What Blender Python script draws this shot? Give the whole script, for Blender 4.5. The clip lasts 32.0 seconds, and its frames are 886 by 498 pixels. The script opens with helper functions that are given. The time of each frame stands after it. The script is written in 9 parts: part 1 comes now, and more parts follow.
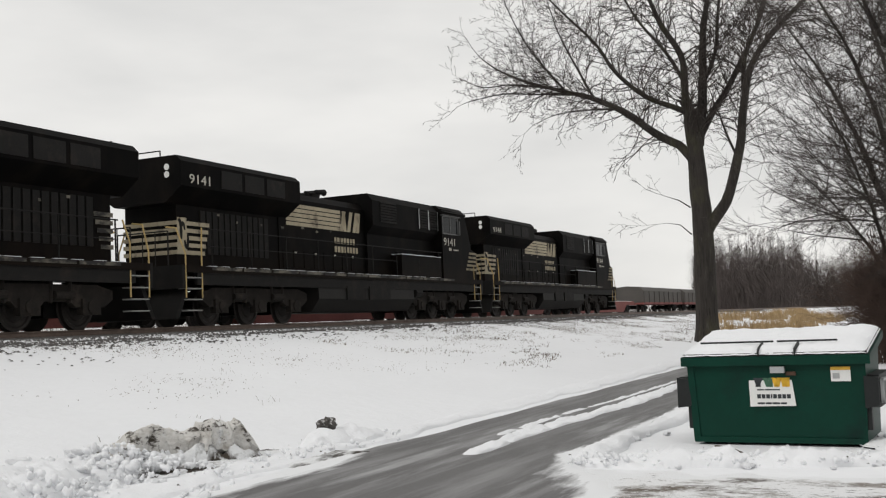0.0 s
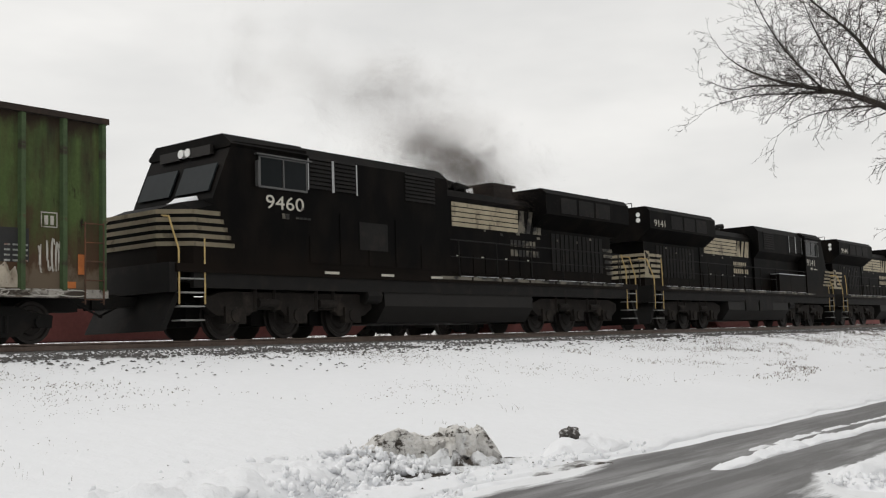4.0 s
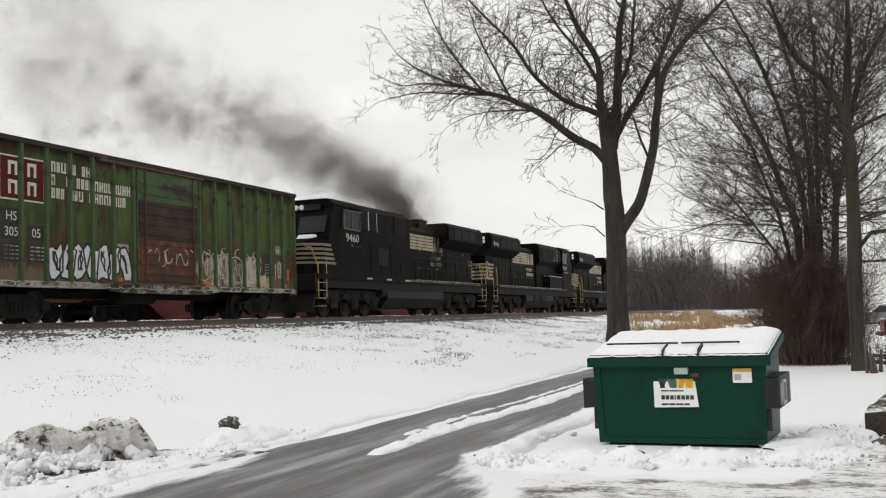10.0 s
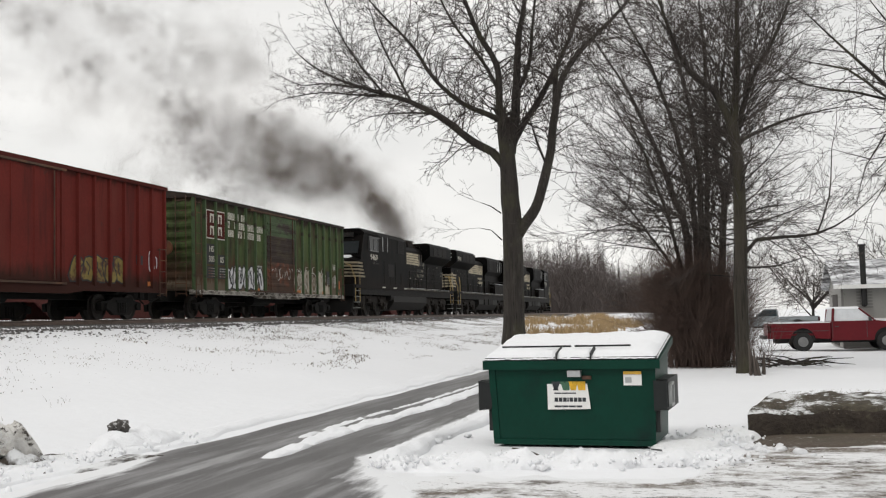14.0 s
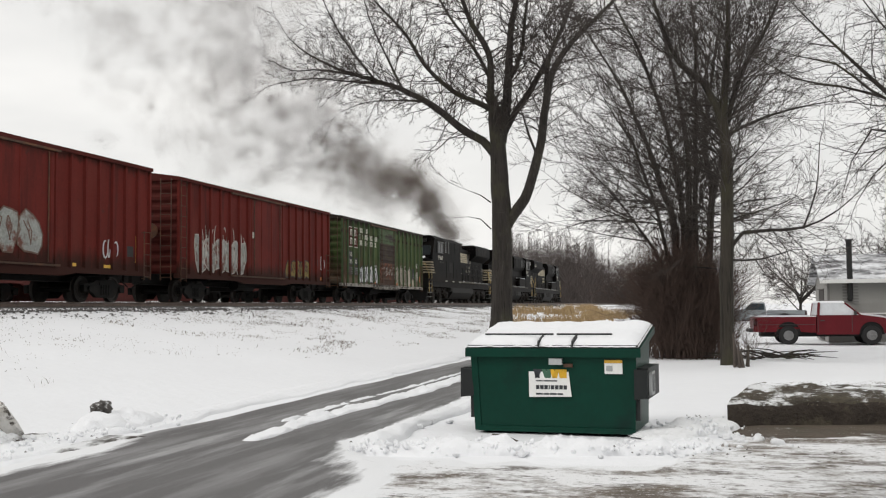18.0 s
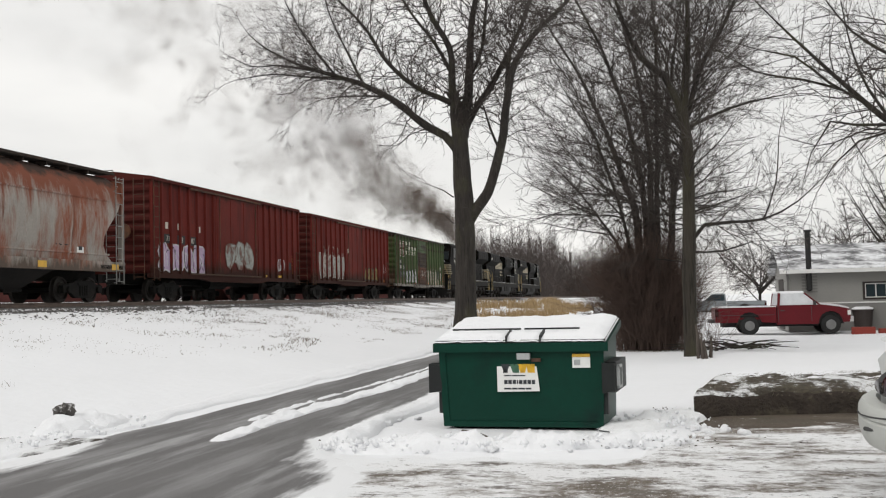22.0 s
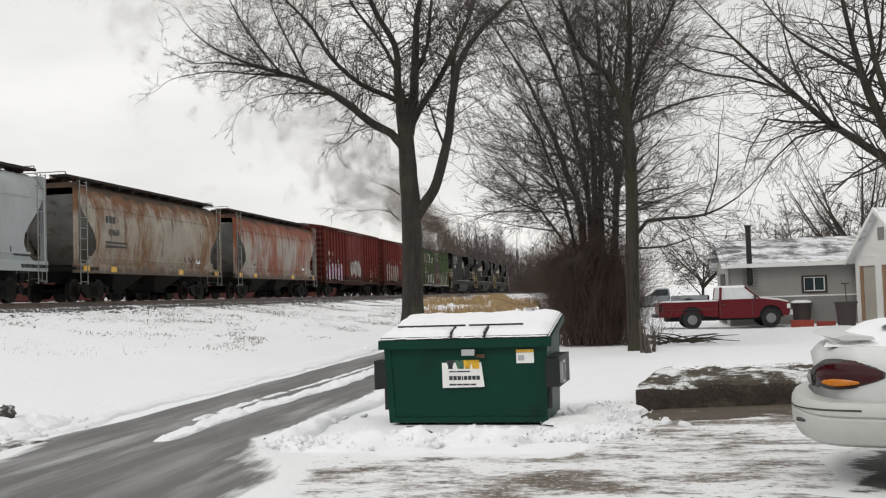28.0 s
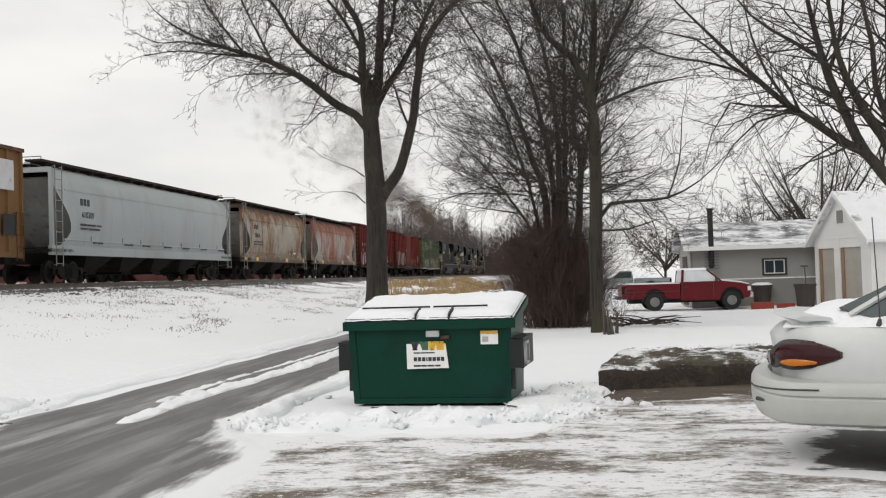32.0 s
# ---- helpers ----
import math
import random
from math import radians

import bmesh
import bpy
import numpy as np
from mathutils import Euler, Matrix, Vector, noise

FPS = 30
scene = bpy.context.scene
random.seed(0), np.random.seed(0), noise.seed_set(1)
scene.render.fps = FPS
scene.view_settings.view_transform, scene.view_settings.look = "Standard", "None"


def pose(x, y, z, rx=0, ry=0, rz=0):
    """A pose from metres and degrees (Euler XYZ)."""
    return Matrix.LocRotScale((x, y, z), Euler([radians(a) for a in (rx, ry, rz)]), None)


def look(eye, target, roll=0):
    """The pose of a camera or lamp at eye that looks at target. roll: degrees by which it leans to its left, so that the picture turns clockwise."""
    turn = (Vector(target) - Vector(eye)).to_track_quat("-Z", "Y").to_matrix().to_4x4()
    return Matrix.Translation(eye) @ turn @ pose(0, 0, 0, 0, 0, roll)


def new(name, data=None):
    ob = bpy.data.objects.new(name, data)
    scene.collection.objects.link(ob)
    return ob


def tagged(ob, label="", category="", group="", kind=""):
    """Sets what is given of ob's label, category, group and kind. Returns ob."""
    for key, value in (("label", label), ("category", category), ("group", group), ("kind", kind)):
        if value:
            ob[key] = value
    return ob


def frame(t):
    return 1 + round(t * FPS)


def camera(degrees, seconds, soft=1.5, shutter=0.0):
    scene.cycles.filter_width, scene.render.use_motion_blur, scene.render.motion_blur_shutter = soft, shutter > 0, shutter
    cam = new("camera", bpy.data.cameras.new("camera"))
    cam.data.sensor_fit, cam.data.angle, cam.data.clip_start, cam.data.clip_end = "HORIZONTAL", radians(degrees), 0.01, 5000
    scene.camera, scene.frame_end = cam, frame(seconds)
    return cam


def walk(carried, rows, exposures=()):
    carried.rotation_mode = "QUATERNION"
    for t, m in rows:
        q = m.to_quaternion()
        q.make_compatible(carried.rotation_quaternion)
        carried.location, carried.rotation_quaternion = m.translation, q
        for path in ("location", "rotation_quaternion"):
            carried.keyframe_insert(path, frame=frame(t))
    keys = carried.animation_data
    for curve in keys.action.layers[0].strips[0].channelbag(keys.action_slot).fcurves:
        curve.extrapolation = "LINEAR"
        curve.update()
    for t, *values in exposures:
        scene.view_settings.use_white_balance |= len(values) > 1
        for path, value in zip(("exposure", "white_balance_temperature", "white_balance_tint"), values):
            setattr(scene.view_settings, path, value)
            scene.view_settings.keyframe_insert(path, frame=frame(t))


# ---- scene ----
EXPOSURES = [(0.0, 0.08), (3.0, 0.08), (6.0, 0.25), (9.0, 0.25), (32.0, 0.22)]
cam = camera(45.94, 32.0, soft=1.2)
PATH = [
    (0.0, pose(-0.112, -0.069, 1.484, 94.07, 2.41, -9.02)),
    (0.5, pose(-0.137, -0.064, 1.478, 94.53, 2.39, -9.44)),
    (1.0, pose(-0.156, -0.057, 1.483, 93.95, 1.79, -10.42)),
    (1.5, pose(-0.178, -0.056, 1.493, 93.63, 1.93, -10.31)),
    (2.0, pose(-0.157, -0.040, 1.489, 93.71, 2.05, -9.20)),
    (2.5, pose(-0.160, -0.031, 1.465, 94.12, 2.51, -6.69)),
    (3.0, pose(-0.138, -0.011, 1.447, 95.08, 3.20, -1.61)),
    (3.5, pose(-0.068, 0.023, 1.454, 95.15, 1.87, 4.63)),
    (5.5, pose(-0.017, 0.048, 1.469, 94.95, 1.74, 1.76)),
    (6.0, pose(0.026, 0.063, 1.486, 94.49, 1.60, 0.13)),
    (6.5, pose(0.049, 0.079, 1.488, 94.17, 1.80, -2.73)),
    (7.0, pose(0.021, 0.102, 1.488, 94.14, 1.62, -5.83)),
    (7.5, pose(-0.004, 0.102, 1.512, 94.92, 1.88, -7.49)),
    (8.0, pose(-0.013, 0.087, 1.491, 95.13, 1.85, -9.46)),
    (8.5, pose(0.017, 0.078, 1.485, 94.73, 2.03, -9.77)),
    (9.0, pose(0.050, 0.058, 1.471, 94.56, 1.88, -10.63)),
    (9.5, pose(0.037, 0.062, 1.478, 93.96, 1.98, -11.46)),
    (10.0, pose(0.019, 0.062, 1.480, 93.83, 1.80, -13.59)),
    (10.5, pose(-0.073, 0.087, 1.493, 94.17, 2.19, -14.61)),
    (11.0, pose(0.002, 0.061, 1.509, 93.99, 2.17, -15.92)),
    (11.5, pose(0.021, 0.044, 1.479, 93.70, 2.27, -16.26)),
    (12.0, pose(0.022, 0.045, 1.470, 93.29, 1.96, -16.65)),
    (12.5, pose(0.029, 0.050, 1.464, 93.02, 1.72, -16.86)),
    (13.0, pose(0.039, 0.043, 1.478, 92.88, 1.68, -17.27)),
    (13.5, pose(0.022, 0.043, 1.476, 93.35, 1.59, -18.22)),
    (14.0, pose(0.015, 0.036, 1.491, 93.76, 1.45, -19.20)),
    (14.5, pose(0.059, 0.035, 1.469, 93.61, 1.57, -19.31)),
    (16.5, pose(0.020, 0.024, 1.463, 93.61, 1.37, -19.51)),
    (17.0, pose(0.065, 0.012, 1.491, 93.27, 0.47, -19.12)),
    (17.5, pose(0.047, 0.001, 1.471, 92.30, 0.69, -19.92)),
    (18.0, pose(0.072, -0.024, 1.461, 93.14, 0.54, -19.76)),
    (18.5, pose(0.063, -0.005, 1.484, 93.67, -0.05, -19.39)),
    (19.0, pose(0.025, 0.008, 1.470, 93.92, 0.37, -19.84)),
    (19.5, pose(0.119, -0.053, 1.480, 92.98, 0.00, -21.07)),
    (20.0, pose(0.042, -0.012, 1.451, 92.87, 0.28, -21.09)),
    (20.5, pose(0.045, -0.007, 1.472, 93.00, 0.44, -21.61)),
    (21.0, pose(0.030, 0.012, 1.471, 92.98, 0.82, -22.18)),
    (21.5, pose(0.024, 0.020, 1.452, 92.66, 1.27, -21.90)),
    (22.0, pose(0.036, 0.027, 1.475, 92.83, 1.35, -21.80)),
    (22.5, pose(0.048, 0.022, 1.462, 92.69, 1.31, -22.13)),
    (23.0, pose(0.064, 0.018, 1.465, 91.82, 1.79, -22.38)),
    (23.5, pose(0.071, -0.005, 1.473, 92.38, 1.62, -22.64)),
    (24.0, pose(0.072, -0.012, 1.467, 92.04, 1.44, -22.66)),
    (24.5, pose(0.058, -0.024, 1.490, 92.38, 1.32, -23.74)),
    (25.0, pose(0.046, -0.021, 1.481, 92.41, 1.62, -23.48)),
    (25.5, pose(0.044, -0.037, 1.474, 92.55, 1.53, -23.58)),
    (27.5, pose(0.043, -0.048, 1.465, 92.40, 2.05, -24.55)),
    (28.0, pose(0.042, -0.047, 1.474, 92.59, 1.86, -24.66)),
    (28.5, pose(0.030, -0.087, 1.472, 92.35, 1.80, -25.08)),
    (29.0, pose(0.029, -0.098, 1.472, 92.18, 1.73, -25.57)),
    (29.5, pose(0.032, -0.082, 1.475, 92.10, 1.69, -25.78)),
    (30.0, pose(0.026, -0.089, 1.469, 92.13, 1.53, -26.54)),
    (30.5, pose(0.026, -0.085, 1.468, 91.75, 1.16, -26.88)),
    (31.0, pose(0.029, -0.082, 1.469, 90.95, 1.10, -26.70)),
    (31.5, pose(0.034, -0.103, 1.466, 91.41, 1.30, -26.88)),
    (32.0, pose(0.032, -0.061, 1.465, 91.56, 1.80, -26.61)),
]
walk(cam, PATH, EXPOSURES)

# ---- light ----
world = bpy.data.worlds.new("overcast_sky")
scene.world = world
world.use_nodes = True
SUN_ELEV, SUN_ROT = 38, -75


def build_sky():
    nt = world.node_tree
    nt.nodes.clear()
    out, bg = nt.nodes.new("ShaderNodeOutputWorld"), nt.nodes.new("ShaderNodeBackground")
    sky = nt.nodes.new("ShaderNodeTexSky")
    sky.sky_type, sky.sun_disc = "NISHITA", False
    sky.sun_elevation, sky.sun_rotation = radians(SUN_ELEV), radians(SUN_ROT)
    co, mp = nt.nodes.new("ShaderNodeTexCoord"), nt.nodes.new("ShaderNodeMapping")
    mp.inputs["Scale"].default_value = (1.0, 1.0, 3.2)
    n1 = nt.nodes.new("ShaderNodeTexNoise")
    n1.inputs["Scale"].default_value, n1.inputs["Detail"].default_value = 2.6, 5
    n1.inputs["Roughness"].default_value = 0.5
    ramp = nt.nodes.new("ShaderNodeValToRGB")
    ramp.color_ramp.elements[0].position, ramp.color_ramp.elements[1].position = 0.34, 0.66
    ramp.color_ramp.elements[0].color = (7.65, 7.6, 7.45, 1)
    ramp.color_ramp.elements[1].color = (9.65, 9.5, 9.2, 1)
    mix = nt.nodes.new("ShaderNodeMix")
    mix.data_type = "RGBA"
    mix.inputs["Factor"].default_value = 0.96
    nt.links.new(co.outputs["Generated"], mp.inputs["Vector"])
    nt.links.new(mp.outputs["Vector"], n1.inputs["Vector"])
    nt.links.new(n1.outputs["Fac"], ramp.inputs["Fac"])
    nt.links.new(sky.outputs["Color"], mix.inputs["A"])
    nt.links.new(ramp.outputs["Color"], mix.inputs["B"])
    nt.links.new(mix.outputs["Result"], bg.inputs["Color"])
    bg.inputs["Strength"].default_value = 0.088
    nt.links.new(bg.outputs["Background"], out.inputs["Surface"])


build_sky()
sun = new("sun", bpy.data.lights.new("sun", "SUN"))
sun.data.energy, sun.data.angle, sun.data.color = 0.9, radians(25), (1.0, 0.97, 0.93)
sun.matrix_world = look((-30, 20, 30), (0, 26, 0))

# ---- plan ----
# The railway runs straight; p is the distance across it from the camera's stand, s the distance along it.
TH = radians(34.085)
UX, UY = math.sin(TH), math.cos(TH)
RAIL_Z, TRACK_P = 1.70, 20.05


def xy(p, s):
    return (-UY * p + UX * s, UX * p + UY * s)


def ps(x, y):
    return (-UY * x + UX * y, UX * x + UY * y)


def gz(p, s):
    """Height of the ground."""
    far = min(max((s - 26) / 60, 0), 1) * 0.3
    if p < 6.6:
        h = far * min(max((p + 4) / 10.6, 0), 1)
    elif p < 15.6:
        k = (p - 6.6) / 9.0
        h = far * (1 - k) + 1.44 * (0.85 * k + 0.15 * k * k * (3 - 2 * k))
    elif p < 34:
        h = 1.44
    else:
        h = 1.44 - 0.9 * min((p - 34) / 40, 1)
    return h


def track_pose(p, s, z=0.0, turn=0.0):
    x, y = xy(p, s)
    return Matrix.Translation((x, y, z)) @ pose(0, 0, 0, 0, 0, -math.degrees(TH) + turn)


# ---- mesh tools ----
def box(bm, x0, x1, y0, y1, z0, z1):
    v = [bm.verts.new(c) for c in ((x0, y0, z0), (x1, y0, z0), (x1, y1, z0), (x0, y1, z0), (x0, y0, z1), (x1, y0, z1), (x1, y1, z1), (x0, y1, z1))]
    for f in ((0, 3, 2, 1), (4, 5, 6, 7), (0, 1, 5, 4), (1, 2, 6, 5), (2, 3, 7, 6), (3, 0, 4, 7)):
        bm.faces.new([v[i] for i in f])
    return v


def rod(bm, a, b, r0, r1=None, n=8, cap=True):
    a, b = Vector(a), Vector(b)
    r1 = r0 if r1 is None else r1
    d = (b - a).normalized()
    e = d.orthogonal().normalized()
    g = d.cross(e)
    ra = [bm.verts.new(a + r0 * (math.cos(k * math.tau / n) * e + math.sin(k * math.tau / n) * g)) for k in range(n)]
    rb = [bm.verts.new(b + r1 * (math.cos(k * math.tau / n) * e + math.sin(k * math.tau / n) * g)) for k in range(n)]
    for k in range(n):
        bm.faces.new((ra[k], ra[(k + 1) % n], rb[(k + 1) % n], rb[k]))
    if cap:
        bm.faces.new(ra[::-1])
        bm.faces.new(rb)


def pipe(bm, pts, r, n=6):
    for a, b in zip(pts, pts[1:]):
        rod(bm, a, b, r, r, n)


def prism(bm, outline, axis, a, b):
    """An outline of 2D points swept along an axis from a to b."""
    def at(u, v, w):
        return {"x": (w, u, v), "y": (u, w, v), "z": (u, v, w)}[axis]
    lo = [bm.verts.new(at(u, v, a)) for u, v in outline]
    hi = [bm.verts.new(at(u, v, b)) for u, v in outline]
    n = len(outline)
    for k in range(n):
        bm.faces.new((lo[k], lo[(k + 1) % n], hi[(k + 1) % n], hi[k]))
    bm.faces.new(lo[::-1])
    bm.faces.new(hi)


def loft(bm, rings, closed=True, caps=True):
    rows = [[bm.verts.new(c) for c in ring] for ring in rings]
    n = len(rows[0])
    for a, b in zip(rows, rows[1:]):
        for k in range(n if closed else n - 1):
            bm.faces.new((a[k], a[(k + 1) % n], b[(k + 1) % n], b[k]))
    if caps and closed:
        bm.faces.new(rows[0][::-1])
        bm.faces.new(rows[-1])
    return rows


def finish(bm, mat, bevel=0.0, smooth=False, seg=2):
    if bevel:
        es = [e for e in bm.edges if len(e.link_faces) == 2 and e.calc_face_angle(0) > 0.5]
        bmesh.ops.bevel(bm, geom=es, offset=bevel, segments=seg, affect="EDGES", clamp_overlap=True)
    bmesh.ops.recalc_face_normals(bm, faces=bm.faces)
    me = bpy.data.meshes.new("mesh")
    bm.to_mesh(me)
    bm.free()
    me.materials.append(mat)
    if smooth:
        for p in me.polygons:
            p.use_smooth = True
        me.set_sharp_from_angle(angle=radians(40))
    return me


def part(name, bm, mat, parent, label="", bevel=0.0, smooth=False, m=None):
    me = bm if isinstance(bm, bpy.types.Mesh) else finish(bm, mat, bevel, smooth)
    ob = new(name, me)
    ob.parent = parent
    if m is not None:
        ob.matrix_basis = m
    if label:
        ob["label"] = label
    return ob


def thing(name, m, label, category, group="", kind=""):
    ob = new(name)
    ob.matrix_basis = m
    return tagged(ob, label, category, group, kind)


def solid(name, bm, mat, m, label, category, group="", kind="", bevel=0.0, smooth=False):
    ob = new(name, bm if isinstance(bm, bpy.types.Mesh) else finish(bm, mat, bevel, smooth))
    ob.matrix_basis = m
    return tagged(ob, label, category, group, kind)


def from_data(name, verts, faces, mat, smooth=False):
    me = bpy.data.meshes.new(name)
    me.from_pydata(verts, [], faces)
    me.materials.append(mat)
    if smooth:
        me.polygons.foreach_set("use_smooth", [True] * len(me.polygons))
    me.update()
    return me


def lettering(text, size, mat, parent, m, depth=0.006, name="lettering", width=1.0):
    """Raised letters in the built-in font, as a mesh part."""
    cu = bpy.data.curves.new("text", "FONT")
    cu.body, cu.size, cu.extrude, cu.align_x, cu.align_y, cu.resolution_u = text, size, depth / 2, "CENTER", "CENTER", 3
    tmp = bpy.data.objects.new("text", cu)
    scene.collection.objects.link(tmp)
    bpy.context.view_layer.update()
    me = bpy.data.meshes.new_from_object(tmp.evaluated_get(bpy.context.evaluated_depsgraph_get()))
    bpy.data.objects.remove(tmp)
    bpy.data.curves.remove(cu)
    me.transform(Matrix.Diagonal((width, 1, 1, 1)))
    me.materials.clear()
    me.materials.append(mat)
    return part(name, me, mat, parent, m=m)


# ---- materials ----
def material(name, base, rough=0.7, metal=0.0, var=0.25, scale=2.0, fine=30.0, bump=0.15, layers=(), spec=0.4, stretch=(1, 1, 1), dist=0.02, coat=0.0, rnd=0.0, rag=0.6, drift=None, low=()):
    """A procedural surface: base colour with variation at two scales, fine relief, and layers of (colour, scale, threshold, softness, stretch) such as rust, dirt or snow."""
    mt = bpy.data.materials.new(name)
    mt.use_nodes = True
    nt = mt.node_tree
    b = nt.nodes["Principled BSDF"]
    b.inputs["Roughness"].default_value, b.inputs["Metallic"].default_value = rough, metal
    b.inputs["Specular IOR Level"].default_value = spec
    if coat:
        b.inputs["Coat Weight"].default_value = coat
    co = nt.nodes.new("ShaderNodeTexCoord")

    def mapped(st):
        mp = nt.nodes.new("ShaderNodeMapping")
        mp.inputs["Scale"].default_value = st
        nt.links.new(co.outputs["Object"], mp.inputs["Vector"])
        return mp

    def noise_of(sc, st, detail=5, rg=0.6):
        n = nt.nodes.new("ShaderNodeTexNoise")
        n.inputs["Scale"].default_value, n.inputs["Detail"].default_value, n.inputs["Roughness"].default_value = sc, detail, rg
        nt.links.new(mapped(st).outputs["Vector"], n.inputs["Vector"])
        return n

    def ramp_of(src, a, b2, ca, cb):
        r = nt.nodes.new("ShaderNodeValToRGB")
        r.color_ramp.elements[0].position, r.color_ramp.elements[1].position = max(a, 0), min(b2, 1)
        r.color_ramp.elements[0].color, r.color_ramp.elements[1].color = (*ca, 1), (*cb, 1)
        nt.links.new(src, r.inputs["Fac"])
        return r

    big, small = noise_of(scale, stretch), noise_of(fine, stretch, 4)
    lo, hi = [c * (1 - var) for c in base], [min(c * (1 + var), 1) for c in base]
    mid = nt.nodes.new("ShaderNodeMath")
    mid.operation = "MULTIPLY_ADD"
    mid.inputs[1].default_value = 0.35
    add = nt.nodes.new("ShaderNodeMath")
    add.operation = "MULTIPLY"
    add.inputs[1].default_value = 0.65
    nt.links.new(big.outputs["Fac"], add.inputs[0])
    nt.links.new(small.outputs["Fac"], mid.inputs[0])
    nt.links.new(add.outputs[0], mid.inputs[2])
    col = ramp_of(mid.outputs[0], 0.32, 0.68, lo, hi).outputs["Color"]
    for colour, sc, th, soft, st in layers:
        msk = ramp_of(noise_of(sc, st, 10, rag).outputs["Fac"], th - soft, th + soft, (0, 0, 0), (1, 1, 1))
        mx = nt.nodes.new("ShaderNodeMix")
        mx.data_type = "RGBA"
        nt.links.new(msk.outputs["Color"], mx.inputs["Factor"])
        nt.links.new(col, mx.inputs["A"])
        mx.inputs["B"].default_value = (*colour, 1)
        col = mx.outputs["Result"]
    for colour, z0, z1, sc, soft, st in low:
        # wear or dirt that is closed at the height z0 and gone at z1
        sp, mr = nt.nodes.new("ShaderNodeSeparateXYZ"), nt.nodes.new("ShaderNodeMapRange")
        nt.links.new(co.outputs["Object"], sp.inputs[0])
        mr.inputs["From Min"].default_value, mr.inputs["From Max"].default_value = z0, z1
        mr.inputs["To Min"].default_value, mr.inputs["To Max"].default_value = 0.35, -0.35
        nt.links.new(sp.outputs["Z"], mr.inputs["Value"])
        ad = nt.nodes.new("ShaderNodeMath")
        nt.links.new(noise_of(sc, st, 8, 0.68).outputs["Fac"], ad.inputs[0])
        nt.links.new(mr.outputs["Result"], ad.inputs[1])
        msk = ramp_of(ad.outputs[0], 0.5 - soft, 0.5 + soft, (0, 0, 0), (1, 1, 1))
        mx = nt.nodes.new("ShaderNodeMix")
        mx.data_type = "RGBA"
        nt.links.new(msk.outputs["Color"], mx.inputs["Factor"])
        nt.links.new(col, mx.inputs["A"])
        mx.inputs["B"].default_value = (*colour, 1)
        col = mx.outputs["Result"]
    if drift:
        # snow drifted in from the edges, where the surface is not swept bare
        colour, sc, st, soft = drift
        at = nt.nodes.new("ShaderNodeAttribute")
        at.attribute_name = "swept"
        mr = nt.nodes.new("ShaderNodeMapRange")
        mr.inputs["To Min"].default_value, mr.inputs["To Max"].default_value = 0.42, -0.42
        nt.links.new(at.outputs["Fac"], mr.inputs["Value"])
        ad = nt.nodes.new("ShaderNodeMath")
        nt.links.new(noise_of(sc, st, 10, 0.72).outputs["Fac"], ad.inputs[0])
        nt.links.new(mr.outputs["Result"], ad.inputs[1])
        msk = ramp_of(ad.outputs[0], 0.5 - soft, 0.5 + soft, (0, 0, 0), (1, 1, 1))
        mx = nt.nodes.new("ShaderNodeMix")
        mx.data_type = "RGBA"
        nt.links.new(msk.outputs["Color"], mx.inputs["Factor"])
        nt.links.new(col, mx.inputs["A"])
        mx.inputs["B"].default_value = (*colour, 1)
        col = mx.outputs["Result"]
    if rnd:
        oi, hsv = nt.nodes.new("ShaderNodeObjectInfo"), nt.nodes.new("ShaderNodeHueSaturation")
        mr = nt.nodes.new("ShaderNodeMapRange")
        mr.inputs["To Min"].default_value, mr.inputs["To Max"].default_value = 1 - rnd, 1 + rnd
        nt.links.new(oi.outputs["Random"], mr.inputs["Value"])
        nt.links.new(mr.outputs["Result"], hsv.inputs["Value"])
        nt.links.new(col, hsv.inputs["Color"])
        col = hsv.outputs["Color"]
    nt.links.new(col, b.inputs["Base Color"])
    if bump:
        bp = nt.nodes.new("ShaderNodeBump")
        bp.inputs["Strength"].default_value, bp.inputs["Distance"].default_value = bump, dist
        nt.links.new(small.outputs["Fac"], bp.inputs["Height"])
        nt.links.new(bp.outputs["Normal"], b.inputs["Normal"])
    return mt


ONE = (1, 1, 1)
SNOWC = (0.78, 0.79, 0.81)
M = {}
M["snow"] = material("snow", SNOWC, 0.75, var=0.03, scale=0.6, fine=9, bump=0.5, dist=0.05, spec=0.25)
M["snow_clump"] = material("dirty_snow", (0.78, 0.79, 0.80), 0.8, var=0.05, scale=2.5, fine=22, bump=0.6, dist=0.04, layers=[((0.20, 0.18, 0.16), 3.0, 0.68, 0.05, ONE)])
M["ground"] = material("snow_field", SNOWC, 0.8, var=0.03, scale=0.25, fine=5, bump=0.35, dist=0.06, spec=0.2)
M["asphalt"] = material("wet_asphalt", (0.085, 0.082, 0.082), 0.5, rag=0.68, var=0.25, scale=0.5, fine=60, bump=0.25, dist=0.01,
                        layers=[((0.21, 0.208, 0.21), 2.6, 0.57, 0.10, (1.0, 0.07, 1.0)), ((0.46, 0.465, 0.47), 1.3, 0.65, 0.12, (1.0, 0.10, 1.0)), ((0.62, 0.63, 0.64), 5.0, 0.70, 0.05, (1.0, 0.06, 1.0))], spec=0.35, drift=((0.76, 0.77, 0.785), 2.4, (1.0, 0.16, 1.0), 0.09))
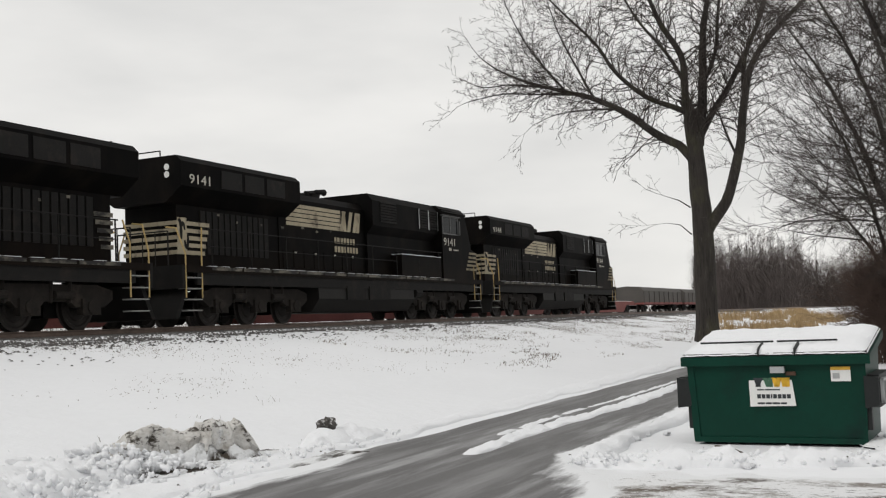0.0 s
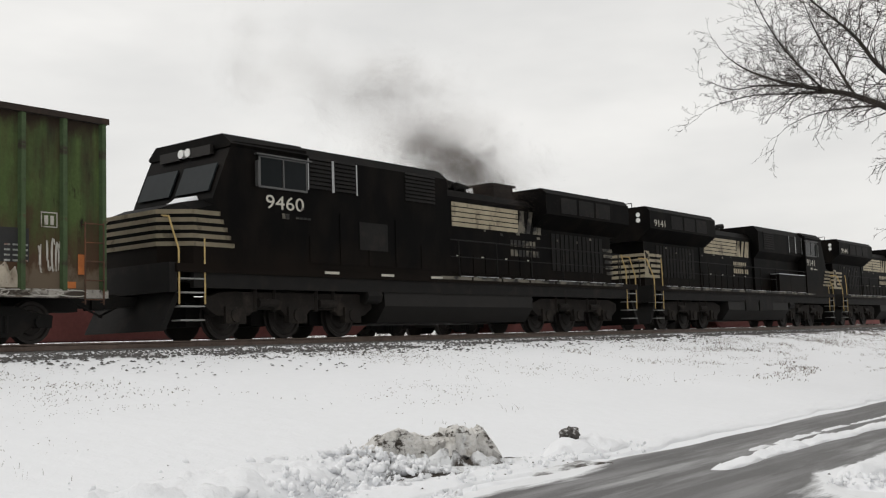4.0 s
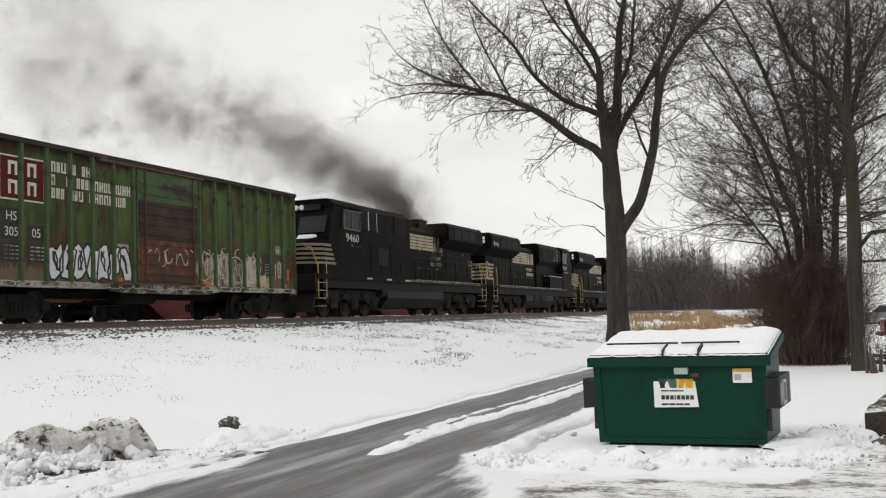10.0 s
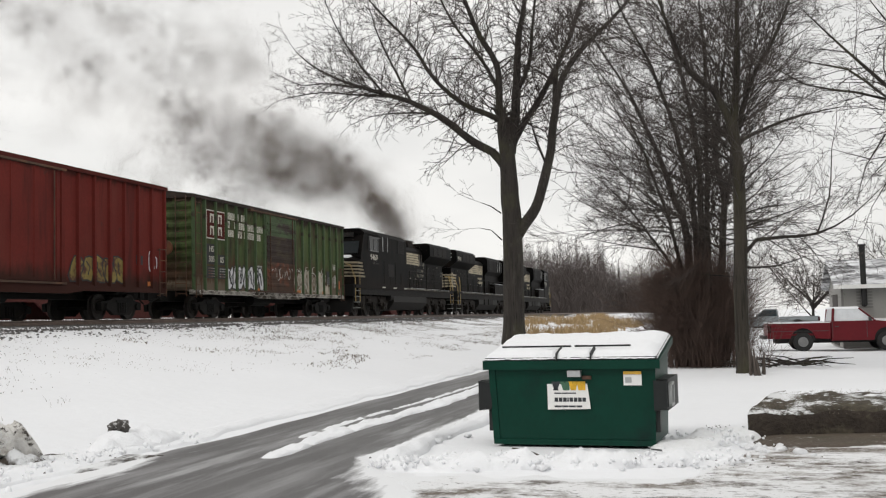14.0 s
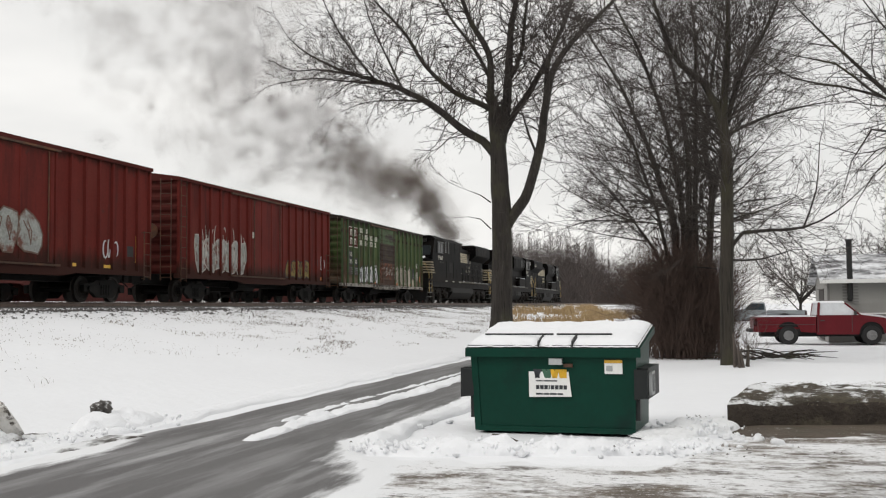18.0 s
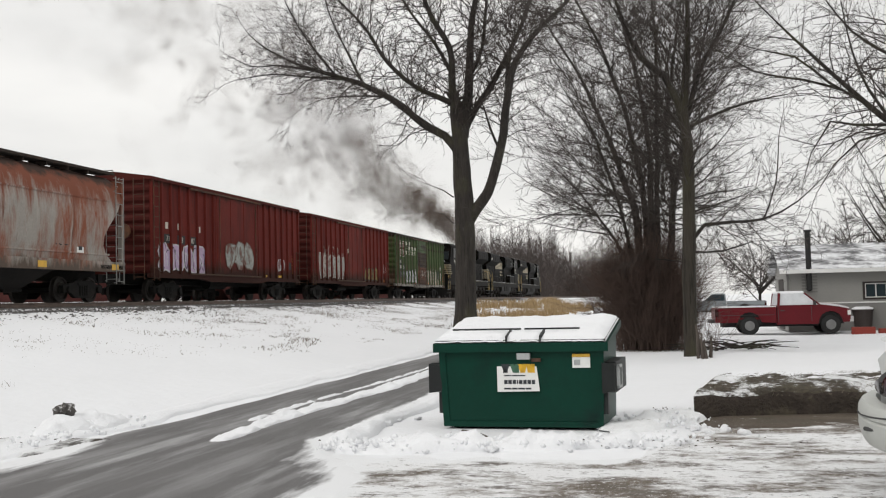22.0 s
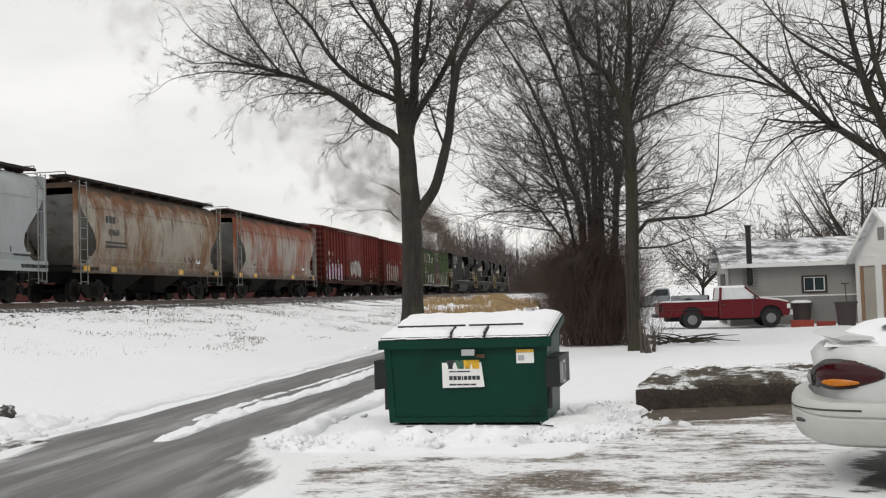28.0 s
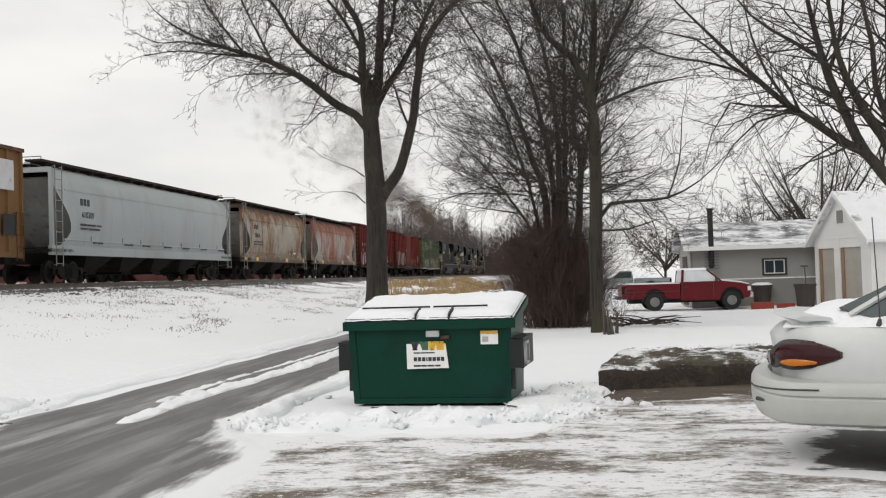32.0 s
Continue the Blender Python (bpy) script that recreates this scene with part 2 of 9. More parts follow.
M["lot"] = material("snowy_gravel", (0.14, 0.115, 0.09), 0.85, var=0.40, scale=1.4, fine=45, bump=0.7, dist=0.02, rag=0.74,
                    layers=[((0.74, 0.745, 0.755), 0.95, 0.465, 0.05, (0.7, 1.1, 1.0)), ((0.13, 0.115, 0.10), 2.0, 0.575, 0.045, (0.7, 1.3, 1.0)), ((0.76, 0.76, 0.77), 3.4, 0.62, 0.04, (0.8, 1.2, 1.0)), ((0.085, 0.075, 0.065), 11.0, 0.60, 0.04, (0.8, 1.2, 1.0)), ((0.78, 0.78, 0.79), 17.0, 0.60, 0.05, ONE), ((0.075, 0.07, 0.065), 5.0, 0.645, 0.04, ONE)], drift=((0.76, 0.77, 0.785), 1.5, (1.0, 0.6, 1.0), 0.06))
M["ballast"] = material("ballast_stone", (0.095, 0.09, 0.087), 0.85, var=0.35, scale=7, fine=60, bump=0.3)
M["soil"] = material("dark_soil", (0.075, 0.06, 0.048), 0.95, var=0.5, scale=3, fine=25, bump=0.9, dist=0.05)
M["bark"] = material("grey_bark", (0.034, 0.029, 0.025), 0.95, var=0.45, scale=3.0, fine=11, bump=1.0, dist=0.05, stretch=(1.6, 1.6, 0.22), layers=[((0.012, 0.010, 0.009), 9.0, 0.60, 0.06, (1.5, 1.5, 0.12)), ((0.055, 0.052, 0.030), 1.2, 0.60, 0.1, (1, 1, 0.5)), ((0.075, 0.068, 0.060), 6.0, 0.66, 0.05, (1.3, 1.3, 0.2))])
M["moss_bark"] = material("mossy_bark", (0.040, 0.034, 0.026), 0.95, var=0.45, scale=3.0, fine=11, bump=1.0, dist=0.05, stretch=(1.6, 1.6, 0.22), layers=[((0.016, 0.013, 0.010), 9.0, 0.58, 0.06, (1.5, 1.5, 0.12)), ((0.052, 0.049, 0.028), 1.4, 0.58, 0.1, (1, 1, 0.4))])
M["twig"] = material("twig_bark", (0.050, 0.041, 0.036), 0.95, var=0.3, scale=2, fine=10, bump=0)
M["bush"] = material("bush_twig", (0.075, 0.050, 0.040), 0.95, var=0.35, scale=2, fine=10, bump=0)
M["wood_far"] = material("far_wood", (0.080, 0.066, 0.061), 0.95, var=0.3, scale=0.2, fine=3, bump=0)
M["grass"] = material("dry_grass", (0.34, 0.24, 0.125), 0.9, var=0.35, scale=0.8, fine=5, bump=0)
M["weed"] = material("brown_weed", (0.15, 0.122, 0.095), 0.9, var=0.35, scale=0.8, fine=5, bump=0)
M["loco"] = material("black_loco_paint", (0.0026, 0.0024, 0.0023), 0.6, var=0.3, scale=1.0, fine=12, bump=0.05, spec=0.045, layers=[((0.0095, 0.0075, 0.006), 1.3, 0.60, 0.14, (1, 1, 0.5))], low=[((0.010, 0.0072, 0.0054), 1.2, 2.6, 1.5, 0.22, (1, 1, 0.6))])
M["loco_frame"] = material("grimy_running_gear", (0.0045, 0.0038, 0.0032), 0.9, var=0.5, scale=2.5, fine=20, bump=0.3, layers=[((0.016, 0.012, 0.009), 2.2, 0.64, 0.1, ONE)])
M["faded"] = material("faded_cream_paint", (0.15, 0.135, 0.105), 0.7, var=0.25, scale=2, fine=20, bump=0.05, layers=[((0.012, 0.011, 0.010), 2.2, 0.50, 0.06, (1, 0.6, 1.2))])
M["cream"] = material("cream_stripe_paint", (0.36, 0.31, 0.215), 0.65, var=0.2, scale=2, fine=20, bump=0.05, layers=[((0.07, 0.055, 0.04), 2.4, 0.62, 0.07, (1, 1, 0.6))])
M["loco_glass"] = material("dark_cab_glass", (0.010, 0.012, 0.013), 0.12, var=0.1, scale=1, fine=4, bump=0, spec=0.08)
M["windshield"] = material("cab_windshield", (0.018, 0.022, 0.024), 0.35, var=0.15, scale=1, fine=4, bump=0, spec=0.06)
M["truck_grime"] = material("brown_truck_grime", (0.0135, 0.0105, 0.0083), 0.95, var=0.45, scale=2.5, fine=20, bump=0.3, layers=[((0.045, 0.036, 0.028), 2.2, 0.62, 0.1, ONE)])
M["tank"] = material("grimy_tank", (0.0085, 0.007, 0.0058), 0.75, var=0.35, scale=1.2, fine=14, bump=0.1)
M["white"] = material("worn_white_paint", (0.50, 0.475, 0.41), 0.6, var=0.15, scale=2, fine=20, bump=0.05, layers=[((0.10, 0.09, 0.08), 2.6, 0.66, 0.06, ONE)])
M["tan_rail"] = material("tan_handrail", (0.46, 0.33, 0.13), 0.6, var=0.2, scale=3, fine=20, bump=0)
M["glass"] = material("dark_window_glass", (0.03, 0.042, 0.048), 0.15, var=0.1, scale=1, fine=4, bump=0, spec=0.03)
M["frame_grey"] = material("dull_grey_window_frame", (0.10, 0.10, 0.098), 0.5, 0.3, var=0.2, scale=4, fine=20, bump=0)
M["steel"] = material("wheel_steel", (0.035, 0.03, 0.027), 0.65, 0.4, var=0.3, scale=3, fine=20, bump=0.1)
M["rail"] = material("rail_steel", (0.16, 0.12, 0.10), 0.5, 0.6, var=0.3, scale=3, fine=20, bump=0.1)
M["tie"] = material("creosoted_tie", (0.055, 0.045, 0.038), 0.9, var=0.4, scale=4, fine=30, bump=0.5, stretch=(0.3, 1, 1))
RUST = (0.13, 0.055, 0.030)
M["green_car"] = material("faded_green_paint", (0.064, 0.094, 0.031), 0.8, spec=0.15, var=0.28, scale=0.9, fine=16, bump=0.1,
                          layers=[((0.075, 0.095, 0.040), 0.8, 0.62, 0.15, (1, 1, 0.25)), ((0.028, 0.032, 0.018), 2.6, 0.57, 0.12, (1, 1, 0.13)), ((0.048, 0.030, 0.019), 1.3, 0.565, 0.09, (1, 1, 0.4)), ((0.02, 0.016, 0.012), 5.0, 0.66, 0.05, (1, 1, 0.3))], low=[((0.070, 0.042, 0.025), 1.1, 3.3, 1.6, 0.14, (1, 1, 0.35)), ((0.026, 0.018, 0.012), 4.6, 3.9, 2.2, 0.12, (1, 1, 0.3)), ((0.13, 0.10, 0.07), 0.9, 1.9, 4.0, 0.08, (1, 1, 0.5))])
M["green_old"] = material("peeling_green_paint", (0.050, 0.080, 0.032), 0.8, var=0.3, scale=1.5, fine=18, bump=0.2,
                          layers=[((0.030, 0.019, 0.014), 1.7, 0.60, 0.06, (1, 0.5, 1.3)), ((0.07, 0.036, 0.022), 3.5, 0.68, 0.05, ONE)])
M["door_dark"] = material("dark_brown_rust", (0.030, 0.019, 0.014), 0.9, var=0.4, scale=2, fine=18, bump=0.3, layers=[((0.055, 0.042, 0.022), 1.3, 0.58, 0.08, (1, 0.5, 1.5))])
M["door_low"] = material("orange_rust", (0.060, 0.032, 0.020), 0.9, var=0.4, scale=2, fine=18, bump=0.4, layers=[((0.15, 0.045, 0.022), 1.6, 0.56, 0.08, ONE), ((0.24, 0.21, 0.17), 2.6, 0.64, 0.05, (1, 1, 0.4))])
M["roof_grime"] = material("grimy_rust_roof", (0.026, 0.018, 0.014), 0.95, var=0.4, scale=2, fine=20, bump=0.4, layers=[((0.06, 0.035, 0.024), 2.0, 0.62, 0.06, (1, 0.6, 1))])
M["sill_pale"] = material("pale_flaking_sill", (0.30, 0.28, 0.25), 0.85, var=0.3, scale=3, fine=20, bump=0.2, layers=[((0.045, 0.035, 0.026), 2.2, 0.52, 0.05, (1, 0.7, 1.2)), ((0.03, 0.025, 0.02), 9.0, 0.60, 0.05, ONE)])
M["primer"] = material("worn_pale_overspray", (0.40, 0.35, 0.28), 0.8, var=0.25, scale=2, fine=20, bump=0.1, layers=[((0.13, 0.085, 0.05), 1.6, 0.54, 0.07, (1, 1, 0.45)), ((0.055, 0.06, 0.028), 3.0, 0.62, 0.06, (1, 1, 0.4)), ((0.03, 0.025, 0.02), 9.0, 0.66, 0.03, ONE), ((0.48, 0.46, 0.42), 5.0, 0.64, 0.04, ONE)])
M["rust_car"] = material("rusty_steel", (0.075, 0.042, 0.028), 0.9, var=0.45, scale=1.5, fine=18, bump=0.4, layers=[((0.16, 0.065, 0.03), 1.4, 0.6, 0.1, ONE)])
M["door_rust"] = material("rusted_green_door", (0.070, 0.040, 0.030), 0.85, var=0.4, scale=1.6, fine=18, bump=0.3,
                          layers=[((0.07, 0.10, 0.045), 0.9, 0.60, 0.07, (0.4, 0.5, 1.6)), ((0.17, 0.06, 0.025), 1.3, 0.63, 0.06, ONE)])
M["red_car"] = material("oxide_red_paint", (0.118, 0.0180, 0.0135), 0.8, spec=0.15, var=0.22, scale=0.6, fine=14, bump=0.1, layers=[((0.12, 0.027, 0.020), 0.9, 0.63, 0.12, (1, 1, 0.3)), ((0.05, 0.012, 0.010), 2.4, 0.62, 0.1, (1, 1, 0.12)), ((0.06, 0.025, 0.02), 1.5, 0.70, 0.05, ONE)], low=[((0.040, 0.014, 0.010), 0.9, 2.0, 2.0, 0.16, (1, 1, 0.4)), ((0.05, 0.014, 0.010), 4.6, 4.1, 2.4, 0.12, (1, 1, 0.25))])
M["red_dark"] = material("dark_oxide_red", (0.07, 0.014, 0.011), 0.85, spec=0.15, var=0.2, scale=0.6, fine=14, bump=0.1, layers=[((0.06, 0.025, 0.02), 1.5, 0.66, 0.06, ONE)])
M["hop_orange"] = material("rust_streaked_grey", (0.33, 0.305, 0.275), 0.8, var=0.22, scale=0.8, fine=16, bump=0.1, rag=0.72, spec=0.2,
                           layers=[((0.24, 0.085, 0.050), 0.9, 0.53, 0.07, (1, 0.9, 0.25)), ((0.36, 0.335, 0.30), 2.6, 0.60, 0.07, (1, 1, 0.10)), ((0.13, 0.055, 0.035), 2.2, 0.63, 0.05, (1, 1.6, 0.14))],
                           low=[((0.20, 0.070, 0.042), 4.6, 2.1, 2.0, 0.10, (1, 1.2, 0.16)), ((0.055, 0.034, 0.026), 4.5, 3.6, 1.7, 0.09, (1, 0.7, 0.5)), ((0.11, 0.085, 0.068), 0.8, 1.7, 3.0, 0.12, (1, 1, 0.4))])
M["hop_tan"] = material("weathered_tan_grey", (0.34, 0.305, 0.255), 0.8, var=0.25, scale=0.8, fine=16, bump=0.1, rag=0.72, spec=0.2,
                        layers=[((0.19, 0.105, 0.056), 0.9, 0.52, 0.08, (1, 0.8, 0.40)), ((0.36, 0.325, 0.28), 2.6, 0.58, 0.07, (1, 1, 0.12)), ((0.10, 0.062, 0.042), 2.2, 0.63, 0.05, (1, 1.4, 0.2))],
                        low=[((0.17, 0.085, 0.045), 4.7, 2.3, 1.8, 0.10, (1, 0.8, 0.4)), ((0.060, 0.042, 0.030), 4.5, 3.5, 2.2, 0.08, (1, 0.5, 0.9)), ((0.12, 0.095, 0.075), 0.8, 1.7, 3.0, 0.12, (1, 1, 0.4))])
M["hop_grey"] = material("pale_grey_paint", (0.36, 0.39, 0.395), 0.6, var=0.07, scale=0.6, fine=14, bump=0.05, layers=[((0.31, 0.32, 0.32), 1.0, 0.62, 0.12, (1, 1, 0.25))])
M["bay"] = material("grimy_hopper_bay", (0.018, 0.016, 0.015), 0.85, var=0.35, scale=1.5, fine=16, bump=0.15)
# grey steel for hopper ends and small fittings, shade mixed into its tone
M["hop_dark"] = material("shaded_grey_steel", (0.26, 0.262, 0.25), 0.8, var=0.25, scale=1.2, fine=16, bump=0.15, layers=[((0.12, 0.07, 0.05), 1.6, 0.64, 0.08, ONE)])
M["brown_car"] = material("brown_yellow_paint", (0.17, 0.085, 0.028), 0.75, var=0.25, scale=0.8, fine=14, bump=0.1, layers=[(RUST, 1.6, 0.62, 0.07, ONE)])
M["flat_red"] = material("faded_red_flatcar", (0.19, 0.062, 0.055), 0.85, var=0.25, scale=0.5, fine=10, bump=0.1)
M["grey_car"] = material("grey_covered_car", (0.075, 0.068, 0.062), 0.8, var=0.2, scale=0.4, fine=8, bump=0.1)
M["reflector"] = material("yellow_reflector", (0.68, 0.40, 0.05), 0.5, var=0.15, scale=5, fine=40, bump=0)
M["graf_white"] = material("white_graffiti", (0.55, 0.55, 0.56), 0.7, var=0.15, scale=2, fine=20, bump=0, layers=[((0.12, 0.09, 0.07), 3.0, 0.66, 0.04, ONE)])
M["graf_pale"] = material("pale_worn_spray", (0.40, 0.38, 0.34), 0.75, var=0.25, scale=3, fine=20, bump=0, layers=[((0.10, 0.075, 0.05), 2.6, 0.58, 0.05, ONE)])
M["graf_violet"] = material("violet_graffiti", (0.42, 0.32, 0.45), 0.7, var=0.25, scale=3, fine=20, bump=0)
M["graf_olive"] = material("dull_olive_spray", (0.19, 0.14, 0.035), 0.75, var=0.3, scale=3, fine=14, bump=0, layers=[((0.06, 0.02, 0.014), 2.4, 0.55, 0.06, ONE)])
M["graf_dull"] = material("dull_brown_spray", (0.12, 0.07, 0.05), 0.75, var=0.3, scale=3, fine=14, bump=0)
M["graf_orange"] = material("orange_graffiti", (0.42, 0.13, 0.03), 0.7, var=0.25, scale=3, fine=20, bump=0)
M["graf_black"] = material("black_graffiti", (0.018, 0.018, 0.018), 0.7, var=0.25, scale=3, fine=20, bump=0)
M["graf_grey"] = material("grey_graffiti", (0.27, 0.28, 0.26), 0.7, var=0.35, scale=3, fine=12, bump=0, layers=[((0.13, 0.05, 0.035), 2.4, 0.56, 0.06, ONE)])
M["smoke"] = material("diesel_smoke", (0.130, 0.103, 0.088), 1.0, var=0.1, scale=1, fine=4, bump=0, spec=0.0)
M["dump_green"] = material("green_bin_paint", (0.002, 0.036, 0.023), 0.42, spec=0.16, var=0.16, scale=1.5, fine=20, bump=0.08, layers=[((0.004, 0.022, 0.017), 2.0, 0.62, 0.1, ONE), ((0.05, 0.04, 0.03), 5.0, 0.74, 0.02, ONE)])
M["dump_dark"] = material("black_bin_steel", (0.010, 0.012, 0.012), 0.55, var=0.3, scale=3, fine=20, bump=0.1)
M["galv"] = material("grey_galvanised", (0.42, 0.43, 0.43), 0.4, 0.5, var=0.15, scale=6, fine=30, bump=0.1)
M["sign_white"] = material("sign_white", (0.75, 0.75, 0.73), 0.5, var=0.06, scale=4, fine=30, bump=0)
M["sign_ink"] = material("sign_ink", (0.03, 0.035, 0.04), 0.6, var=0.2, scale=6, fine=30, bump=0)
M["sign_green"] = material("sign_green", (0.05, 0.13, 0.08), 0.6, var=0.2, scale=6, fine=30, bump=0)
M["sign_gold"] = material("sign_gold", (0.72, 0.42, 0.03), 0.6, var=0.2, scale=6, fine=30, bump=0)


# ---- ground, road, railway ----
def spaced(lo, hi, near_lo, near_hi, step, grow=1.22):
    out, v, d = [], near_lo, step
    while v < near_hi:
        out.append(v)
        v += step
    d = step
    while v < hi:
        out.append(v)
        d *= grow
        v += d
    out.append(hi)
    v, d = near_lo, step
    while v > lo:
        d *= grow
        v -= d
        out.insert(0, max(v, lo))
    return out


def roll(p, s):
    """Small unevenness of the snow away from road and railway."""
    a = noise.noise((p * 0.35, s * 0.35, 2.0)) * 0.05 + noise.noise((p * 1.3, s * 1.3, 5.0)) * 0.018
    if (p < 3.6 and -9 < s < 13.6 and p > -9) or 2.0 < p < 7.0 or p > 15.5:
        return a * 0.25
    return a


def build_ground():
    P = spaced(-1800, 2200, -12, 30, 0.4)
    S = spaced(-1500, 2500, -14, 70, 0.6)
    verts, faces = [], []
    for p in P:
        for s in S:
            x, y = xy(p, s)
            verts.append((x, y, gz(p, s) + roll(p, s) - 0.012))
    n = len(S)
    for i in range(len(P) - 1):
        for j in range(n - 1):
            a = i * n + j
            faces.append((a, a + n, a + n + 1, a + 1))
    ob = new("ground", from_data("ground", verts, faces, M["ground"], True))
    tagged(ob, "snow-covered ground rising in a low bank towards the railway", "ground", kind="structure")


build_ground()


def sheet(name, inside, p0, p1, s0, s1, step, mat, lift, label, category, edge=0.25, swept=None):
    """A sheet laid over the ground where inside(p, s) holds; it dips under at its ragged edge."""
    ni, nj = int((p1 - p0) / step) + 1, int((s1 - s0) / step) + 1
    verts, faces, index, cover = [], [], {}, []

    def vert(i, j):
        if (i, j) not in index:
            p, s = p0 + i * step, s0 + j * step
            x, y = xy(p, s)
            d = inside(p, s)
            index[i, j] = len(verts)
            cover.append(swept(p, s) if swept else 1.0)
            verts.append((x, y, gz(p, s) + roll(p, s) * 0.25 + min(lift, -0.03 + (lift + 0.03) * max(min(d / edge, 1), -1))))
        return index[i, j]
    for i in range(ni - 1):
        for j in range(nj - 1):
            if inside(p0 + (i + 0.5) * step, s0 + (j + 0.5) * step) > -edge:
                faces.append([vert(i, j), vert(i + 1, j), vert(i + 1, j + 1), vert(i, j + 1)])
    me = from_data(name, [(a, b, c) for a, b, c in verts], faces, mat, True)
    me.attributes.new("swept", "FLOAT", "POINT").data.foreach_set("value", cover)
    ob = new(name, me)
    # object space along the road, so that grain follows it
    m = Matrix.Rotation(-TH, 4, "Z")
    me.transform(m.inverted())
    ob.matrix_basis = m
    return tagged(ob, label, category, kind="structure")


def wob(p, s, k, a):
    return noise.noise((p * k, s * k, 11.0)) * a


def road_in(p, s):
    far = 6.45 + wob(p, s, 0.5, 0.12) - p
    near = p - 3.66
    if s < 10.9:
        # the drive widens towards the yard
        near = p - max(3.66 - (10.9 - s) * 0.50, 2.40 - 0.28 * max(0, 6.5 - s))
    return min(far, near + wob(p, s, 0.9, 0.18) + wob(p, s, 3.0, 0.10))


def road_swept(p, s):
    """How bare the lane is: snow creeps in from its edges, far over the flare by the yard."""
    far = (6.45 - p) / 0.22
    flare = min(max((11.4 - s) / 2.0, 0), 1)
    near = (road_in(p, s) if s < 12 else p - 3.66) / (0.25 + 0.75 * flare)
    return min(max(min(far, near), 0), 1)


sheet("road", road_in, -6, 7.2, -14, 66, 0.2, M["asphalt"], 0.012, "wet grey asphalt lane streaked with snow", "road", 0.12, road_swept)


def lot_in(p, s):
    a = min(3.7 - p + wob(p, s, 0.6, 0.2), 9.9 + 3.0 * min(max((0.4 - p) / 0.9, 0), 1) - s + wob(p, s, 0.5, 0.3) + wob(p, s, 2.6, 0.3), s + 8)
    return min(a, -road_in(p, s) + 0.5)


sheet("pavement", lot_in, -16, 3.4, -8, 14, 0.14, M["lot"], 0.006, "gravel parking area thinly covered with streaked snow", "parking lot", 0.25, lambda p, s: min(max(lot_in(p, s) / 0.9, 0), 1))


M["bare"] = material("bare_wet_ground", (0.080, 0.062, 0.046), 0.8, rag=0.72, var=0.35, scale=1.5, fine=30, bump=0.6, dist=0.03, layers=[((0.055, 0.05, 0.03), 2.5, 0.60, 0.08, ONE), ((0.72, 0.73, 0.74), 1.8, 0.64, 0.06, ONE), ((0.72, 0.73, 0.74), 8.0, 0.68, 0.05, ONE)])


def bare_in(p, s):
    return min(-0.3 - p + wob(p, s, 1.6, 0.2), s - 11.75 + 0.16 * (-p) - 0.3 + wob(p, s, 0.8, 0.7) + wob(p, s, 3.0, 0.45), 14.2 - s, p + 9)


sheet("bare_ground", bare_in, -9, 0.4, 10.5, 14.4, 0.15, M["bare"], 0.03, "strip of bare wet brown earth before the sod bank", "ground", 0.25)


def clump_mesh(seed, n=10, mat=None, flat=0.6):
    """A lump of snow: a knobbly closed shape about 1 across."""
    bm = bmesh.new()
    bmesh.ops.create_icosphere(bm, subdivisions=2, radius=0.5)
    for v in bm.verts:
        q = v.co.normalized()
        v.co *= 1 + 0.45 * noise.noise(q * 1.6 + Vector((seed * 7.1, 0, 0))) + 0.22 * noise.noise(q * 4 + Vector((0, seed * 3.3, 0)))
        v.co.z *= flat
    me = finish(bm, mat or M["snow_lump"])
    me.polygons.foreach_set("use_smooth", [True] * len(me.polygons))
    return me


M["snow_lump"] = material("clean_snow_lump", (0.80, 0.81, 0.83), 0.8, var=0.05, scale=2.5, fine=22, bump=0.5, dist=0.03, layers=[((0.16, 0.14, 0.12), 3.0, 0.73, 0.04, ONE)])
CLUMPS = [clump_mesh(k, flat=0.8) for k in range(6)]


def scatter_clumps(name, spots, label, category, group):
    for p, s, size, *up in spots:
        x, y = xy(p, s)
        ob = new(name, CLUMPS[random.randrange(6)])
        ob.matrix_basis = pose(x, y, gz(p, s) + size * 0.10 + (up[0] if up else 0), random.uniform(-20, 20), random.uniform(-20, 20), random.uniform(0, 360)) @ Matrix.Diagonal((size * random.uniform(0.8, 1.4), size, size * random.uniform(0.6, 1.0), 1))
        tagged(ob, label, category, group)


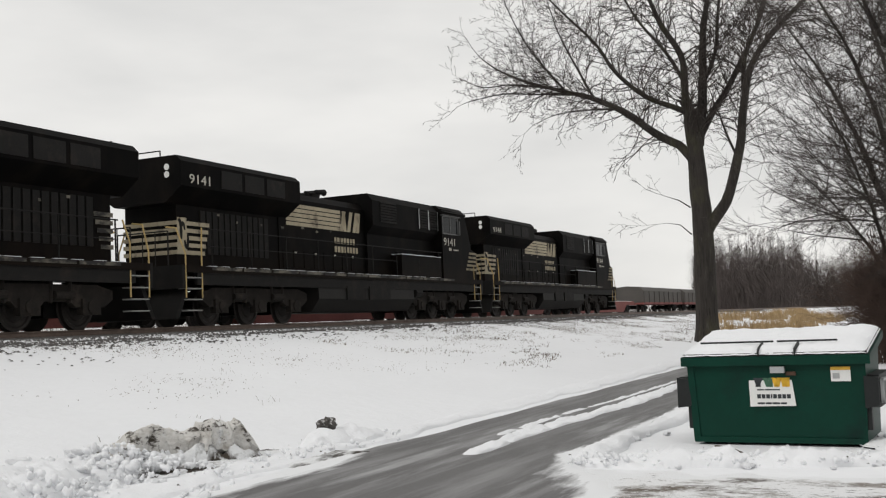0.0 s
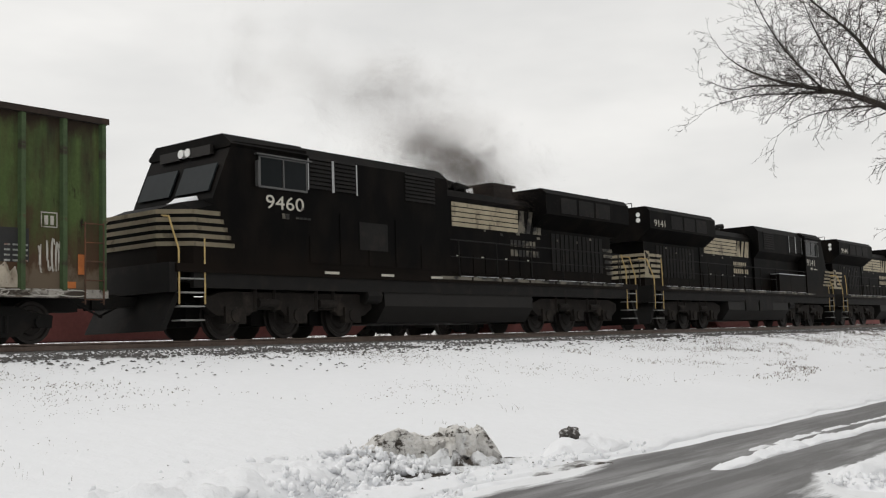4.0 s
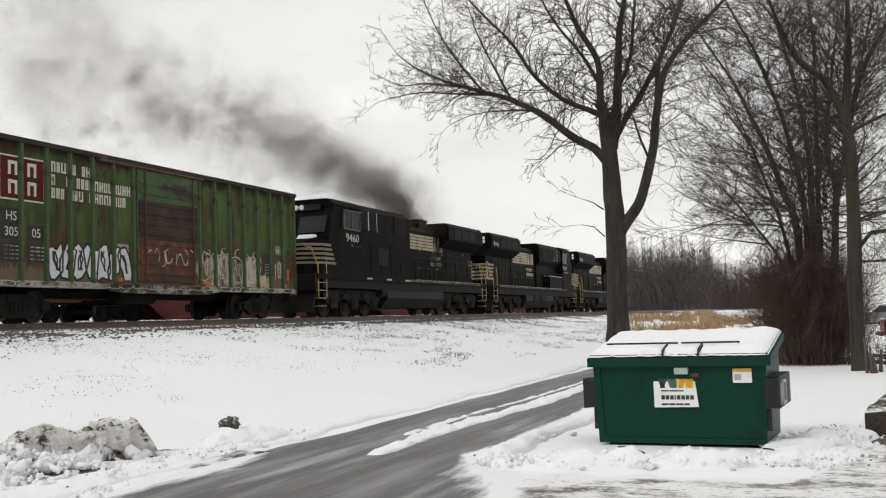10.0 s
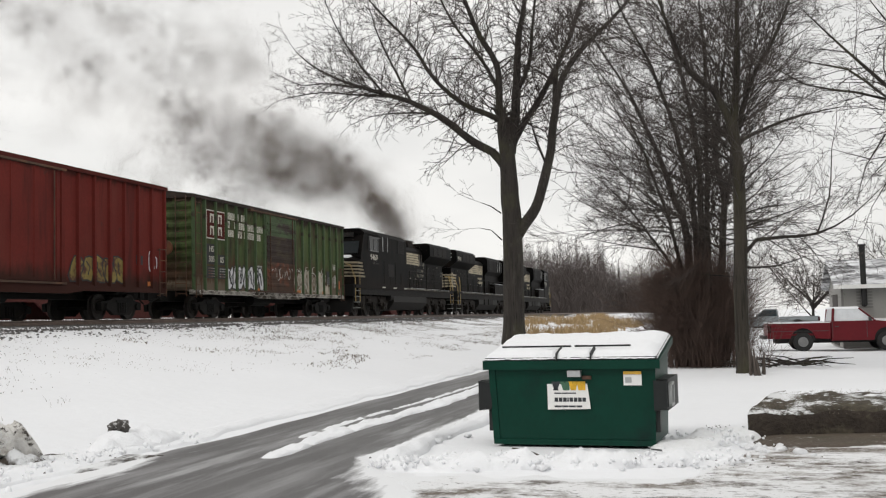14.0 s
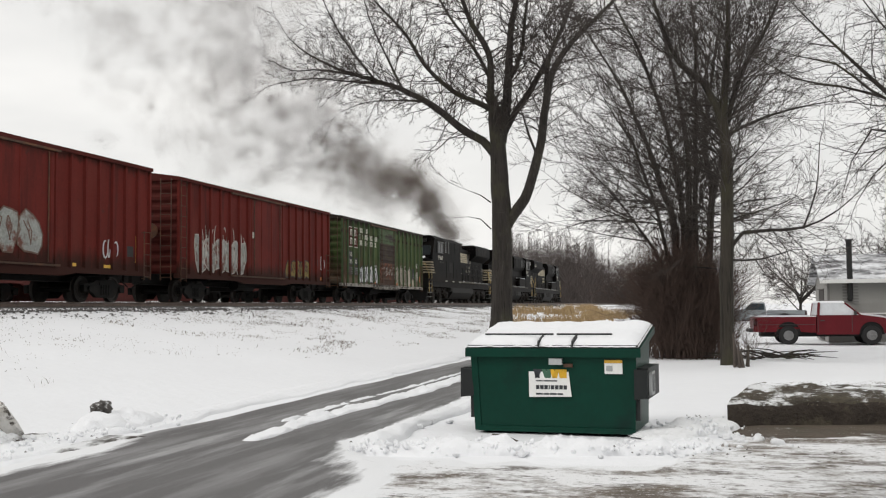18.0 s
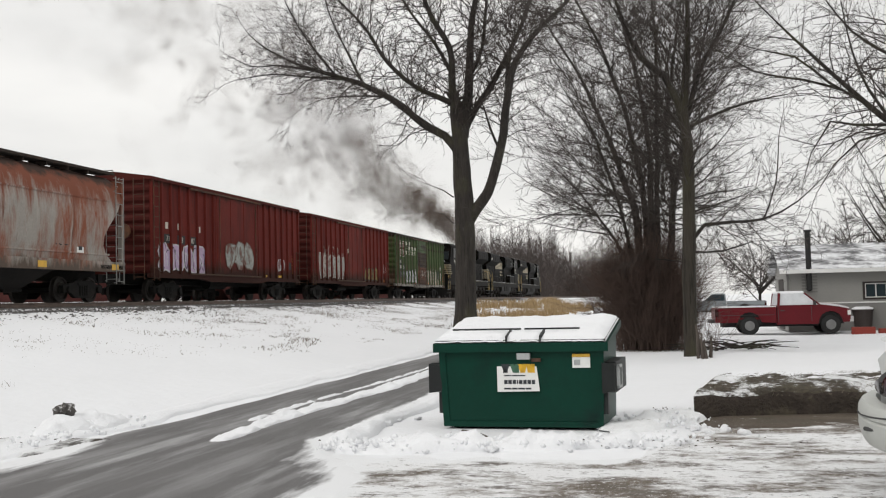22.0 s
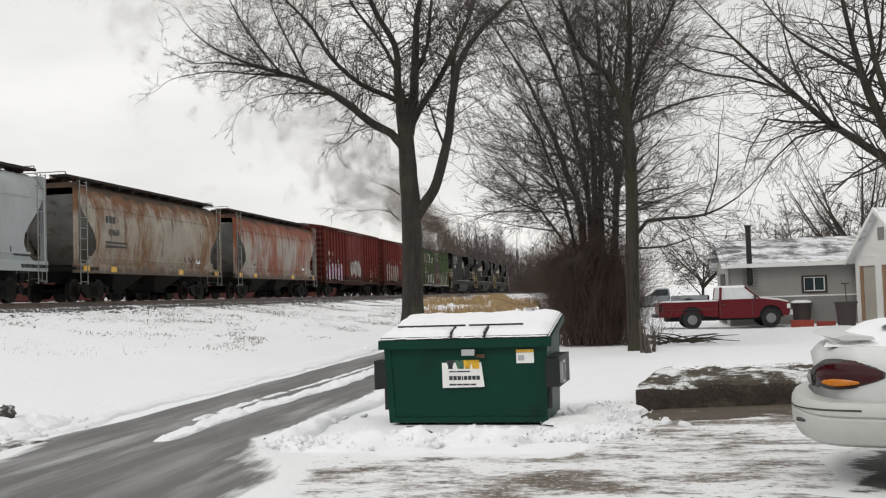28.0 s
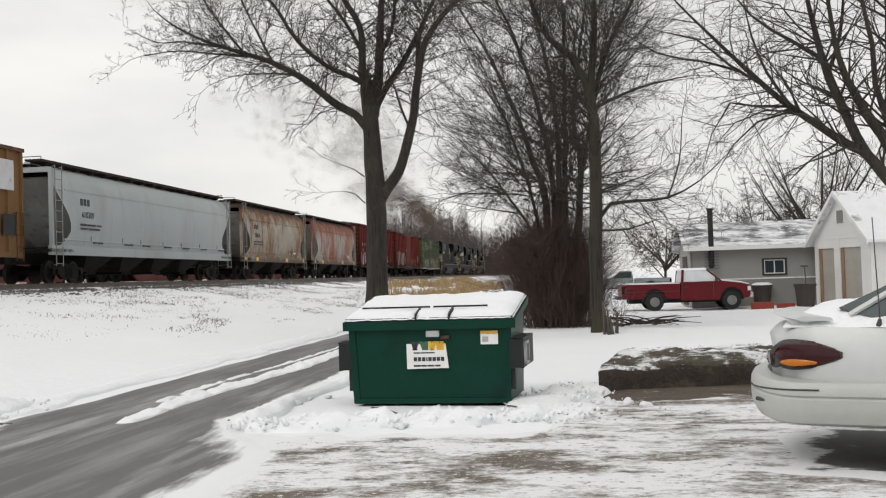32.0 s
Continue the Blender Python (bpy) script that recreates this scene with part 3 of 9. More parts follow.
def ridge(name, line, width, height, mat, label, category, kind="", rough=1.0, step=0.12, seed=0.0):
    """A long low heap of snow or soil along a line of (p, s)."""
    pts = []
    for (p0, s0), (p1, s1) in zip(line, line[1:]):
        d = math.hypot(p1 - p0, s1 - s0)
        for k in range(max(int(d / step), 1)):
            t = k * step / d
            pts.append((p0 + (p1 - p0) * t, s0 + (s1 - s0) * t))
    pts.append(line[-1])
    rings, n = [], 15
    for i, (p, s) in enumerate(pts):
        a, b = pts[max(i - 1, 0)], pts[min(i + 1, len(pts) - 1)]
        dp, ds = b[0] - a[0], b[1] - a[1]
        l = math.hypot(dp, ds) or 1
        e = min(i, len(pts) - 1 - i) * step
        end = min(1, e / (width * 0.8)) ** 0.5
        w = width * (0.75 + 0.5 * noise.noise((p * 1.1, s * 1.1, seed))) * (0.25 + 0.75 * end)
        ring = []
        for k in range(n):
            u = -1 + 2 * k / (n - 1)
            q, r = p - ds / l * u * w / 2, s + dp / l * u * w / 2
            lump = noise.noise((q * 3.1, r * 3.1, seed + 3)) * 0.5 + noise.noise((q * 7.7, r * 7.7, seed + 9)) * 0.3
            lump += noise.noise((q * 17, r * 17, seed + 5)) * 0.22
            h = height * end * max(0, (1 - u * u)) ** 0.7 * max(1 + rough * lump, 0.1)
            x, y = xy(q, r)
            ring.append((x, y, gz(q, r) + h + (-0.03 if k in (0, n - 1) else 0.004)))
        rings.append(ring)
    verts = [c for r in rings for c in r]
    faces = [(i * n + k, i * n + k + 1, (i + 1) * n + k + 1, (i + 1) * n + k) for i in range(len(rings) - 1) for k in range(n - 1)]
    ob = new(name, from_data(name, verts, faces, mat, True))
    return tagged(ob, label, category, kind=kind)


M["scraped"] = material("scraped_soil", (0.055, 0.045, 0.036), 0.95, var=0.45, scale=4, fine=30, bump=0.9, dist=0.03, layers=[((0.78, 0.79, 0.80), 2.0, 0.47, 0.05, (1.4, 0.5, 1)), ((0.78, 0.79, 0.80), 7.0, 0.60, 0.05, ONE)])
ridge("snow_strip", [(4.85, 10.6), (4.95, 13), (4.75, 17), (4.85, 22), (4.8, 34), (4.9, 60)], 0.5, 0.045, M["snow"], "narrow strip of packed snow left between the wheel tracks", "snow", kind="stuff", rough=2.6, step=0.08)
ridge("snow_strip", [(5.25, 12.5), (5.3, 15), (5.2, 19), (5.25, 26)], 0.16, 0.02, M["snow"], "thin broken line of snow between the wheel tracks", "snow", kind="stuff", rough=3.0, seed=51, step=0.08)
ridge("snow_windrow", [(3.45, 10.4), (3.5, 12.5), (3.3, 15), (3.45, 22), (3.4, 40)], 0.45, 0.08, M["snow"], "low ridge of ploughed snow beside the lane", "snow", kind="stuff", rough=1.2, seed=4)
ridge("snow_windrow", [(3.35, 10.2), (2.2, 10.45), (0.6, 10.7), (-0.3, 10.95)], 0.7, 0.085, M["snow"], "ploughed snow heaped before the bin", "snow", kind="stuff", rough=2.4, seed=8, step=0.05)
ridge("snow_bank", [(0.75, 11.75), (0.25, 12.3), (-0.05, 12.9), (-0.15, 13.6)], 0.95, 0.11, M["snow_clump"], "mound of ploughed snow against the end of the sod bank", "snow bank", rough=1.3, seed=43, step=0.06)
ridge("snow_verge", [(6.75, -12), (6.8, 6), (6.75, 12), (6.8, 30), (6.8, 60)], 0.7, 0.05, M["snow"], "edge of untouched snow along the lane", "snow", kind="stuff", rough=0.7, seed=12)


M["slab_snow"] = material("grey_ploughed_snow", (0.66, 0.645, 0.62), 0.85, var=0.10, scale=2.2, fine=26, bump=0.9, dist=0.05, rag=0.7, layers=[((0.40, 0.37, 0.33), 2.4, 0.60, 0.08, (1, 1, 2.5)), ((0.78, 0.79, 0.80), 3.0, 0.60, 0.06, ONE), ((0.06, 0.05, 0.04), 5.0, 0.565, 0.03, (1, 1, 1.6))])


def slab(line, height, thick, seed):
    """A ploughed-up slab of old snow: a leaning block with an undercut foot and a ragged crest."""
    bm = bmesh.new()
    rings = []
    n = 60
    for i in range(n):
        u = i / (n - 1)
        j = min(int(u * (len(line) - 1)), len(line) - 2)
        t = u * (len(line) - 1) - j
        p, s = (line[j][k] * (1 - t) + line[j + 1][k] * t for k in (0, 1))
        dp, ds = line[j + 1][0] - line[j][0], line[j + 1][1] - line[j][1]
        l = math.hypot(dp, ds)
        np_, ns = -ds / l, dp / l
        end = (0.12 + 0.88 * min(1, min(u, 1 - u) * 5)) ** 0.55
        h = height * end * (0.9 + 0.22 * noise.noise((u * 4.0, seed, 0.0)) + 0.12 * noise.noise((u * 21, seed, 4.0)))
        ring = []
        for o, z in ((-0.25, -0.05), (-0.36, 0.05), (-0.52, 0.28), (-0.56, 0.55), (-0.50, 0.80), (-0.34, 0.97), (-0.05, 1.0), (0.30, 0.93), (0.75, 0.65), (1.3, 0.30), (1.9, -0.05)):
            q, r = p - np_ * o * thick, s - ns * o * thick
            w = noise.noise((q * 4, r * 4, z * 3 + seed)) * 0.10 + noise.noise((q * 13, r * 13, z * 9 + seed)) * 0.065
            x, y = xy(q - np_ * w, r - ns * w)
            ring.append((x, y, gz(p, s) + z * h + w * 0.6))
        rings.append(ring)
    loft(bm, rings)
    ob = new("snow_bank", finish(bm, M["slab_snow"], smooth=True))
    return tagged(ob, "ploughed-up slab of grey dirty snow with a ragged crest", "snow bank")


slab([(7.85, 8.25), (7.75, 8.7), (7.55, 9.1), (7.4, 9.5)], 0.36, 0.32, 2.0)
slab([(7.5, 9.15), (7.38, 9.45), (7.2, 9.85)], 0.42, 0.34, 7.0)


def scraped_in(p, s):
    return min(0.55 - abs(p - 7.05 + 0.3 * (s - 9.2)) + wob(p, s, 2.2, 0.35), s - 7.9, 10.9 - s)


sheet("bare_ground", scraped_in, 6.0, 8.2, 7.8, 11, 0.09, M["scraped"], 0.03, "scraped dark soil and snow below the bank", "ground", 0.15)
ridge("snow_bank", [(6.9, 2.0), (7.4, 5.0), (7.7, 8.3)], 1.5, 0.20, M["snow"], "broken clods of ploughed white snow beside the lane", "snow bank", rough=1.1, seed=25, step=0.06)
ridge("soil_ridge", [(7.55, 8.35), (7.42, 8.8), (7.15, 9.4), (6.95, 9.8)], 0.26, 0.10, M["scraped"], "dark soil scraped up under the snow bank", "soil", rough=3.0, seed=31, step=0.06)
ridge("snow_bank", [(6.95, 10.6), (7.0, 11.3), (6.8, 12.4)], 0.8, 0.16, M["snow"], "low mound of snow with a dark clod on it", "snow bank", rough=1.2, seed=35, step=0.07)


# the railway: ties, rails, ballast
def railway(p, s0, s1, group):
    bm = bmesh.new()
    box(bm, -1.25, 1.25, -0.115, 0.115, -0.20, -0.165 + 0.01)
    tie = finish(bm, M["tie"])
    base = new("railway_track")
    base.matrix_basis = track_pose(p, 0, RAIL_Z)
    tagged(base, "railway track of steel rails on wooden ties in snowy ballast", "railway track", group, "structure")
    for k in range(int((min(s1, 150) - max(s0, -10)) / 0.55)):
        part("tie", tie, None, base, m=pose(0, max(s0, -10) + k * 0.55, 0))
    for side in (-0.75, 0.75):
        bm = bmesh.new()
        prism(bm, [(-0.07, -0.17), (0.07, -0.17), (0.07, -0.15), (0.012, -0.13), (0.012, -0.045), (0.037, -0.03), (0.037, 0), (-0.037, 0), (-0.037, -0.03), (-0.012, -0.045), (-0.012, -0.13), (-0.07, -0.15)], "y", s0, s1)
        part("rail", bm, M["rail"], base, m=pose(side, 0, 0))


railway(TRACK_P, -120, 700, "railway tracks")
railway(TRACK_P + 5.2, -120, 700, "railway tracks")


def ballast():
    """Loose stones over the shoulder, thinning out down the bank."""
    verts, faces = [], []
    rng = random.Random(5)

    def stone(x, y, z, r):
        a = rng.uniform(0, math.tau)
        o = len(verts)
        pts = [(math.cos(a + k * math.tau / 5) * r * rng.uniform(0.7, 1.2), math.sin(a + k * math.tau / 5) * r * rng.uniform(0.7, 1.2), 0) for k in range(5)]
        verts.extend([(x + q[0], y + q[1], z - r * 0.3) for q in pts])
        verts.append((x + rng.uniform(-0.3, 0.3) * r, y + rng.uniform(-0.3, 0.3) * r, z + r * rng.uniform(0.25, 0.55)))
        faces.extend([(o + k, o + (k + 1) % 5, o + 5) for k in range(5)])
    for _ in range(95000):
        s = -8 + 120 * rng.random() ** 1.6
        p = rng.uniform(15.2, 18.9) if rng.random() < 0.72 else 17.5 - abs(rng.gauss(0, 2.0)) if rng.random() < 0.7 else rng.uniform(10.5, 18.5)
        if p < 10.5:
            continue
        patch = noise.noise((p * 0.5, s * 0.35, 1.0)) + 0.6 * noise.noise((p * 1.7, s * 1.2, 4.0))
        if rng.random() > 1.1 + patch * 1.3 - max(0, (16.2 - p)) * 0.42:
            continue
        x, y = xy(p, s)
        stone(x, y, max(gz(p, s) + roll(p, s), RAIL_Z - 0.19 - max(0, 16.05 - p) * 0.2) + (0.03 if p > 18.2 else 0.004), rng.uniform(0.018, 0.046) * (1 + max(s, 0) / 90) * (1 if p > 14.5 else 0.65))
    ob = new("ballast", from_data("ballast", verts, faces, M["ballast"]))
    tagged(ob, "grey crushed stone ballast showing through the snow", "ballast", kind="stuff")


ballast()


def shoulder():
    bm = bmesh.new()
    prism(bm, [(-5.05, -0.40), (10.25, -0.40), (9.2, -0.19), (-4.0, -0.19)], "y", -120, 700)
    ob = solid("ballast_bed", bm, M["ballast_snow"], track_pose(TRACK_P, 0, RAIL_Z) @ pose(0, 0, 0, 0, 0, 180), "ballast bed under the tracks dusted with snow", "ballast", kind="structure")
    return ob


M["ballast_snow"] = material("snowy_ballast", (0.20, 0.19, 0.18), 0.9, var=0.4, scale=9, fine=40, bump=0.8, dist=0.04, rag=0.7, layers=[(SNOWC, 3.0, 0.42, 0.05, ONE), ((0.12, 0.115, 0.11), 14.0, 0.62, 0.04, ONE)])
shoulder()


def blades(name, n, spot, height, mat, label, category, width=0.012, lean=0.35, seed=3):
    """Dry stalks and blades standing in the snow."""
    rng = random.Random(seed)
    verts, faces = [], []
    for _ in range(n):
        got = spot(rng)
        if got is None:
            continue
        p, s = got
        x, y = xy(p, s)
        z = gz(p, s) - 0.02
        h = height * rng.uniform(0.45, 1.15)
        a, l = rng.uniform(0, math.tau), rng.uniform(0, lean) * h
        dx, dy = math.cos(a) * l, math.sin(a) * l
        b = rng.uniform(0, math.pi)
        w = width * rng.uniform(0.6, 1.4)
        wx, wy = math.cos(b) * w, math.sin(b) * w
        o = len(verts)
        verts.extend([(x - wx, y - wy, z), (x + wx, y + wy, z), (x + dx * 0.4 + wx * 0.8, y + dy * 0.4 + wy * 0.8, z + h * 0.6), (x + dx * 0.4 - wx * 0.8, y + dy * 0.4 - wy * 0.8, z + h * 0.6), (x + dx, y + dy, z + h)])
        faces.extend([(o, o + 1, o + 2, o + 3), (o + 3, o + 2, o + 4)])
    ob = new(name, from_data(name, verts, faces, mat))
    return tagged(ob, label, category, kind="stuff")


def weed_spot(rng):
    s, p = -4 + 74 * rng.random() ** 1.25, rng.uniform(9.6, 15.6)
    k = 0.30 + 0.55 * noise.noise((p * 0.5, s * 0.22, 8.0)) + 0.5 * noise.noise((p * 2.4, s * 0.9, 3.0)) + 0.09 * (p - 13.0) + 0.004 * (s - 20)
    return (p, s) if rng.random() < max(k, 0) ** 1.4 else None


blades("weeds", 100000, weed_spot, 0.024, M["weed"], "brown weed stubble poking through the snow on the bank", "weeds", 0.0065, 2.6)


def clump_spot(rng):
    s, p = rng.uniform(22, 64), rng.uniform(8.6, 15.0)
    k = noise.noise((p * 0.9, s * 0.35, 21.0)) + 0.6 * noise.noise((p * 3.1, s * 1.6, 7.0)) - 0.10 + 0.006 * (s - 30)
    return (p, s) if rng.random() < 2.2 * max(k, 0) else None


blades("weeds", 24000, clump_spot, 0.06, M["weed"], "ragged clumps of dead weeds in the snow of the bank", "weeds", 0.009, 1.4, 15)


def tuft_spot(rng):
    c = rng.choice([(9.2, 13.2), (9.0, 11.2), (8.6, 9.3), (11.5, 15), (10.2, 19), (9.2, 5.2)])
    return c[0] + rng.gauss(0, 0.16), c[1] + rng.gauss(0, 0.22)


blades("weeds", 60, tuft_spot, 0.10, M["weed"], "sparse dead weed stalks standing in the snow", "weeds", 0.003, 0.9, 9)


def tall_spot(rng):
    s, p = rng.uniform(48, 112), rng.uniform(6.6, 12.4)
    x, y = xy(p, s)
    k = noise.noise((p * 0.45, s * 0.11, 6.0)) + 0.7 * noise.noise((p * 1.6, s * 0.5, 2.0))
    if rng.random() > 1.6 * (k - 0.02) or math.atan2(x, y) < radians(23.4):
        return None
    return p, s


blades("tall_grass", 26000, tall_spot, 0.62, M["grass"], "patches of tall dry tan grass on the bank behind the tree", "grass", 0.022, 0.75, 4)


# ---- the train ----
def train_s(t):
    """How far the green boxcar's leading end has come along the line."""
    return ((2.877e-4 * t + 2.540e-2) * t + 3.25452) * t - 1.064


TRAIN = []  # things with their distance behind (or before) the green car's leading end


def side_m(side, y, z, x, turn=0):
    """The pose of writing on a car's side (+1: towards +x)."""
    return pose(side * x, y, z, 90, 0, 90 * side) @ pose(0, 0, 0, 0, 0, turn)


def wheel_mesh(r):
    bm = bmesh.new()
    rings = []
    for x, q in ((-0.07, 0.10), (-0.07, r * 0.55), (-0.03, r * 0.62), (-0.03, r * 0.80), (-0.065, r * 0.86), (-0.065, r), (0.05, r * 0.99), (0.075, r * 1.07), (0.085, r * 1.05), (0.085, r * 0.8), (0.05, r * 0.6), (0.08, 0.12)):
        rings.append([(-x, q * math.cos(k * math.tau / 20), q * math.sin(k * math.tau / 20)) for k in range(20)])
    loft(bm, rings)
    return finish(bm, M["steel"], smooth=True)


W_CAR, W_LOCO = wheel_mesh(0.42), wheel_mesh(0.53)


def sideframe_mesh():
    bm = bmesh.new()
    prism(bm, [(-1.15, 0.30), (-0.75, 0.33), (-0.45, 0.14), (0.45, 0.14), (0.75, 0.33), (1.15, 0.30), (1.18, 0.55), (0.7, 0.62), (0.45, 0.72), (-0.45, 0.72), (-0.7, 0.62), (-1.18, 0.55)][::-1], "x", -0.07, 0.07)
    for y in (-0.88, 0.88):
        rod(bm, (-0.12, y, 0.42), (0.15, y, 0.42), 0.12, 0.12, 10)
    for y in (-0.2, -0.07, 0.07, 0.2):
        rod(bm, (0.06, y, 0.22), (0.06, y, 0.55), 0.055, 0.055, 8)
    box(bm, 0.0, 0.10, -0.34, 0.34, 0.55, 0.64)
    return finish(bm, M["loco_frame"], 0.012)


SIDEFRAME = sideframe_mesh()


def bolster_mesh():
    bm = bmesh.new()
    box(bm, -1.0, 1.0, -0.2, 0.2, 0.36, 0.68)
    rod(bm, (-0.75, -0.88, 0.42), (0.75, -0.88, 0.42), 0.08)
    rod(bm, (-0.75, 0.88, 0.42), (0.75, 0.88, 0.42), 0.08)
    return finish(bm, M["loco_frame"])


BOLSTER = bolster_mesh()


def freight_truck(car, y):
    tr = part("truck", BOLSTER, None, car, "grimy two-axle wheel truck", m=pose(0, y, 0))
    for x in (-1.02, 1.02):
        part("side_frame", SIDEFRAME, None, tr, m=pose(x, 0, 0, 0, 0, 0 if x > 0 else 180))
    for yy in (-0.88, 0.88):
        for x in (-0.75, 0.75):
            part("wheel", W_CAR, None, tr, m=pose(x, yy, 0.42, 0, 0, 0 if x > 0 else 180))


def coupler(car, y, d):
    bm = bmesh.new()
    box(bm, -0.09, 0.09, min(y, y + d * 0.75), max(y, y + d * 0.75), 0.74, 0.96)
    box(bm, -0.16, 0.16, min(y + d * 0.6, y + d * 0.9), max(y + d * 0.6, y + d * 0.9), 0.70, 1.0)
    rod(bm, (0.25, y, 0.9), (0.15, y + d * 0.85, 0.55), 0.025)
    part("coupler", bm, M["loco_frame"], car, bevel=0.02)


def ladder(car, x, y, z0, z1, side, mat, width=0.42, along="y", step=0.38, name="ladder"):
    bm = bmesh.new()
    o = 0.10 * side
    for k in (-width / 2, width / 2):
        a = (x + o, y + k, z0) if along == "y" else (x + k, y + o, z0)
        b = (a[0], a[1], z1)
        rod(bm, a, b, 0.018, 0.018, 5)
    z = z0 + 0.1
    while z < z1:
        if along == "y":
            rod(bm, (x + o, y - width / 2, z), (x + o, y + width / 2, z), 0.014, 0.014, 5)
        else:
            rod(bm, (x - width / 2, y + o, z), (x + width / 2, y + o, z), 0.014, 0.014, 5)
        z += step
    for z in (z0 + 0.05, z1 - 0.05):
        for k in (-width / 2, width / 2):
            if along == "y":
                rod(bm, (x, y + k, z), (x + o, y + k, z), 0.014, 0.014, 5)
            else:
                rod(bm, (x + k, y, z), (x + k, y + o, z), 0.014, 0.014, 5)
    part(name, bm, mat, car)


def strokes(car, name, mat, side, x, y0, y1, z0, z1, n, width, seed, label="", slant=0.0):
    """Spray-painted swirls: curved bars of paint a few millimetres thick on a car's side."""
    rng = random.Random(seed)
    for k in range(n):
        bm = bmesh.new()
        cy, cz = y0 + (k + 0.5) / n * (y1 - y0), rng.uniform(z0 * 0.6 + z1 * 0.4, z0 * 0.4 + z1 * 0.6)
        ry, rz = (y1 - y0) / n * rng.uniform(0.3, 0.7), (z1 - z0) * rng.uniform(0.25, 0.5)
        a0, a1 = rng.uniform(0, math.tau), rng.choice([2.4, 3.4, 4.6, 1.2])
        pts = []
        for i in range(9):
            a = a0 + a1 * i / 8
            yy, zz = cy + ry * math.cos(a) + slant * (math.sin(a) * rz), min(max(cz + rz * math.sin(a), z0), z1)
            w = width * (0.5 + 0.7 * math.sin(math.pi * (i + 0.5) / 9))
            pts.append((yy, zz, w))
        rows = []
        for i, (yy, zz, w) in enumerate(pts):
            q, r = pts[max(i - 1, 0)], pts[min(i + 1, 8)]
            dy, dz = r[0] - q[0], r[1] - q[1]
            l = math.hypot(dy, dz) or 1
            ny, nz = -dz / l * w / 2, dy / l * w / 2
            xo = side * (x + 0.003 + 0.0012 * (k % 3))
            rows.append([(side * (x - 0.004), yy - ny, zz - nz), (xo, yy - ny, zz - nz), (xo, yy + ny, zz + nz), (side * (x - 0.004), yy + ny, zz + nz)])
        loft(bm, rows)
        part(name, bm, mat, car, label)


def bubble_letters(car, fill, line, side, x, y0, y1, z0, z1, n, seed, label="", edge=0.05, inner=1):
    """Sprayed letters that cannot be read: swollen shapes side by side, each with its outline and a stroke inside."""
    rng = random.Random(seed)
    step = (y1 - y0) / n
    for k in range(n):
        cy, cz = y0 + (k + 0.5) * step, (z0 + z1) / 2 + rng.uniform(-0.05, 0.05) * (z1 - z0)
        ry, rz = step * rng.uniform(0.58, 0.74), (z1 - z0) / 2 * rng.uniform(0.85, 1.05)
        lean, count, off = rng.uniform(-0.3, 0.3), 12, rng.uniform(0, 9)
        ring = []
        for i in range(count):
            a = i * math.tau / count
            sq = 1 / max(abs(math.cos(a)), abs(math.sin(a))) ** 0.7
            q = sq * (0.92 + 0.45 * noise.noise((math.cos(a) * 1.3 + off, math.sin(a) * 1.3, seed * 0.7)))
            ring.append((cy + ry * q * math.cos(a) + lean * rz * math.sin(a), min(max(cz + rz * q * math.sin(a), z0), z1)))
        lift = 0.0012 * (k % 4)
        for name, mat, pts, closed, w, top in [("graffiti", line, ring, True, edge, 0.003)] + [("graffiti", line, [(cy + ry * u + lean * rz * q, cz + rz * q) for u, q in ((rng.uniform(-0.4, 0.1), 0.55), (rng.uniform(-0.3, 0.3), 0.1), (rng.uniform(-0.1, 0.4), -0.5))], False, edge * 0.9, 0.003) for _ in range(inner)]:
            bm, rows = bmesh.new(), []
            m = len(pts)
            for i in range(m + 1 if closed else m):
                p, q, r = pts[(i - 1) % m if closed else max(i - 1, 0)], pts[i % m], pts[(i + 1) % m if closed else min(i + 1, m - 1)]
                l = math.hypot(r[0] - p[0], r[1] - p[1]) or 1
                ny, nz = -(r[1] - p[1]) / l * w / 2, (r[0] - p[0]) / l * w / 2
                a, b = side * (x - 0.004), side * (x + lift + 0.0035)
                rows.append([(a, q[0] - ny, q[1] - nz), (b, q[0] - ny, q[1] - nz), (b, q[0] + ny, q[1] + nz), (a, q[0] + ny, q[1] + nz)])
            loft(bm, rows)
            part(name, bm, mat, car)
        if fill:
            bm = bmesh.new()
            a, b = sorted((side * (x - 0.004), side * (x + lift + 0.0022)))
            prism(bm, ring, "x", a, b)
            part("graffiti", bm, fill, car, label)


def plate(car, name, mat, side, x, y0, y1, z0, z1, label="", t=0.004):
    bm = bmesh.new()
    a, b = side * (x - 0.004), side * (x + t)
    box(bm, min(a, b), max(a, b), y0, y1, z0, z1)
    return part(name, bm, mat, car, label)


def bars(car, side, x, y, z, widths, h, gap, mat, name="lettering_bar"):
    """A line of writing that cannot be read, as plain bars from y on."""
    for w in widths:
        plate(car, name, mat, side, x, min(y, y + side * w), max(y, y + side * w), z, z + h)
        y += side * (w + gap)


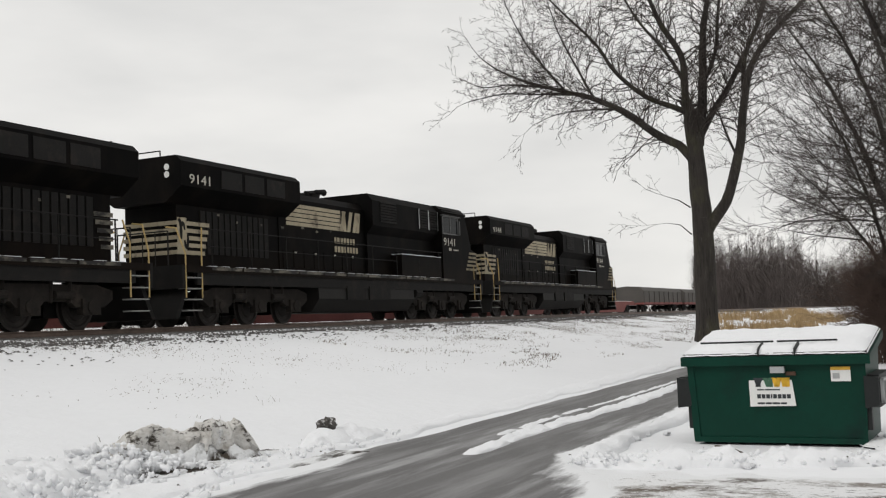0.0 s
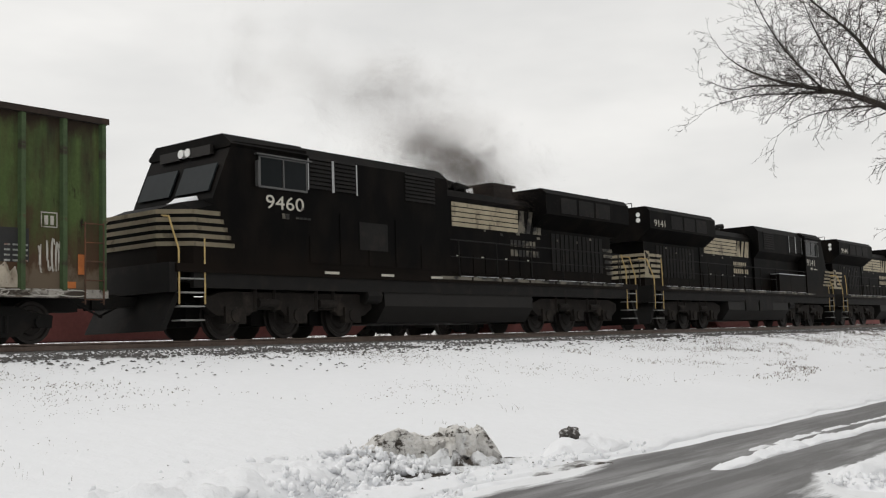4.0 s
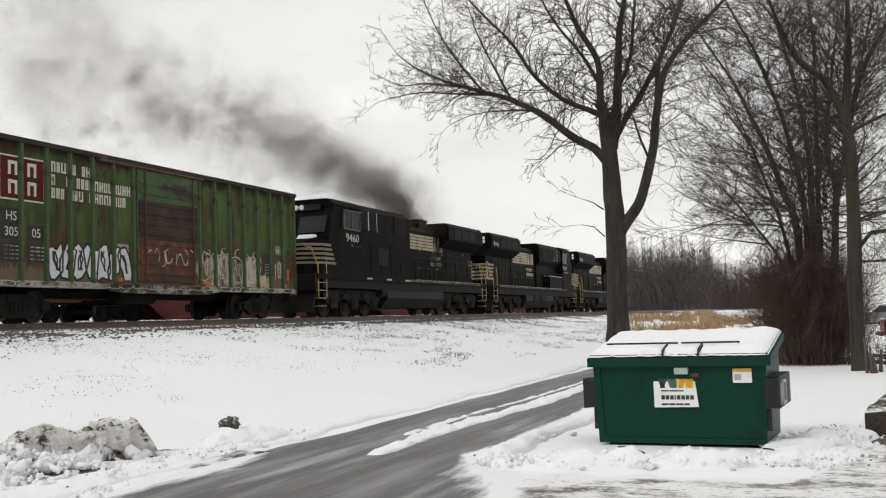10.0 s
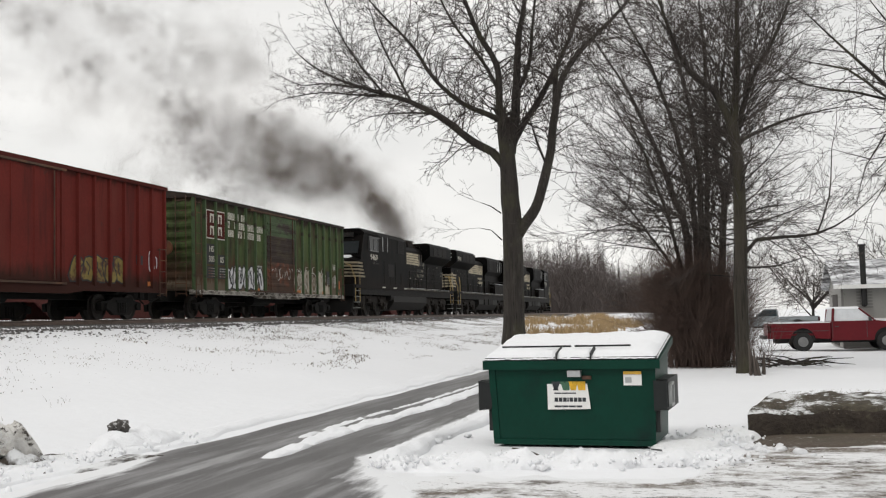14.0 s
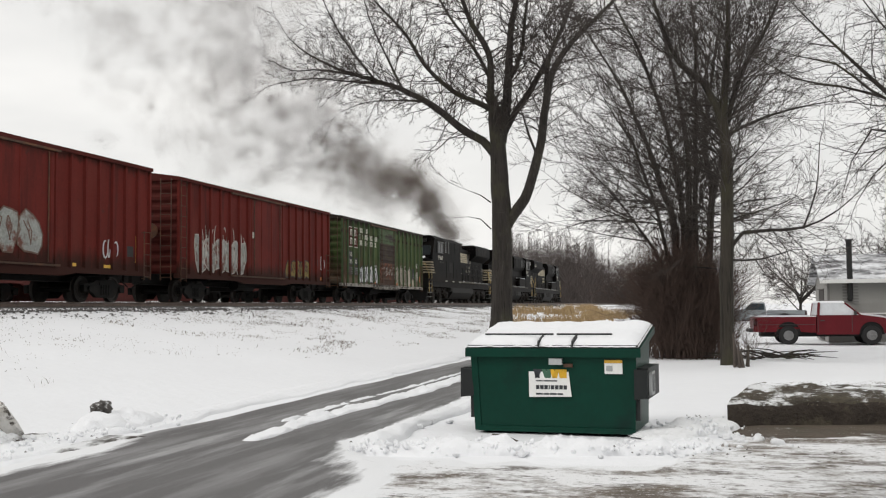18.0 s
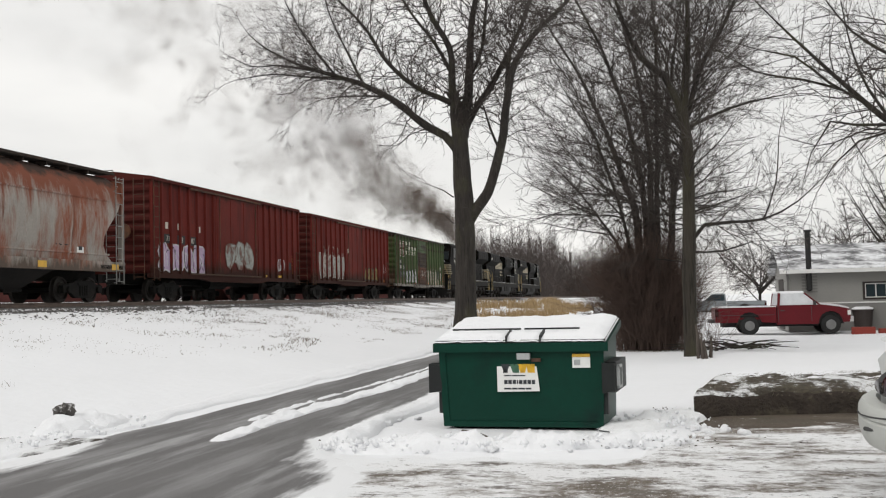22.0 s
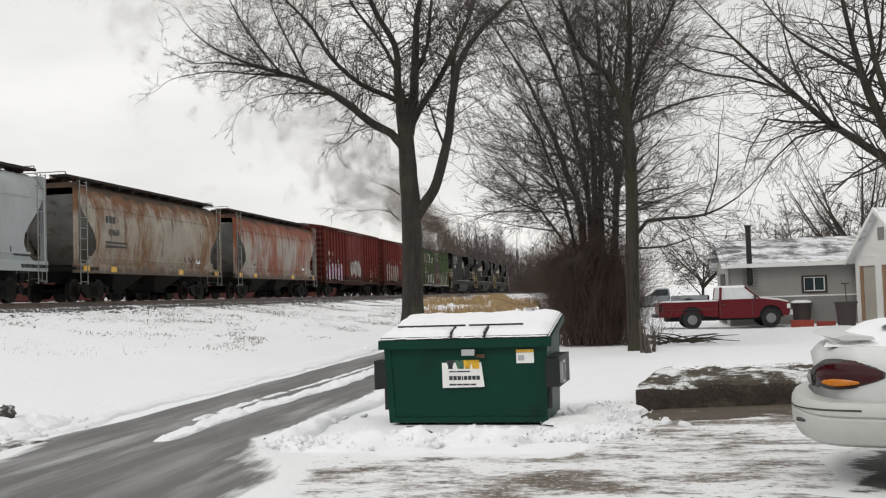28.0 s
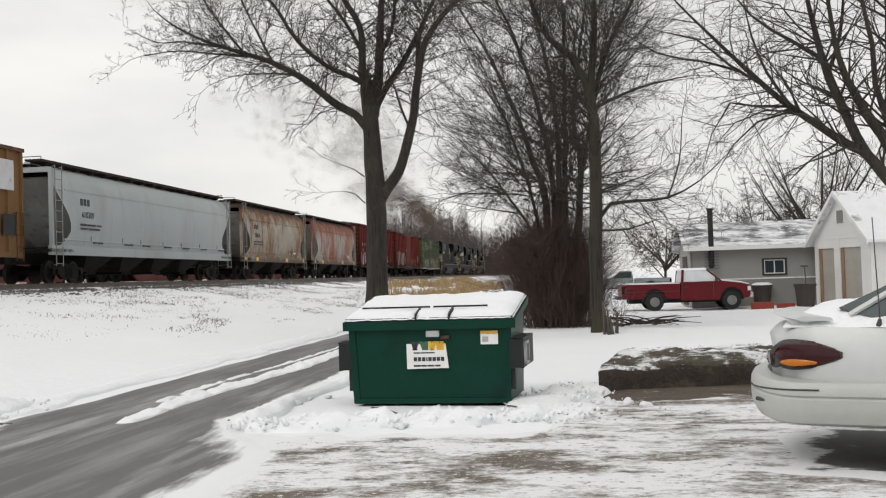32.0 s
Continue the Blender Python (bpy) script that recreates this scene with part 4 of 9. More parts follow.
def boxcar(name, L, body, door_mat, roof_mat, end_mat, label, ribs=7, zt=4.5, door=3.1, door_y=0.0, rib_mat=None, sill_mat=None, zones=None, pressed=True):
    car = thing(name, pose(0, 0, 0), label, "boxcar", "cars of the train")
    h = L / 2
    bm = bmesh.new()
    box(bm, -1.46, 1.46, -h + 0.12, h - 0.12, 1.05, zt)
    part("body", bm, body, car)
    # ends with deep horizontal corrugations
    for d in (-1, 1):
        bm = bmesh.new()
        z, n = 1.05, 0
        rings = []
        while z < zt + 0.12:
            for dz, o in ((0.0, 0.0), (0.10, 0.07), (0.20, 0.07), (0.30, 0.0)):
                rings.append((z + dz, o))
            z += 0.37
        prof = [(d * (h - 0.12), 1.05)] + [(d * (h - 0.10 + o), min(zz, zt + 0.10)) for zz, o in rings] + [(d * (h - 0.12), zt + 0.10)]
        prism(bm, prof if d < 0 else prof[::-1], "x", -1.44, 1.44)
        part("end_wall", bm, end_mat, car)
    # roof
    bm = bmesh.new()
    prism(bm, [(-1.58, zt - 0.06), (1.58, zt - 0.06), (1.58, zt + 0.06), (0.0, zt + 0.30), (-1.58, zt + 0.06)], "y", -h, h)
    roof = part("roof", bm, roof_mat, car, bevel=0.015)
    bm = bmesh.new()
    for k in range(13):
        y = -h + 0.6 + k * (L - 1.2) / 12
        prism(bm, [(-1.2, zt + 0.10), (0, zt + 0.295), (1.2, zt + 0.10), (1.2, zt + 0.14), (0, zt + 0.335), (-1.2, zt + 0.14)], "y", y - 0.04, y + 0.04)
    part("roof_seams", bm, roof_mat, roof)
    # side sills and centre sill
    for sd in (-1, 1):
        bm = bmesh.new()
        prism(bm, [(-h, 1.05), (-h, 0.88), (-door / 2 - 1.2, 0.88), (-door / 2 - 0.4, 0.78), (door / 2 + 0.4, 0.78), (door / 2 + 1.2, 0.88), (h, 0.88), (h, 1.05)], "x", sd * 1.42 - 0.07, sd * 1.42 + 0.10 * (1 if sd > 0 else 0.9))
        part("side_sill", bm, sill_mat or body, car)
    bm = bmesh.new()
    box(bm, -0.25, 0.25, -h - 0.1, h + 0.1, 0.66, 1.05)
    for k in range(6):
        y = -h + 2.8 + k * (L - 5.6) / 5
        box(bm, -1.35, 1.35, y - 0.08, y + 0.08, 0.82, 1.04)
    rod(bm, (0.7, -1.5, 0.72), (0.7, 0.2, 0.72), 0.22, 0.22, 10)
    box(bm, -0.9, -0.3, -0.6, 0.5, 0.5, 0.85)
    part("underframe", bm, M["loco_frame"], car)
    # ribs
    bm = bmesh.new()
    prism(bm, [(-0.075, 0), (-0.045, 0.085), (0.045, 0.085), (0.075, 0)], "z", 1.02, zt - 0.02)
    rib = finish(bm, rib_mat or body)
    span = h - door / 2
    for sd in (-1, 1):
        for half in (-1, 1):
            for k in range(ribs):
                y = half * (door / 2 + 0.10 + (span - 0.2) * k / (ribs - 1)) + (door_y if k == 0 else 0)
                part("rib", rib, None, car, m=pose(sd * 1.46, y, 0, 0, 0, 0 if False else (-90 if sd > 0 else 90)))
        # sliding door with pressed panels
        bm = bmesh.new()
        a, b = sorted((sd * 1.45, sd * 1.535))
        box(bm, a, b, -door / 2 + 0.02, door / 2 - 0.02, 1.12, zt - 0.14)
        dr = part("door", bm, door_mat, car, "sliding boxcar door")
        if zones:
            # bands of old paint and rust across the door
            for z0, z1, mt in zones:
                a, b = sorted((sd * 1.5, sd * 1.538))
                bm = bmesh.new()
                box(bm, a, b, -door / 2 + 0.05, door / 2 - 0.05, z0, z1)
                part("door_sheet", bm, mt, dr)
        if not pressed:
            # a plain door: flat sheets between upright stiffeners
            for k in range(4):
                y = -door / 2 + 0.18 + k * (door - 0.36) / 3
                bm = bmesh.new()
                prism(bm, [(sd * 1.533, y - 0.05), (sd * 1.558, y - 0.025), (sd * 1.558, y + 0.025), (sd * 1.533, y + 0.05)], "z", 1.2, zt - 0.2)
                part("door_stiffener", bm, door_mat, dr)
        z = 1.3
        while pressed and z < zt - 0.3:
            if zones:
                door_mat = [mt for z0, z1, mt in zones if z0 <= z + 0.08 <= z1][0]
            bm = bmesh.new()
            prism(bm, [(sd * 1.533, z), (sd * 1.565, z + 0.04), (sd * 1.565, z + 0.12), (sd * 1.533, z + 0.16)], "y", -door / 2 + 0.12, door / 2 - 0.12)
            part("door_panel", bm, door_mat, dr)
            z += 0.29
        for y in (-door / 2 + 0.35, door / 2 - 0.35):
            bm = bmesh.new()
            rod(bm, (sd * 1.585, y, 1.15), (sd * 1.585, y, zt - 0.18), 0.02, 0.02, 6)
            part("lock_rod", bm, M["rust_car"], dr)
        a, b = sorted((sd * 1.47, sd * 1.62))
        for z0, z1 in ((1.04, 1.10), (zt - 0.13, zt - 0.07)):
            bm = bmesh.new()
            box(bm, a, b, -door - 0.1, door / 2 + 0.2, z0, z1)
            part("door_track", bm, M["rust_car"], car)
        for e in (-1, 1):
            ladder(car, sd * 1.47, e * (h - 0.35), 0.75, (zt if e * sd < 0 else 2.4), sd, M["rust_car"])
    for d in (-1, 1):
        ladder(car, -d * 1.1, d * (h + 0.02), 0.8, zt, d, M["rust_car"], along="x")
        coupler(car, d * (h - 0.1), d)
        freight_truck(car, d * (h - 2.15))
    bm = bmesh.new()
    rod(bm, (0.5, -h - 0.1, 2.6), (0.5, -h - 0.16, 2.6), 0.28, 0.28, 12)
    part("brake_wheel", bm, M["rust_car"], car)
    return car


def hopper(name, L, body, end_mat, label, bays=3, zt=4.35, round_=True):
    """A covered hopper with bulging sides, sloped ends and a running board on the roof."""
    car = thing(name, pose(0, 0, 0), label, "hopper car", "cars of the train")
    h = L / 2
    prof = [(0.95, 1.32), (1.40, 1.34), (1.50, 1.9), (1.56, 2.6), (1.54, 3.2), (1.44, 3.75), (1.22, 4.12), (0.80, zt), (0.0, zt + 0.06)]
    zs = [1.32, 1.34, 1.6, 1.9, 2.2, 2.5, 2.8, 3.1, 3.4, 3.7, 3.95, 4.15, zt, zt + 0.06]
    px, pz = [c[0] for c in prof], [c[1] for c in prof]
    px[1] = 1.40
    half = [(0.95, 1.32)] + [(float(np.interp(z, pz[1:], px[1:])), z) for z in zs[1:]]
    full = half + [(-x, z) for x, z in half[-2::-1]]
    bm = bmesh.new()
    rings = []
    # the body is shorter low down, where the slope sheets lean in, and bows out again at the foot
    def end_y(z):
        k = min(max((z - 2.0) / 1.75, 0), 1)
        k = 1 - k * k * (3 - 2 * k)
        low = min(max((2.0 - z) / 0.65, 0), 1)
        return h - 0.15 - 1.3 * k + 0.75 * low * low
    for u in (-1.0, -0.8, -0.4, 0, 0.4, 0.8, 1.0):
        rings.append([(x, u * end_y(z), z) for x, z in full])
    loft(bm, rings, caps=False)
    part("body", bm, body, car, smooth=True)
    # welded seams on the sides
    bm = bmesh.new()
    for sd in (-1, 1):
        for z, x in ((3.42, 1.505), (1.60, 1.452)):
            a, b = sorted((sd * (x - 0.02), sd * (x + 0.022)))
            box(bm, a, b, -h + 1.0, h - 1.0, z - 0.03, z + 0.03)
    part("seam", bm, body, car)
    # end slope sheets, posts and platforms
    for d in (-1, 1):
        bm = bmesh.new()
        v = [(-1.38, d * (h - 2.9), 1.36), (1.38, d * (h - 2.9), 1.36), (1.40, d * (h - 0.45), 3.8), (-1.40, d * (h - 0.45), 3.8)]
        loft(bm, [v, [(x, y - d * 0.06, z + 0.06) for x, y, z in v]])
        part("slope_sheet", bm, end_mat, car)
        bm = bmesh.new()
        for x in (-1.42, 1.42):
            prism(bm, [(x - 0.07, d * (h - 0.22)), (x + 0.07, d * (h - 0.22)), (x + 0.07, d * (h - 0.10)), (x - 0.07, d * (h - 0.10))], "z", 1.2, zt - 0.15)
        box(bm, -1.42, 1.42, min(d * (h - 0.22), d * (h - 0.12)), max(d * (h - 0.22), d * (h - 0.12)), zt - 0.3, zt - 0.12)
        part("end_frame", bm, body, car)
        bm = bmesh.new()
        box(bm, -1.5, 1.5, min(d * h, d * (h - 1.6)), max(d * h, d * (h - 1.6)), 1.12, 1.24)
        part("end_platform", bm, M["loco_frame"], car)
        for sd in (-1, 1):
            ladder(car, sd * 1.46, d * (h - 0.45), 0.6, zt - 0.05, sd, end_mat, 0.5)
        ladder(car, d * 1.0, d * (h - 0.05), 0.7, zt, d, end_mat, 0.5, "x")
        coupler(car, d * (h - 0.1), d)
        freight_truck(car, d * (h - 2.0))
    for sd in (-1, 1):
        bm = bmesh.new()
        a, b = sorted((sd * 1.36, sd * 1.50))
        box(bm, a, b, -h, h, 1.02, 1.36)
        part("side_sill", bm, body, car, bevel=0.02)
    bm = bmesh.new()
    box(bm, -0.28, 0.28, -h - 0.1, h + 0.1, 0.72, 1.15)
    part("centre_sill", bm, M["loco_frame"], car)
    # discharge bays
    inner = L - 6.2
    for k in range(bays):
        y = -inner / 2 + (k + 0.5) * inner / bays
        w = inner / bays * 0.49
        bm = bmesh.new()
        for lo, hi in ((0.42, 1.34),):
            loft(bm, [[(-0.5, y - 0.42, lo), (0.5, y - 0.42, lo), (0.5, y + 0.42, lo), (-0.5, y + 0.42, lo)], [(-1.32, y - w, hi), (1.32, y - w, hi), (1.32, y + w, hi), (-1.32, y + w, hi)]])
        bay = part("discharge_bay", bm, M["bay"], car)
        bm = bmesh.new()
        box(bm, -0.62, 0.62, y - 0.45, y + 0.45, 0.34, 0.44)
        part("gate", bm, M["loco_frame"], bay)
    # roof: running boards, hatches
    bm = bmesh.new()
    for sd in (-0.78, 0.78):
        for k in range(4):
            box(bm, sd - 0.28 + k * 0.15, sd - 0.28 + k * 0.15 + 0.11, -h + 0.05, h - 0.05, zt + 0.10, zt + 0.17)
        for k in range(int(L / 1.2)):
            y = -h + 0.5 + k * 1.2
            box(bm, sd - 0.3, sd + 0.34, y - 0.03, y + 0.03, zt - 0.05, zt + 0.10)
        o = 0.34 if sd > 0 else -0.34
        box(bm, sd + o - 0.03, sd + o + 0.03, -h + 0.05, h - 0.05, zt + 0.08, zt + 0.17)
    part("running_board", bm, M["roof_grime"], car)
    for k in range(int(L / 2.6)):
        y = -h + 1.6 + k * (L - 3.2) / (int(L / 2.6) - 1)
        bm = bmesh.new()
        rod(bm, (0, y, zt), (0, y, zt + 0.24), 0.38, 0.36, 12)
        part("hatch", bm, body, car)
    for d in (-1, 1):
        bm = bmesh.new()
        pipe(bm, [(-1.1, d * (h - 0.1), zt + 0.1), (-1.1, d * (h - 0.1), zt + 0.26), (1.1, d * (h - 0.1), zt + 0.26), (1.1, d * (h - 0.1), zt + 0.1)], 0.018)
        part("grab_rail", bm, M["hop_dark"], car)
    return car


def loco_truck(loco, y):
    bm = bmesh.new()
    box(bm, -1.0, 1.0, -0.5, 0.5, 0.6, 1.2)
    for yy in (-1.95, 0, 1.95):
        rod(bm, (-0.8, yy, 0.53), (0.8, yy, 0.53), 0.11)
        box(bm, -0.55, 0.55, yy + 0.15, yy + 0.85, 0.30, 0.85)
    tr = part("truck", bm, M["loco_frame"], loco, "three-axle truck caked with brown grime", m=pose(0, y, 0))
    for sd in (-1, 1):
        bm = bmesh.new()
        x0, x1 = (sd * 1.12 - 0.1), (sd * 1.12 + 0.1)
        prism(bm, [(-2.75, 0.70), (-2.45, 0.52), (-1.5, 0.52), (-1.3, 0.66), (-0.5, 0.66), (-0.35, 0.52), (0.35, 0.52), (0.5, 0.66), (1.3, 0.66), (1.5, 0.52), (2.45, 0.52), (2.75, 0.70), (2.75, 0.92), (2.2, 1.05), (-2.2, 1.05), (-2.75, 0.92)], "x", x0, x1)
        fr = part("side_frame", bm, M["truck_grime"], tr, bevel=0.015)
        for yy in (-1.95, 0, 1.95):
            bm = bmesh.new()
            a = sd * 1.10
            rod(bm, (a, yy, 0.53), (a + sd * 0.24, yy, 0.53), 0.20, 0.16, 12)
            box(bm, min(a, a + sd * 0.2), max(a, a + sd * 0.2), yy - 0.30, yy + 0.30, 0.34, 0.72)
            part("axle_box", bm, M["truck_grime"], fr, bevel=0.02)
        for yy in (-1.0, 1.0):
            bm = bmesh.new()
            rod(bm, (sd * 1.26, yy - 0.35, 0.80), (sd * 1.26, yy + 0.25, 0.80), 0.10, 0.10, 10)
            part("brake_cylinder", bm, M["truck_grime"], fr)
            for q in (-0.3, 0.3):
                bm = bmesh.new()
                rod(bm, (sd * 1.18, yy + q, 0.62), (sd * 1.18, yy + q, 1.22), 0.075, 0.075, 8)
                part("spring", bm, M["truck_grime"], fr)
    for yy in (-1.95, 0, 1.95):
        for x in (-0.75, 0.75):
            part("wheel", W_LOCO, None, tr, m=pose(x, yy, 0.53, 0, 0, 0 if x > 0 else 180))


def locomotive(number, sv, label, stack_h=0.50, worn=False, tail=0.5):
    """A six-axle hood locomotive, cab towards +y; sv is the side that is lettered."""
    lo = thing("locomotive", pose(0, 0, 0), label, "locomotive", "locomotives")
    lo.scale = (1, 1, 1.045)
    blk = M["loco"]
    mark = M["faded"] if worn else M["white"]
    # deck and sills
    bm = bmesh.new()
    box(bm, -1.55, 1.55, -10.4, 10.4, 1.42, 1.60)
    part("deck", bm, blk, lo, bevel=0.02)
    for sd in (-1, 1):
        bm = bmesh.new()
        a, b = sorted((sd * 1.36, sd * 1.5))
        box(bm, a, b, -9.9, 9.9, 1.10, 1.42)
        part("side_sill", bm, M["loco_frame"], lo)
        bm = bmesh.new()
        y = -9.3
        while y < (6.2 if sd > 0 else 0.2):
            a, b = sorted((sd * 1.552, sd * 1.562))
            box(bm, a, b, y, y + 1.42, 1.50, 1.585)
            y += 1.52
        part("edge_stripe", bm, M["faded"], lo, "faded safety stripe along the walkway edge")
        bm = bmesh.new()
        a, b = sorted((sd * 1.38, sd * 1.55))
        for k in range(24):
            y = -9.4 + k * 0.65 + 0.2 * noise.noise((k * 1.7, 3.0, 0.0))
            if y < (5.8 if sd > 0 else 0.2):
                bm = bmesh.new()
                box(bm, a, b, y, y + 0.35 + 0.3 * abs(noise.noise((k * 0.9, 7.0, 0.0))), 1.60, 1.612)
                part("walkway_snow", bm, M["snow"], lo)
    # fuel tank
    bm = bmesh.new()
    prism(bm, [(-1.45, 1.30), (-1.48, 0.75), (-1.15, 0.33), (1.15, 0.33), (1.48, 0.75), (1.45, 1.30)], "y", -3.5, 3.6)
    part("fuel_tank", bm, M["tank"], lo, bevel=0.04)
    for sd in (-1, 1):
        bm = bmesh.new()
        rod(bm, (sd * 1.35, 3.75, 1.0), (sd * 1.35, 4.3, 1.0), 0.2)
        part("air_reservoir", bm, M["loco_frame"], lo)
        a, b = sorted((sd * 1.40, sd * 1.53))
        for y0, y1 in (((-1.7, -0.4), (-0.1, 1.5)) if sd > 0 else ()):
            bm = bmesh.new()
            box(bm, a, b, y0, y1, 0.72, 1.18)
            part("battery_box", bm, M["loco_frame"], lo, bevel=0.02)
    # radiator hood with overhanging wings at the rear
    bm = bmesh.new()
    box(bm, -0.92, 0.92, -9.55 - tail, -4.9, 1.6, 3.35)
    part("rear_hood", bm, blk, lo, bevel=0.04)
    bm = bmesh.new()
    prism(bm, [(-0.92, 3.30), (-1.50, 3.72), (-1.50, 4.38), (-1.32, 4.55), (1.32, 4.55), (1.50, 4.38), (1.50, 3.72), (0.92, 3.30)], "y", -10.0 - tail, -4.5)
    part("radiator_housing", bm, blk, lo, bevel=0.03)
    for sd in (-1, 1):
        bm = bmesh.new()
        for k in range(12):
            y = -9.0 + k * 0.29
            a, b = sorted((sd * 0.92, sd * 0.95))
            box(bm, a, b, y, y + 0.22, 2.0, 3.2)
        part("louvre", bm, M["loco_frame"], lo)
        bm = bmesh.new()
        for k in range(3):
            a, b = sorted((sd * 1.5, sd * 1.515))
            box(bm, a, b, -8.7 + k * 1.15, -7.7 + k * 1.15, 3.8, 4.3)
        part("radiator_grille", bm, M["loco_frame"], lo)
    # engine hood with doors
    bm = bmesh.new()
    prism(bm, [(-0.95, 1.6), (-0.95, 3.95), (-0.72, 4.18), (0.72, 4.18), (0.95, 3.95), (0.95, 1.6)], "y", -5.0, 0.7)
    part("engine_hood", bm, blk, lo, bevel=0.03)
    for sd in (-1, 1):
        for k in range(8):
            y = -4.8 + k * 0.63
            bm = bmesh.new()
            a, b = sorted((sd * 0.95, sd * 0.972))
            box(bm, a, b, y, y + 0.56, 1.75, 2.3)
            dr = part("hood_door", bm, blk, lo)
            if k % 2:
                bm = bmesh.new()
                a, b = sorted((sd * 0.972, sd * 0.99))
                box(bm, a, b, y + 0.05, y + 0.15, 2.2, 2.26)
                part("latch", bm, M["white"], dr)
    # exhaust stack and horn
    bm = bmesh.new()
    box(bm, -0.42, 0.42, -4.15, -3.05, 4.15, 4.15 + stack_h)
    box(bm, -0.48, 0.48, -4.25, -2.95, 4.12 + stack_h, 4.18 + stack_h)
    part("exhaust_stack", bm, M["loco_frame"], lo, bevel=0.02)
    bm = bmesh.new()
    for k in range(4):
        y = -1.5 + 0.1 * (k % 2)
        rod(bm, (-0.35 + 0.22 * k, y - 0.25, 4.42 + 0.06 * (k % 2)), (-0.35 + 0.22 * k, y + 0.35, 4.42 + 0.06 * (k % 2)), 0.05, 0.12, 10)
    box(bm, -0.4, 0.4, -1.6, -1.5, 4.15, 4.4)
    part("horn", bm, M["loco_frame"], lo)
    # dynamic brake and equipment housing behind the cab
    bm = bmesh.new()
    prism(bm, [(-1.44, 1.6), (-1.44, 4.3), (-1.15, 4.56), (1.1, 4.56), (1.32, 4.3), (1.32, 3.4), (1.05, 3.1), (1.05, 1.6)], "y", 0.7, 6.4)
    part("equipment_hood", bm, blk, lo, bevel=0.03)
    for sd in (-1, 1):
        for y0, y1 in ((1.3, 2.6), (4.6, 5.4), (5.5, 6.3)):
            bm = bmesh.new()
            z = 3.55
            while z < 4.25:
                o = 0.0 if sd > 0 else 0.12
                prism(bm, [(sd * (1.31 + o), z), (sd * (1.36 + o), z), (sd * (1.33 + o), z + 0.07), (sd * (1.31 + o), z + 0.07)], "y", y0, y1)
                z += 0.1
            part("grille", bm, M["loco_frame"], lo)
            if y0 > 4:
                o = 1.31 if sd > 0 else 1.43
                plate(lo, "grille_post", M["galv"], sd, o + 0.045, y0 - 0.05, y0 - 0.01, 3.5, 4.28)
                plate(lo, "grille_post", M["galv"], sd, o + 0.045, y1 + 0.01, y1 + 0.04, 3.5, 4.28)
        if sd > 0:
            bm = bmesh.new()
            box(bm, 1.02, 1.5, 2.6, 6.2, 1.6, 2.42)
            part("battery_locker", bm, blk, lo, bevel=0.015)
            bm = bmesh.new()
            box(bm, 1.06, 1.5, 2.62, 6.18, 2.42, 2.445)
            part("locker_snow", bm, M["snow"], lo)
        else:
            for k in range(5):
                bm = bmesh.new()
                box(bm, -1.456, -1.444, 1.0 + k * 1.08, 1.98 + k * 1.08, 1.75, 3.0 if k % 2 else 2.4)
                part("access_panel", bm, blk, lo)
            bm = bmesh.new()
            box(bm, -1.47, -1.445, 3.4, 4.5, 2.15, 2.85)
            part("access_panel", bm, M["loco_frame"], lo)
            for k in range(3):
                bm = bmesh.new()
                box(bm, -1.57, -1.55, 1.2 + k * 2.1, 1.7 + k * 2.1, 1.5, 1.56)
                part("edge_stripe", bm, M["white"], lo)
    # wide cab and nose
    bm = bmesh.new()
    prism(bm, [(6.4, 1.6), (9.35, 1.6), (9.35, 3.05), (8.95, 3.95), (8.75, 4.36), (6.4, 4.42)], "x", -1.5, 1.5)
    cab = part("cab", bm, blk, lo, bevel=0.06)
    bm = bmesh.new()
    prism(bm, [(-1.56, 4.30), (-1.25, 4.56), (1.25, 4.56), (1.56, 4.30), (1.5, 4.24), (-1.5, 4.24)], "y", 6.35, 8.85)
    part("cab_roof", bm, blk, lo, bevel=0.03)
    bm = bmesh.new()
    loft(bm, [[(-1.5, 9.3, 1.6), (1.5, 9.3, 1.6), (1.5, 9.3, 2.9), (1.1, 9.3, 3.06), (-1.1, 9.3, 3.06), (-1.5, 9.3, 2.9)],
              [(-1.5, 9.9, 1.6), (1.5, 9.9, 1.6), (1.5, 9.9, 2.75), (1.05, 9.9, 2.95), (-1.05, 9.9, 2.95), (-1.5, 9.9, 2.75)],
              [(-1.0, 10.5, 1.6), (1.0, 10.5, 1.6), (1.0, 10.45, 2.6), (0.8, 10.4, 2.78), (-0.8, 10.4, 2.78), (-1.0, 10.45, 2.6)]])
    part("nose", bm, blk, lo, bevel=0.04)
    for x0, x1 in ((-1.32, -0.12), (0.12, 1.32)):
        bm = bmesh.new()
        loft(bm, [[(x0, 9.30, 3.22), (x1, 9.30, 3.22), (x1, 9.02, 3.86), (x0, 9.02, 3.86)], [(x0, 9.34, 3.23), (x1, 9.34, 3.23), (x1, 9.055, 3.87), (x0, 9.055, 3.87)]])
        part("windshield", bm, M["windshield"], cab)
